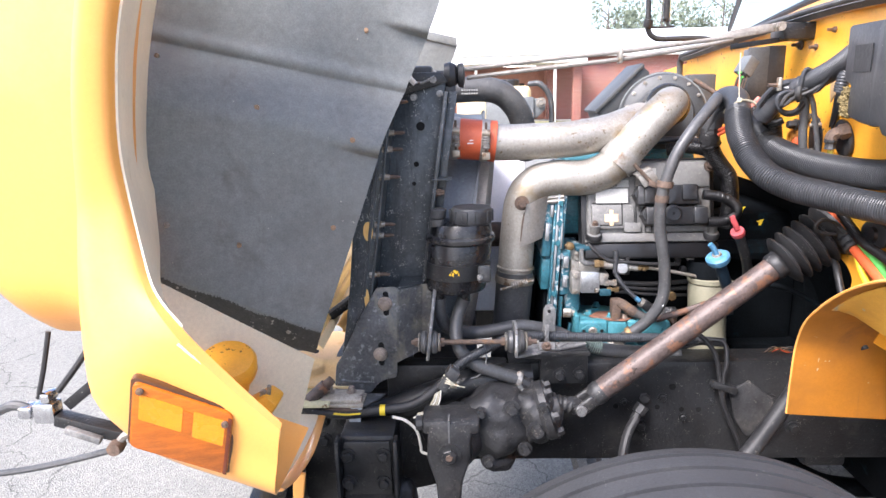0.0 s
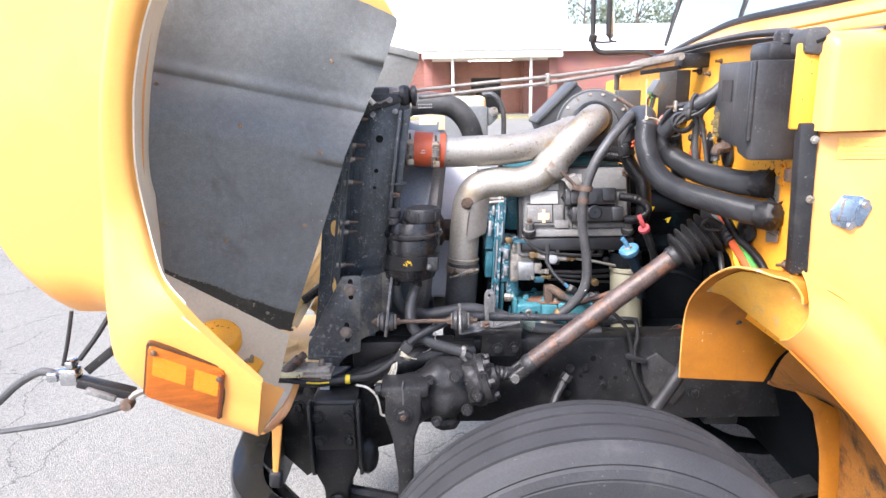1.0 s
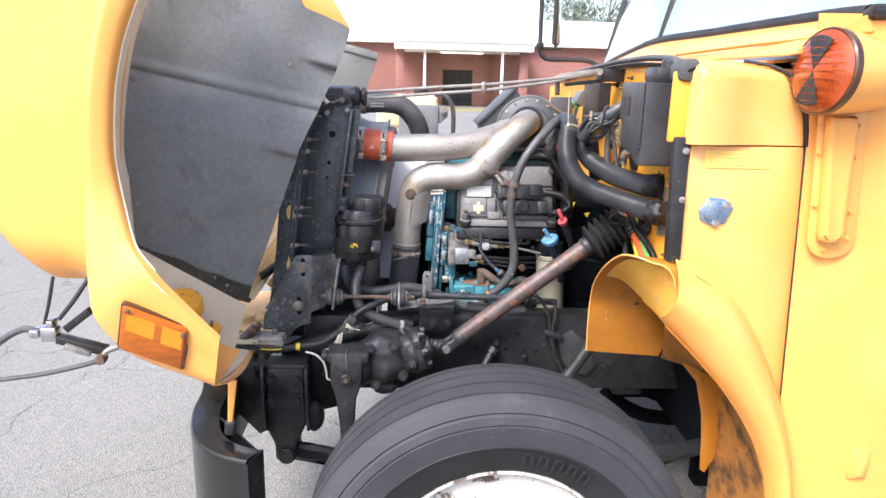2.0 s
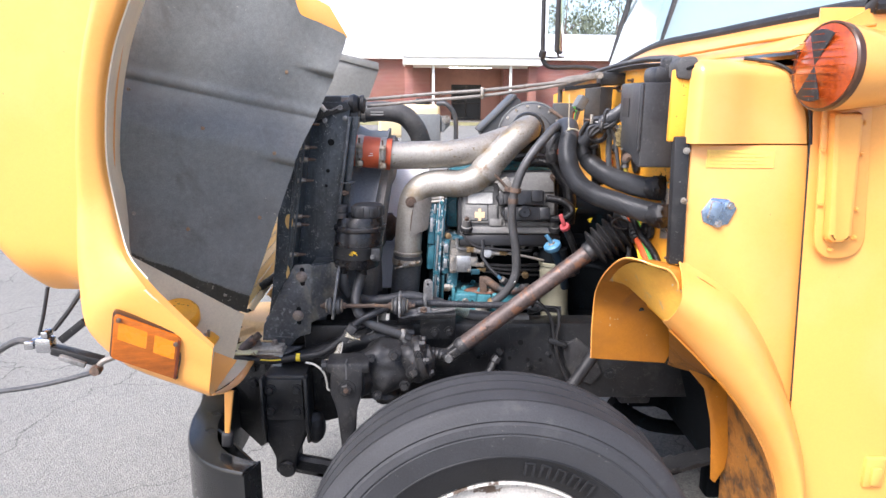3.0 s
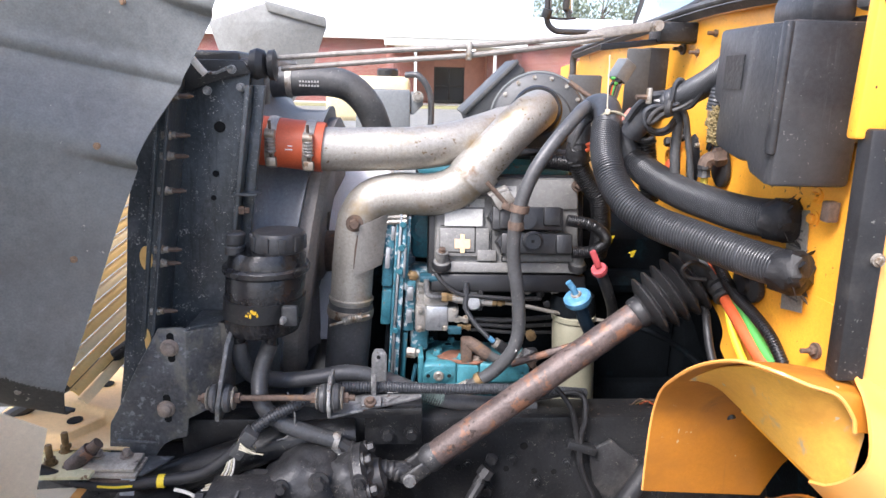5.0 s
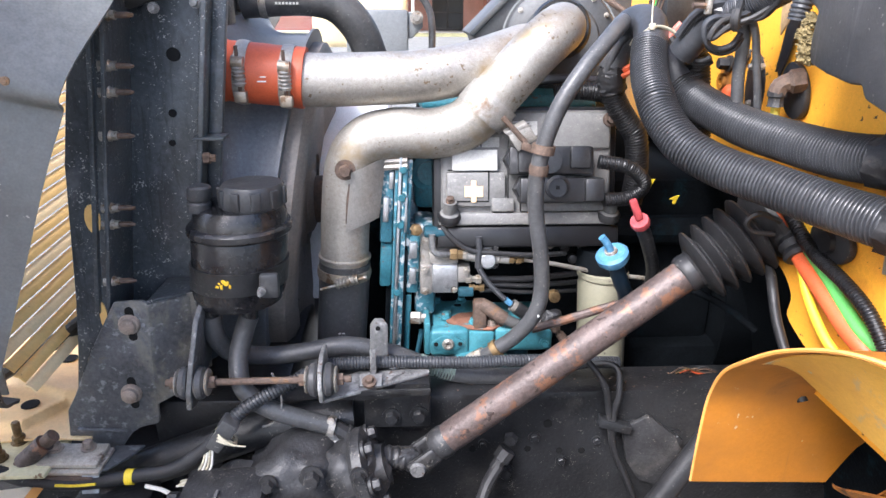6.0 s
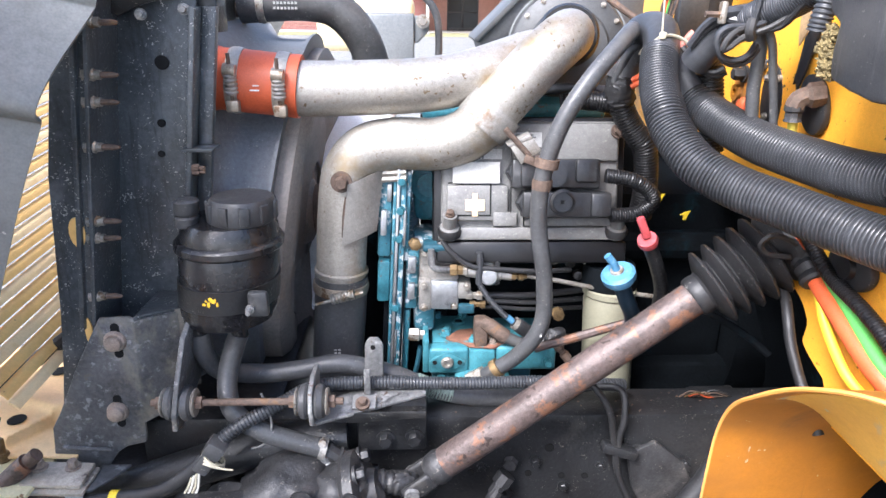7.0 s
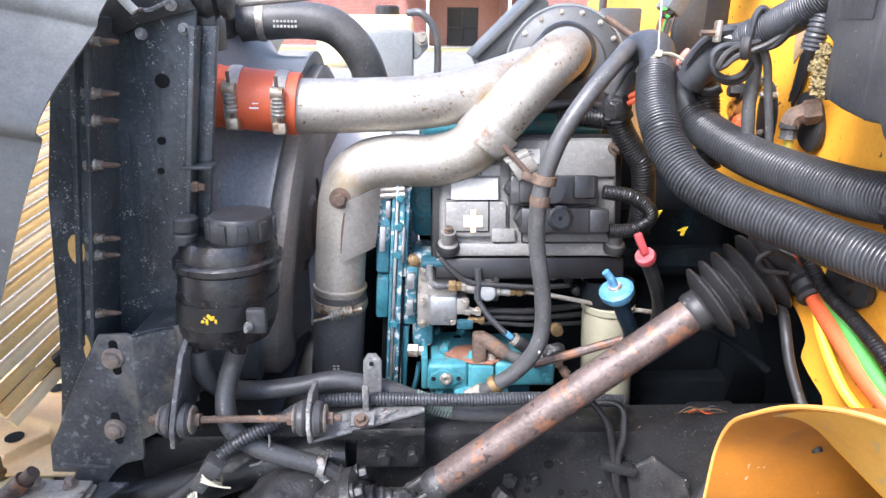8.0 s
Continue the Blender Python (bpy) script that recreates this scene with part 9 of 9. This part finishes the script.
    part("plate", plate(oval, 0.006, 0.002, origin=(0.880, 1.684, 1.500), u=(0, -1, 0), v=(0, 0.1, 1), n=(-1, 0, 0)), RUBBER, g)
    for y, z in ((1.700, 1.530), (1.668, 1.532), (1.690, 1.475)):
        part("rivet", bolt((0.874, y, z), (-1, 0, 0), 0.004, 0.003, 1.3), ZINC, g)
    b = thing("wiring_bracket", (0.86, 1.76, 1.49), "dirty brass-coloured bracket with an eye on the firewall", "bracket")
    part("bracket_leaf", plate([(1.790, 1.470), (1.738, 1.468), (1.742, 1.528), (1.765, 1.545), (1.788, 1.520)], 0.006, 0.002, origin=(0.872, 0, 0), u=(0, 1, 0), v=(0, 0, 1), n=(-1, 0, 0)), YELLOW_DIRTY_DIM, b)
    part("bracket_eye", hoop(0.006, 0.013, 0.0, 0.006, (0.866, 1.772, 1.500), (-1, 0, 0), 18), YELLOW_DIRTY_DIM, b)
    part("bracket_bolt", bolt((0.864, 1.755, 1.530), (-1, 0, 0), 0.010, 0.016, 1.3), RUBBER, b)
    c = thing("orange_cap", (0.82, 1.66, 1.49), "faded orange terminal cap among the leads", "terminal cap")
    part("cap", casting((0.820, 1.650, 1.492), (0.012, 0.012, 0.016), 8, 0.08), WIRE_RED, c)
    for k, (y, z, q) in enumerate(((1.735, 1.566, 0.012), (1.72, 1.548, 0.009), (1.75, 1.590, 0.008))):
        c = thing("wire_scrap", (0.86, y, z), "dark clump of old clips on the firewall", "clip")
        part("clump", casting((0.868, y, z), (0.010, q, q * 1.2), 70 + k, 0.5), RUBBER, c)
    g = thing("flap_strip", (0.86, 1.60, 1.6), "torn black rubber strip on the firewall", "rubber strip")
    part("strip", plate([(1.607, 1.640), (1.577, 1.640), (1.583, 1.600), (1.600, 1.546), (1.612, 1.522), (1.618, 1.534), (1.623, 1.528), (1.618, 1.556)], 0.004, 0.001, origin=(0.872, 0, 0), u=(0, 1, 0), v=(0, 0, 1), n=(-1, 0, 0)), RUBBER, g)
    g = thing("paper_tag", (0.86, 1.49, 1.63), "stained tan card tag", "tag")
    part("tag", plate([(0.0, 0.0), (0.024, 0.004), (0.022, -0.024), (0.008, -0.042), (0.004, -0.03)], 0.002, 0, origin=(0.858, 1.612, 1.620), u=(0, -1, 0), v=(0, 0, 0.95), n=(-1, 0, 0)), mat("tan_card", (0.42, 0.28, 0.14), 0.8, var=0.25, scale=60, bump=0.2), g)
    g = thing("conduit_end", (0.82, 1.51, 1.62), "ribbed grey conduit end by the fuse box", "conduit")
    part("ribbed_end", tube([(0.84, 1.50, 1.665), (0.824, 1.50, 1.640), (0.819, 1.50, 1.622), (0.817, 1.502, 1.602)], 0.0115, 14, 6, ridge=0.0015, pitch=0.005), CONDUIT, g)
    for k, (y, z) in enumerate(((1.30, 1.50), (1.30, 1.47), (1.72, 1.70), (1.80, 1.71), (1.65, 1.73), (1.56, 1.70), (1.25, 1.30))):
        b = thing("firewall_bolt", (0.88, y, z), "small painted bolt on the firewall", "bolt", "firewall bolts")
        part("head", bolt((0.880, y, z), (-1, 0, 0), 0.007, 0.006, 1.6, stud=0.012 if k > 1 else 0), RUST if k > 1 else YELLOW_IN, b)


build_firewall_fittings()


def build_cables():
    for name, m, pts, r, label in (
            ("red_cable", WIRE_RED, [(0.872, 1.58, 1.352), (0.868, 1.525, 1.322), (0.867, 1.470, 1.294), (0.867, 1.417, 1.272), (0.869, 1.365, 1.248), (0.874, 1.332, 1.234), (0.89, 1.30, 1.215)], 0.0115, "thick faded red battery cable"),
            ("green_cable", WIRE_GREEN, [(0.878, 1.57, 1.365), (0.874, 1.51, 1.330), (0.873, 1.456, 1.305), (0.873, 1.420, 1.290), (0.873, 1.382, 1.270), (0.875, 1.338, 1.249), (0.89, 1.305, 1.230)], 0.0085, "thick green battery cable by the firewall"),
            ("yellow_cable", WIRE_YELLOW, [(0.866, 1.475, 1.296), (0.864, 1.455, 1.276), (0.864, 1.443, 1.260), (0.864, 1.414, 1.236), (0.866, 1.380, 1.214), (0.885, 1.35, 1.19)], 0.0065, "yellow cable beside the firewall")):
        hose_thing(name, pts, r, m, label, "cable")
    hose_thing("small_conduit", [(0.850, 1.53, 1.375), (0.858, 1.48, 1.338), (0.862, 1.443, 1.316), (0.862, 1.380, 1.304), (0.864, 1.333, 1.288), (0.868, 1.306, 1.266), (0.875, 1.29, 1.24)], 0.0078, GLOSS, "thin black corrugated conduit", "conduit", ridge=0.0014, pitch=0.0042)
    w = thing("tape_bundle", (0.84, 1.47, 1.32), "black tape round the coloured cables", "tape")
    part("tape_wrap", tube([(0.866, 1.512, 1.317), (0.866, 1.495, 1.308), (0.867, 1.476, 1.296)], lambda t: 0.0165 + 0.004 * math.sin(9 * t) ** 2, 12, 5), RUBBER, w)
    part("tape_tail", tube([(0.845, 1.50, 1.340), (0.815, 1.50, 1.352), (0.800, 1.505, 1.340), (0.81, 1.505, 1.325), (0.84, 1.50, 1.322)], 0.004, 6, 5), RUBBER, w)
    hose_thing("drain_hose", [(0.866, 1.56, 1.262), (0.858, 1.52, 1.252), (0.852, 1.495, 1.232), (0.852, 1.478, 1.205), (0.856, 1.458, 1.175), (0.862, 1.435, 1.145), (0.87, 1.41, 1.11)], 0.0072, RUBBER, "black drain hose by the toe board")
    hose_thing("dark_hose", [(0.76, 1.72, 1.16), (0.81, 1.66, 1.168), (0.86, 1.62, 1.15), (0.90, 1.60, 1.12)], 0.006, SOOT_SHADE, "dark hose behind the steering shaft")
    # loom along the front
    l = thing("front_loom", (-0.1, 1.52, 0.9), "black front wiring loom with yellow tape and a grey plug", "wire loom")
    part("trunk_loom", tube([(-0.32, 1.52, 0.962), (-0.285, 1.52, 0.946), (-0.24, 1.52, 0.928), (-0.176, 1.52, 0.922), (-0.10, 1.52, 0.932), (-0.031, 1.52, 0.944), (0.015, 1.525, 0.972), (0.040, 1.53, 0.995)], 0.0105, 12, 8), RUBBER, l)
    part("yellow_tape", lathe([(0.0105, -0.006), (0.0122, -0.006), (0.0122, 0.006), (0.0105, 0.006)], (-0.097, 1.52, 0.932), (1, 0, 0), 16), WIRE_YELLOW, l, "yellow tape")
    part("white_tail", tube([(-0.075, 1.515, 0.918), (-0.045, 1.51, 0.911), (-0.022, 1.51, 0.886), (-0.014, 1.51, 0.85), (-0.012, 1.51, 0.835), (0.004, 1.51, 0.828)], 0.0034, 8, 6), WIRE_WHITE, l, "loose white lead")
    part("conduit_run", tube([(0.055, 1.53, 1.015), (0.090, 1.54, 1.042), (0.15, 1.57, 1.062), (0.20, 1.60, 1.072), (0.30, 1.62, 1.065), (0.42, 1.625, 1.058), (0.55, 1.64, 1.05), (0.70, 1.66, 1.03)], 0.0095, 12, 8, ridge=0.0016, pitch=0.0052), CONDUIT, l)
    c = part("plug", turned(box(-0.028, 0.028, -0.011, 0.011, -0.011, 0.011, 0.003), pose(0.050, 1.52, 1.005, 0, -55, 0)), HOSE_GREY, l, "grey plug")
    part("plug_band", turned(box(-0.012, 0.012, -0.0135, 0.0135, -0.0135, 0.0135, 0.003), pose(0.060, 1.52, 1.020, 0, -55, 0)), HOSE, c)
    for k in range(4):
        part("lead", tube([(0.034 - 0.004 * k, 1.514, 0.982 - 0.003 * k), (0.030 - 0.005 * k, 1.511, 0.955), (0.017 - 0.006 * k, 1.511, 0.934), (-0.003 - 0.005 * k, 1.512, 0.921 + 0.002 * k), (-0.028 + 0.004 * k, 1.514, 0.916 + 0.003 * k)], 0.0018, 6, 5), (WIRE_WHITE, TIE, WIRE_WHITE, TIE)[k], l)
    for k in range(3):
        part("wire_ring", hoop(0.0165, 0.0190, -0.0014, 0.0014, (0.051 + 0.002 * k, 1.522, 0.990 + 0.006 * k), (0.35 + 0.15 * k, 0.5 - 0.15 * k, 0.8), 24), TIE, l, "loose cream wire turn")
    part("wire_end", tube([(0.058, 1.505, 1.000), (0.072, 1.503, 0.996), (0.086, 1.505, 0.992)], 0.0014, 6, 4), TIE, l)
    part("yellow_stripe", tube([(-0.205, 1.509, 0.929), (-0.176, 1.509, 0.927), (-0.145, 1.509, 0.929)], 0.0022, 6, 4), WIRE_YELLOW, l, "thin yellow stripe")
    for k in range(2):
        hose_thing("rail_lead", [(0.60, 1.66, 1.02), (0.615 + 0.06 * k, 1.62, 1.07 - 0.02 * k), (0.655 + 0.03 * k, 1.60, 1.03 - 0.02 * k), (0.672 + 0.008 * k, 1.60, 0.965), (0.685, 1.60, 0.90), (0.72, 1.60, 0.82), (0.76, 1.60, 0.72)], 0.0055, RUBBER, "thin black lead draped over the rail", "cable")
    b = thing("lead_clip", (0.67, 1.6, 0.94), "black clip holding leads to the rail", "clip")
    part("clip_body", turned(box(-0.03, 0.03, -0.010, 0.012, -0.008, 0.008, 0.003), pose(0.682, 1.60, 0.945, 0, 18, 0)), BLACK, b)
    hose_thing("brake_hose", [(0.83, 1.52, 1.05), (0.80, 1.50, 1.0), (0.755, 1.49, 0.93), (0.70, 1.48, 0.85), (0.62, 1.46, 0.76)], 0.018, RUBBER, "thick black brake hose beside the rail")
    b = thing("brake_fitting", (0.47, 1.6, 0.86), "rusty brake line fitting on the rail", "pipe fitting")
    part("union", lathe([(0, 0), (0.016, 0), (0.016, 0.02), (0.011, 0.022), (0.011, 0.04), (0, 0.04)], (0.500, 1.60, 0.90), (-0.55, -0.2, -0.8), 8), CAST, b)
    part("nut", lathe([(0, 0), (0.013, 0), (0.011, 0.010), (0, 0.010)], (0.508, 1.615, 0.912), (-0.3, -1, 0), 6), CAST, b)
    part("hose_tube", tube([(0.485, 1.592, 0.875), (0.465, 1.58, 0.845), (0.45, 1.56, 0.81), (0.44, 1.54, 0.76)], 0.011, 10, 5), RUBBER, b)
    r = thing("rusty_bracket", (0.75, 1.6, 0.87), "flaking bracket on the rail", "bracket")
    part("bracket_plate", plate([(0.70, 0.93), (0.745, 0.955), (0.80, 0.91), (0.83, 0.84), (0.80, 0.80), (0.74, 0.82), (0.715, 0.86)], 0.01, 0.003, origin=(0, 1.606, 0)), CAST, r)
    # yellow inspection tags near the module
    for x, y, z in ((0.745, 1.73, 1.335), (0.80, 1.75, 1.30)):
        g = thing("wire_tag", (x, y, z), "small torn yellow wire tag", "tag")
        part("tag", plate([(-0.010, 0.002), (0.0, 0.006), (0.010, 0.007), (0.005, -0.001), (0.003, -0.008), (-0.003, -0.007), (-0.002, 0.0)], 0.002, 0, origin=(x, y, z), u=(1, 0.3, 0)), WIRE_YELLOW, g)


build_cables()

g = thing("firewall_grommet", (0.878, 1.44, 1.36), "black rubber grommet disc on the firewall", "grommet")
part("disc", plate([(0.042 * math.cos(2 * math.pi * k / 24), 0.027 * math.sin(2 * math.pi * k / 24)) for k in range(24)], 0.012, 0.004, origin=(0.880, 1.428, 1.336), u=(0, -1, 0), v=(0, 0, 1), n=(-1, 0, 0)), RUBBER, g)
part("hub", lathe([(0, 0), (0.016, 0), (0.014, 0.006), (0, 0.007)], (0.868, 1.428, 1.336), (-1, 0, 0), 20), GLOSS, g)
w = thing("loose_wires", (0.80, 1.66, 1.0), "few loose coloured wires on the rail", "wires")
rnd = random.Random(17)
for k in range(6):
    x0 = 0.80 + 0.008 * k
    part("wire", tube([(x0, 1.665, 1.003), (x0 + 0.012, 1.655 + rnd.uniform(-0.01, 0.01), 1.012 + rnd.uniform(0, 0.01)), (x0 + 0.03, 1.66, 1.004 + rnd.uniform(0, 0.01)), (x0 + 0.05, 1.665, 1.003)], 0.0014, 5, 4), (RUST, BRASS, WIRE_RED, RUST, RUST, RUBBER)[k], w)


def build_hood_rods():
    t = thing("hood_stay_rods", (0.1, 1.73, 1.66), "pair of weathered hood stay rods with a clip", "stay rods")
    part("rod", tube([(0.085, 1.735, 1.668), (0.30, 1.73, 1.688), (0.445, 1.725, 1.699), (0.62, 1.735, 1.718), (0.72, 1.745, 1.730)], 0.0052, 10, 3), ROD, t)
    part("rod", tube([(0.10, 1.733, 1.650), (0.30, 1.728, 1.670), (0.445, 1.723, 1.683), (0.62, 1.733, 1.707), (0.70, 1.745, 1.722)], 0.0052, 10, 3), ROD, t)
    part("rod_clip", box(0.440, 0.450, 1.712, 1.735, 1.674, 1.708, 0.003), ZINC, t)
    part("rod_end", plate([(0.665, 1.716), (0.80, 1.738), (0.812, 1.748), (0.800, 1.756), (0.70, 1.742), (0.668, 1.732)], 0.008, 0.003, origin=(0, 1.738, 0)), ROD, t, "flattened grey rod end")
    part("rod_eye", hoop(0.004, 0.010, -0.003, 0.003, (0.795, 1.737, 1.746), (0, 1, 0), 20), ZINC, t)
    b = thing("hood_stay_bracket", (0.78, 1.70, 1.73), "black stay bracket below the cowl seal", "bracket")
    part("block", box(0.806, 0.884, 1.735, 1.80, 1.718, 1.755, 0.005), BLACK, b)
    part("bracket_plate", plate([(0.70, 1.700), (0.80, 1.712), (0.835, 1.718), (0.835, 1.728), (0.70, 1.712)], 0.006, 0.002, origin=(0, 1.752, 0)), BLACK, b)
    part("stud", lathe([(0, 0), (0.007, 0), (0.007, 0.012), (0.010, 0.014), (0.010, 0.020), (0, 0.020)], (0.797, 1.742, 1.746), (0, -1, 0), 14), ZINC, b)



build_hood_rods()


def build_mirror():
    m = thing("side_mirror", (1.0, 3.2, 1.84), "black-framed side mirror on tube arms on the far side", "mirror")
    part("arm", tube([(0.835, 3.0, 2.6), (0.842, 3.0, 2.2), (0.848, 3.0, 1.90), (0.852, 3.0, 1.855), (0.872, 3.0, 1.832), (0.91, 3.0, 1.823), (1.06, 3.0, 1.823), (1.14, 3.0, 1.80), (1.15, 3.0, 1.75)], 0.011, 12, 6), RUBBER, m)
    part("arm", tube([(1.275, 2.94, 2.6), (1.238, 2.94, 2.15), (1.220, 2.94, 1.875), (1.21, 2.96, 1.80)], 0.008, 10, 4), RUBBER, m)
    part("arm_joint", lathe([(0, -0.016), (0.017, -0.016), (0.019, 0.0), (0.017, 0.016), (0, 0.016)], (0.846, 2.992, 1.885), (0.2, -0.3, 1), 14), RUBBER, m)
    part("stay", tube([(0.85, 3.0, 1.872), (0.90, 3.0, 1.868), (0.955, 3.0, 1.872)], 0.0045, 8, 3), RUBBER, m)
    part("mirror_case", turned(box(-0.012, 0.012, -0.080, 0.080, -0.20, 0.26, 0.010, 3), pose(0.930, 3.03, 2.09, 0, 0, -18)), RUBBER, m)
    part("mirror_glass", turned(box(-0.003, 0.003, -0.072, 0.072, -0.19, 0.25, 0.002), pose(0.9425, 3.026, 2.09, 0, 0, -18)), MIRROR, m, "silvered glass tinted green for reflected trees")
    part("pivot", tube([(0.915, 2.97, 1.895), (0.918, 2.97, 1.878), (0.926, 2.97, 1.868)], 0.006, 8, 3), RUBBER, m)



build_mirror()


def build_latch():
    t = thing("hood_latch", (0.923, 1.12, 1.41), "blue-tinted chrome hood latch plate on the cowl side", "latch")
    o = Vector((0.926, 1.1335, 1.437))
    bm = plate([(-0.040, -0.002), (-0.018, 0.030), (0.020, 0.026), (0.040, 0.006), (0.024, -0.030), (-0.006, -0.036), (-0.034, -0.024)], 0.004, 0.0015, origin=o, n=(0, -1, 0))
    part("latch_plate", bm, LATCH, t)
    part("keeper", turned(box(-0.016, 0.010, -0.012, 0.004, -0.020, 0.022, 0.004), pose(o.x - 0.010, o.y - 0.006, o.z, 0, 12, 0)), LATCH, t)
    for a, b in ((0.024, 0.012), (0.0, -0.028)):
        part("screw", bolt(o + Vector((a, -0.004, b)), (0, -1, 0), 0.006, 0.004, 1.5), CHROME, t)
    s = thing("sticker", (0.96, 1.13, 1.54), "faded pale warning sticker on the cowl side", "sticker")
    part("sheet", box(0.888, 1.038, 1.1322, 1.1336, 1.533, 1.572, 0), mat("faded_sticker", (0.78, 0.50, 0.12), 0.5, var=0.1, scale=30, bump=0), s)
    for k in range(4):
        part("print_bar", box(0.895, 1.02 - 0.015 * (k % 2), 1.1312, 1.132, 1.540 + 0.008 * k, 1.542 + 0.008 * k, 0), mat("faded_print", (0.74, 0.44, 0.12), 0.5, var=0.1, bump=0), s)


build_latch()
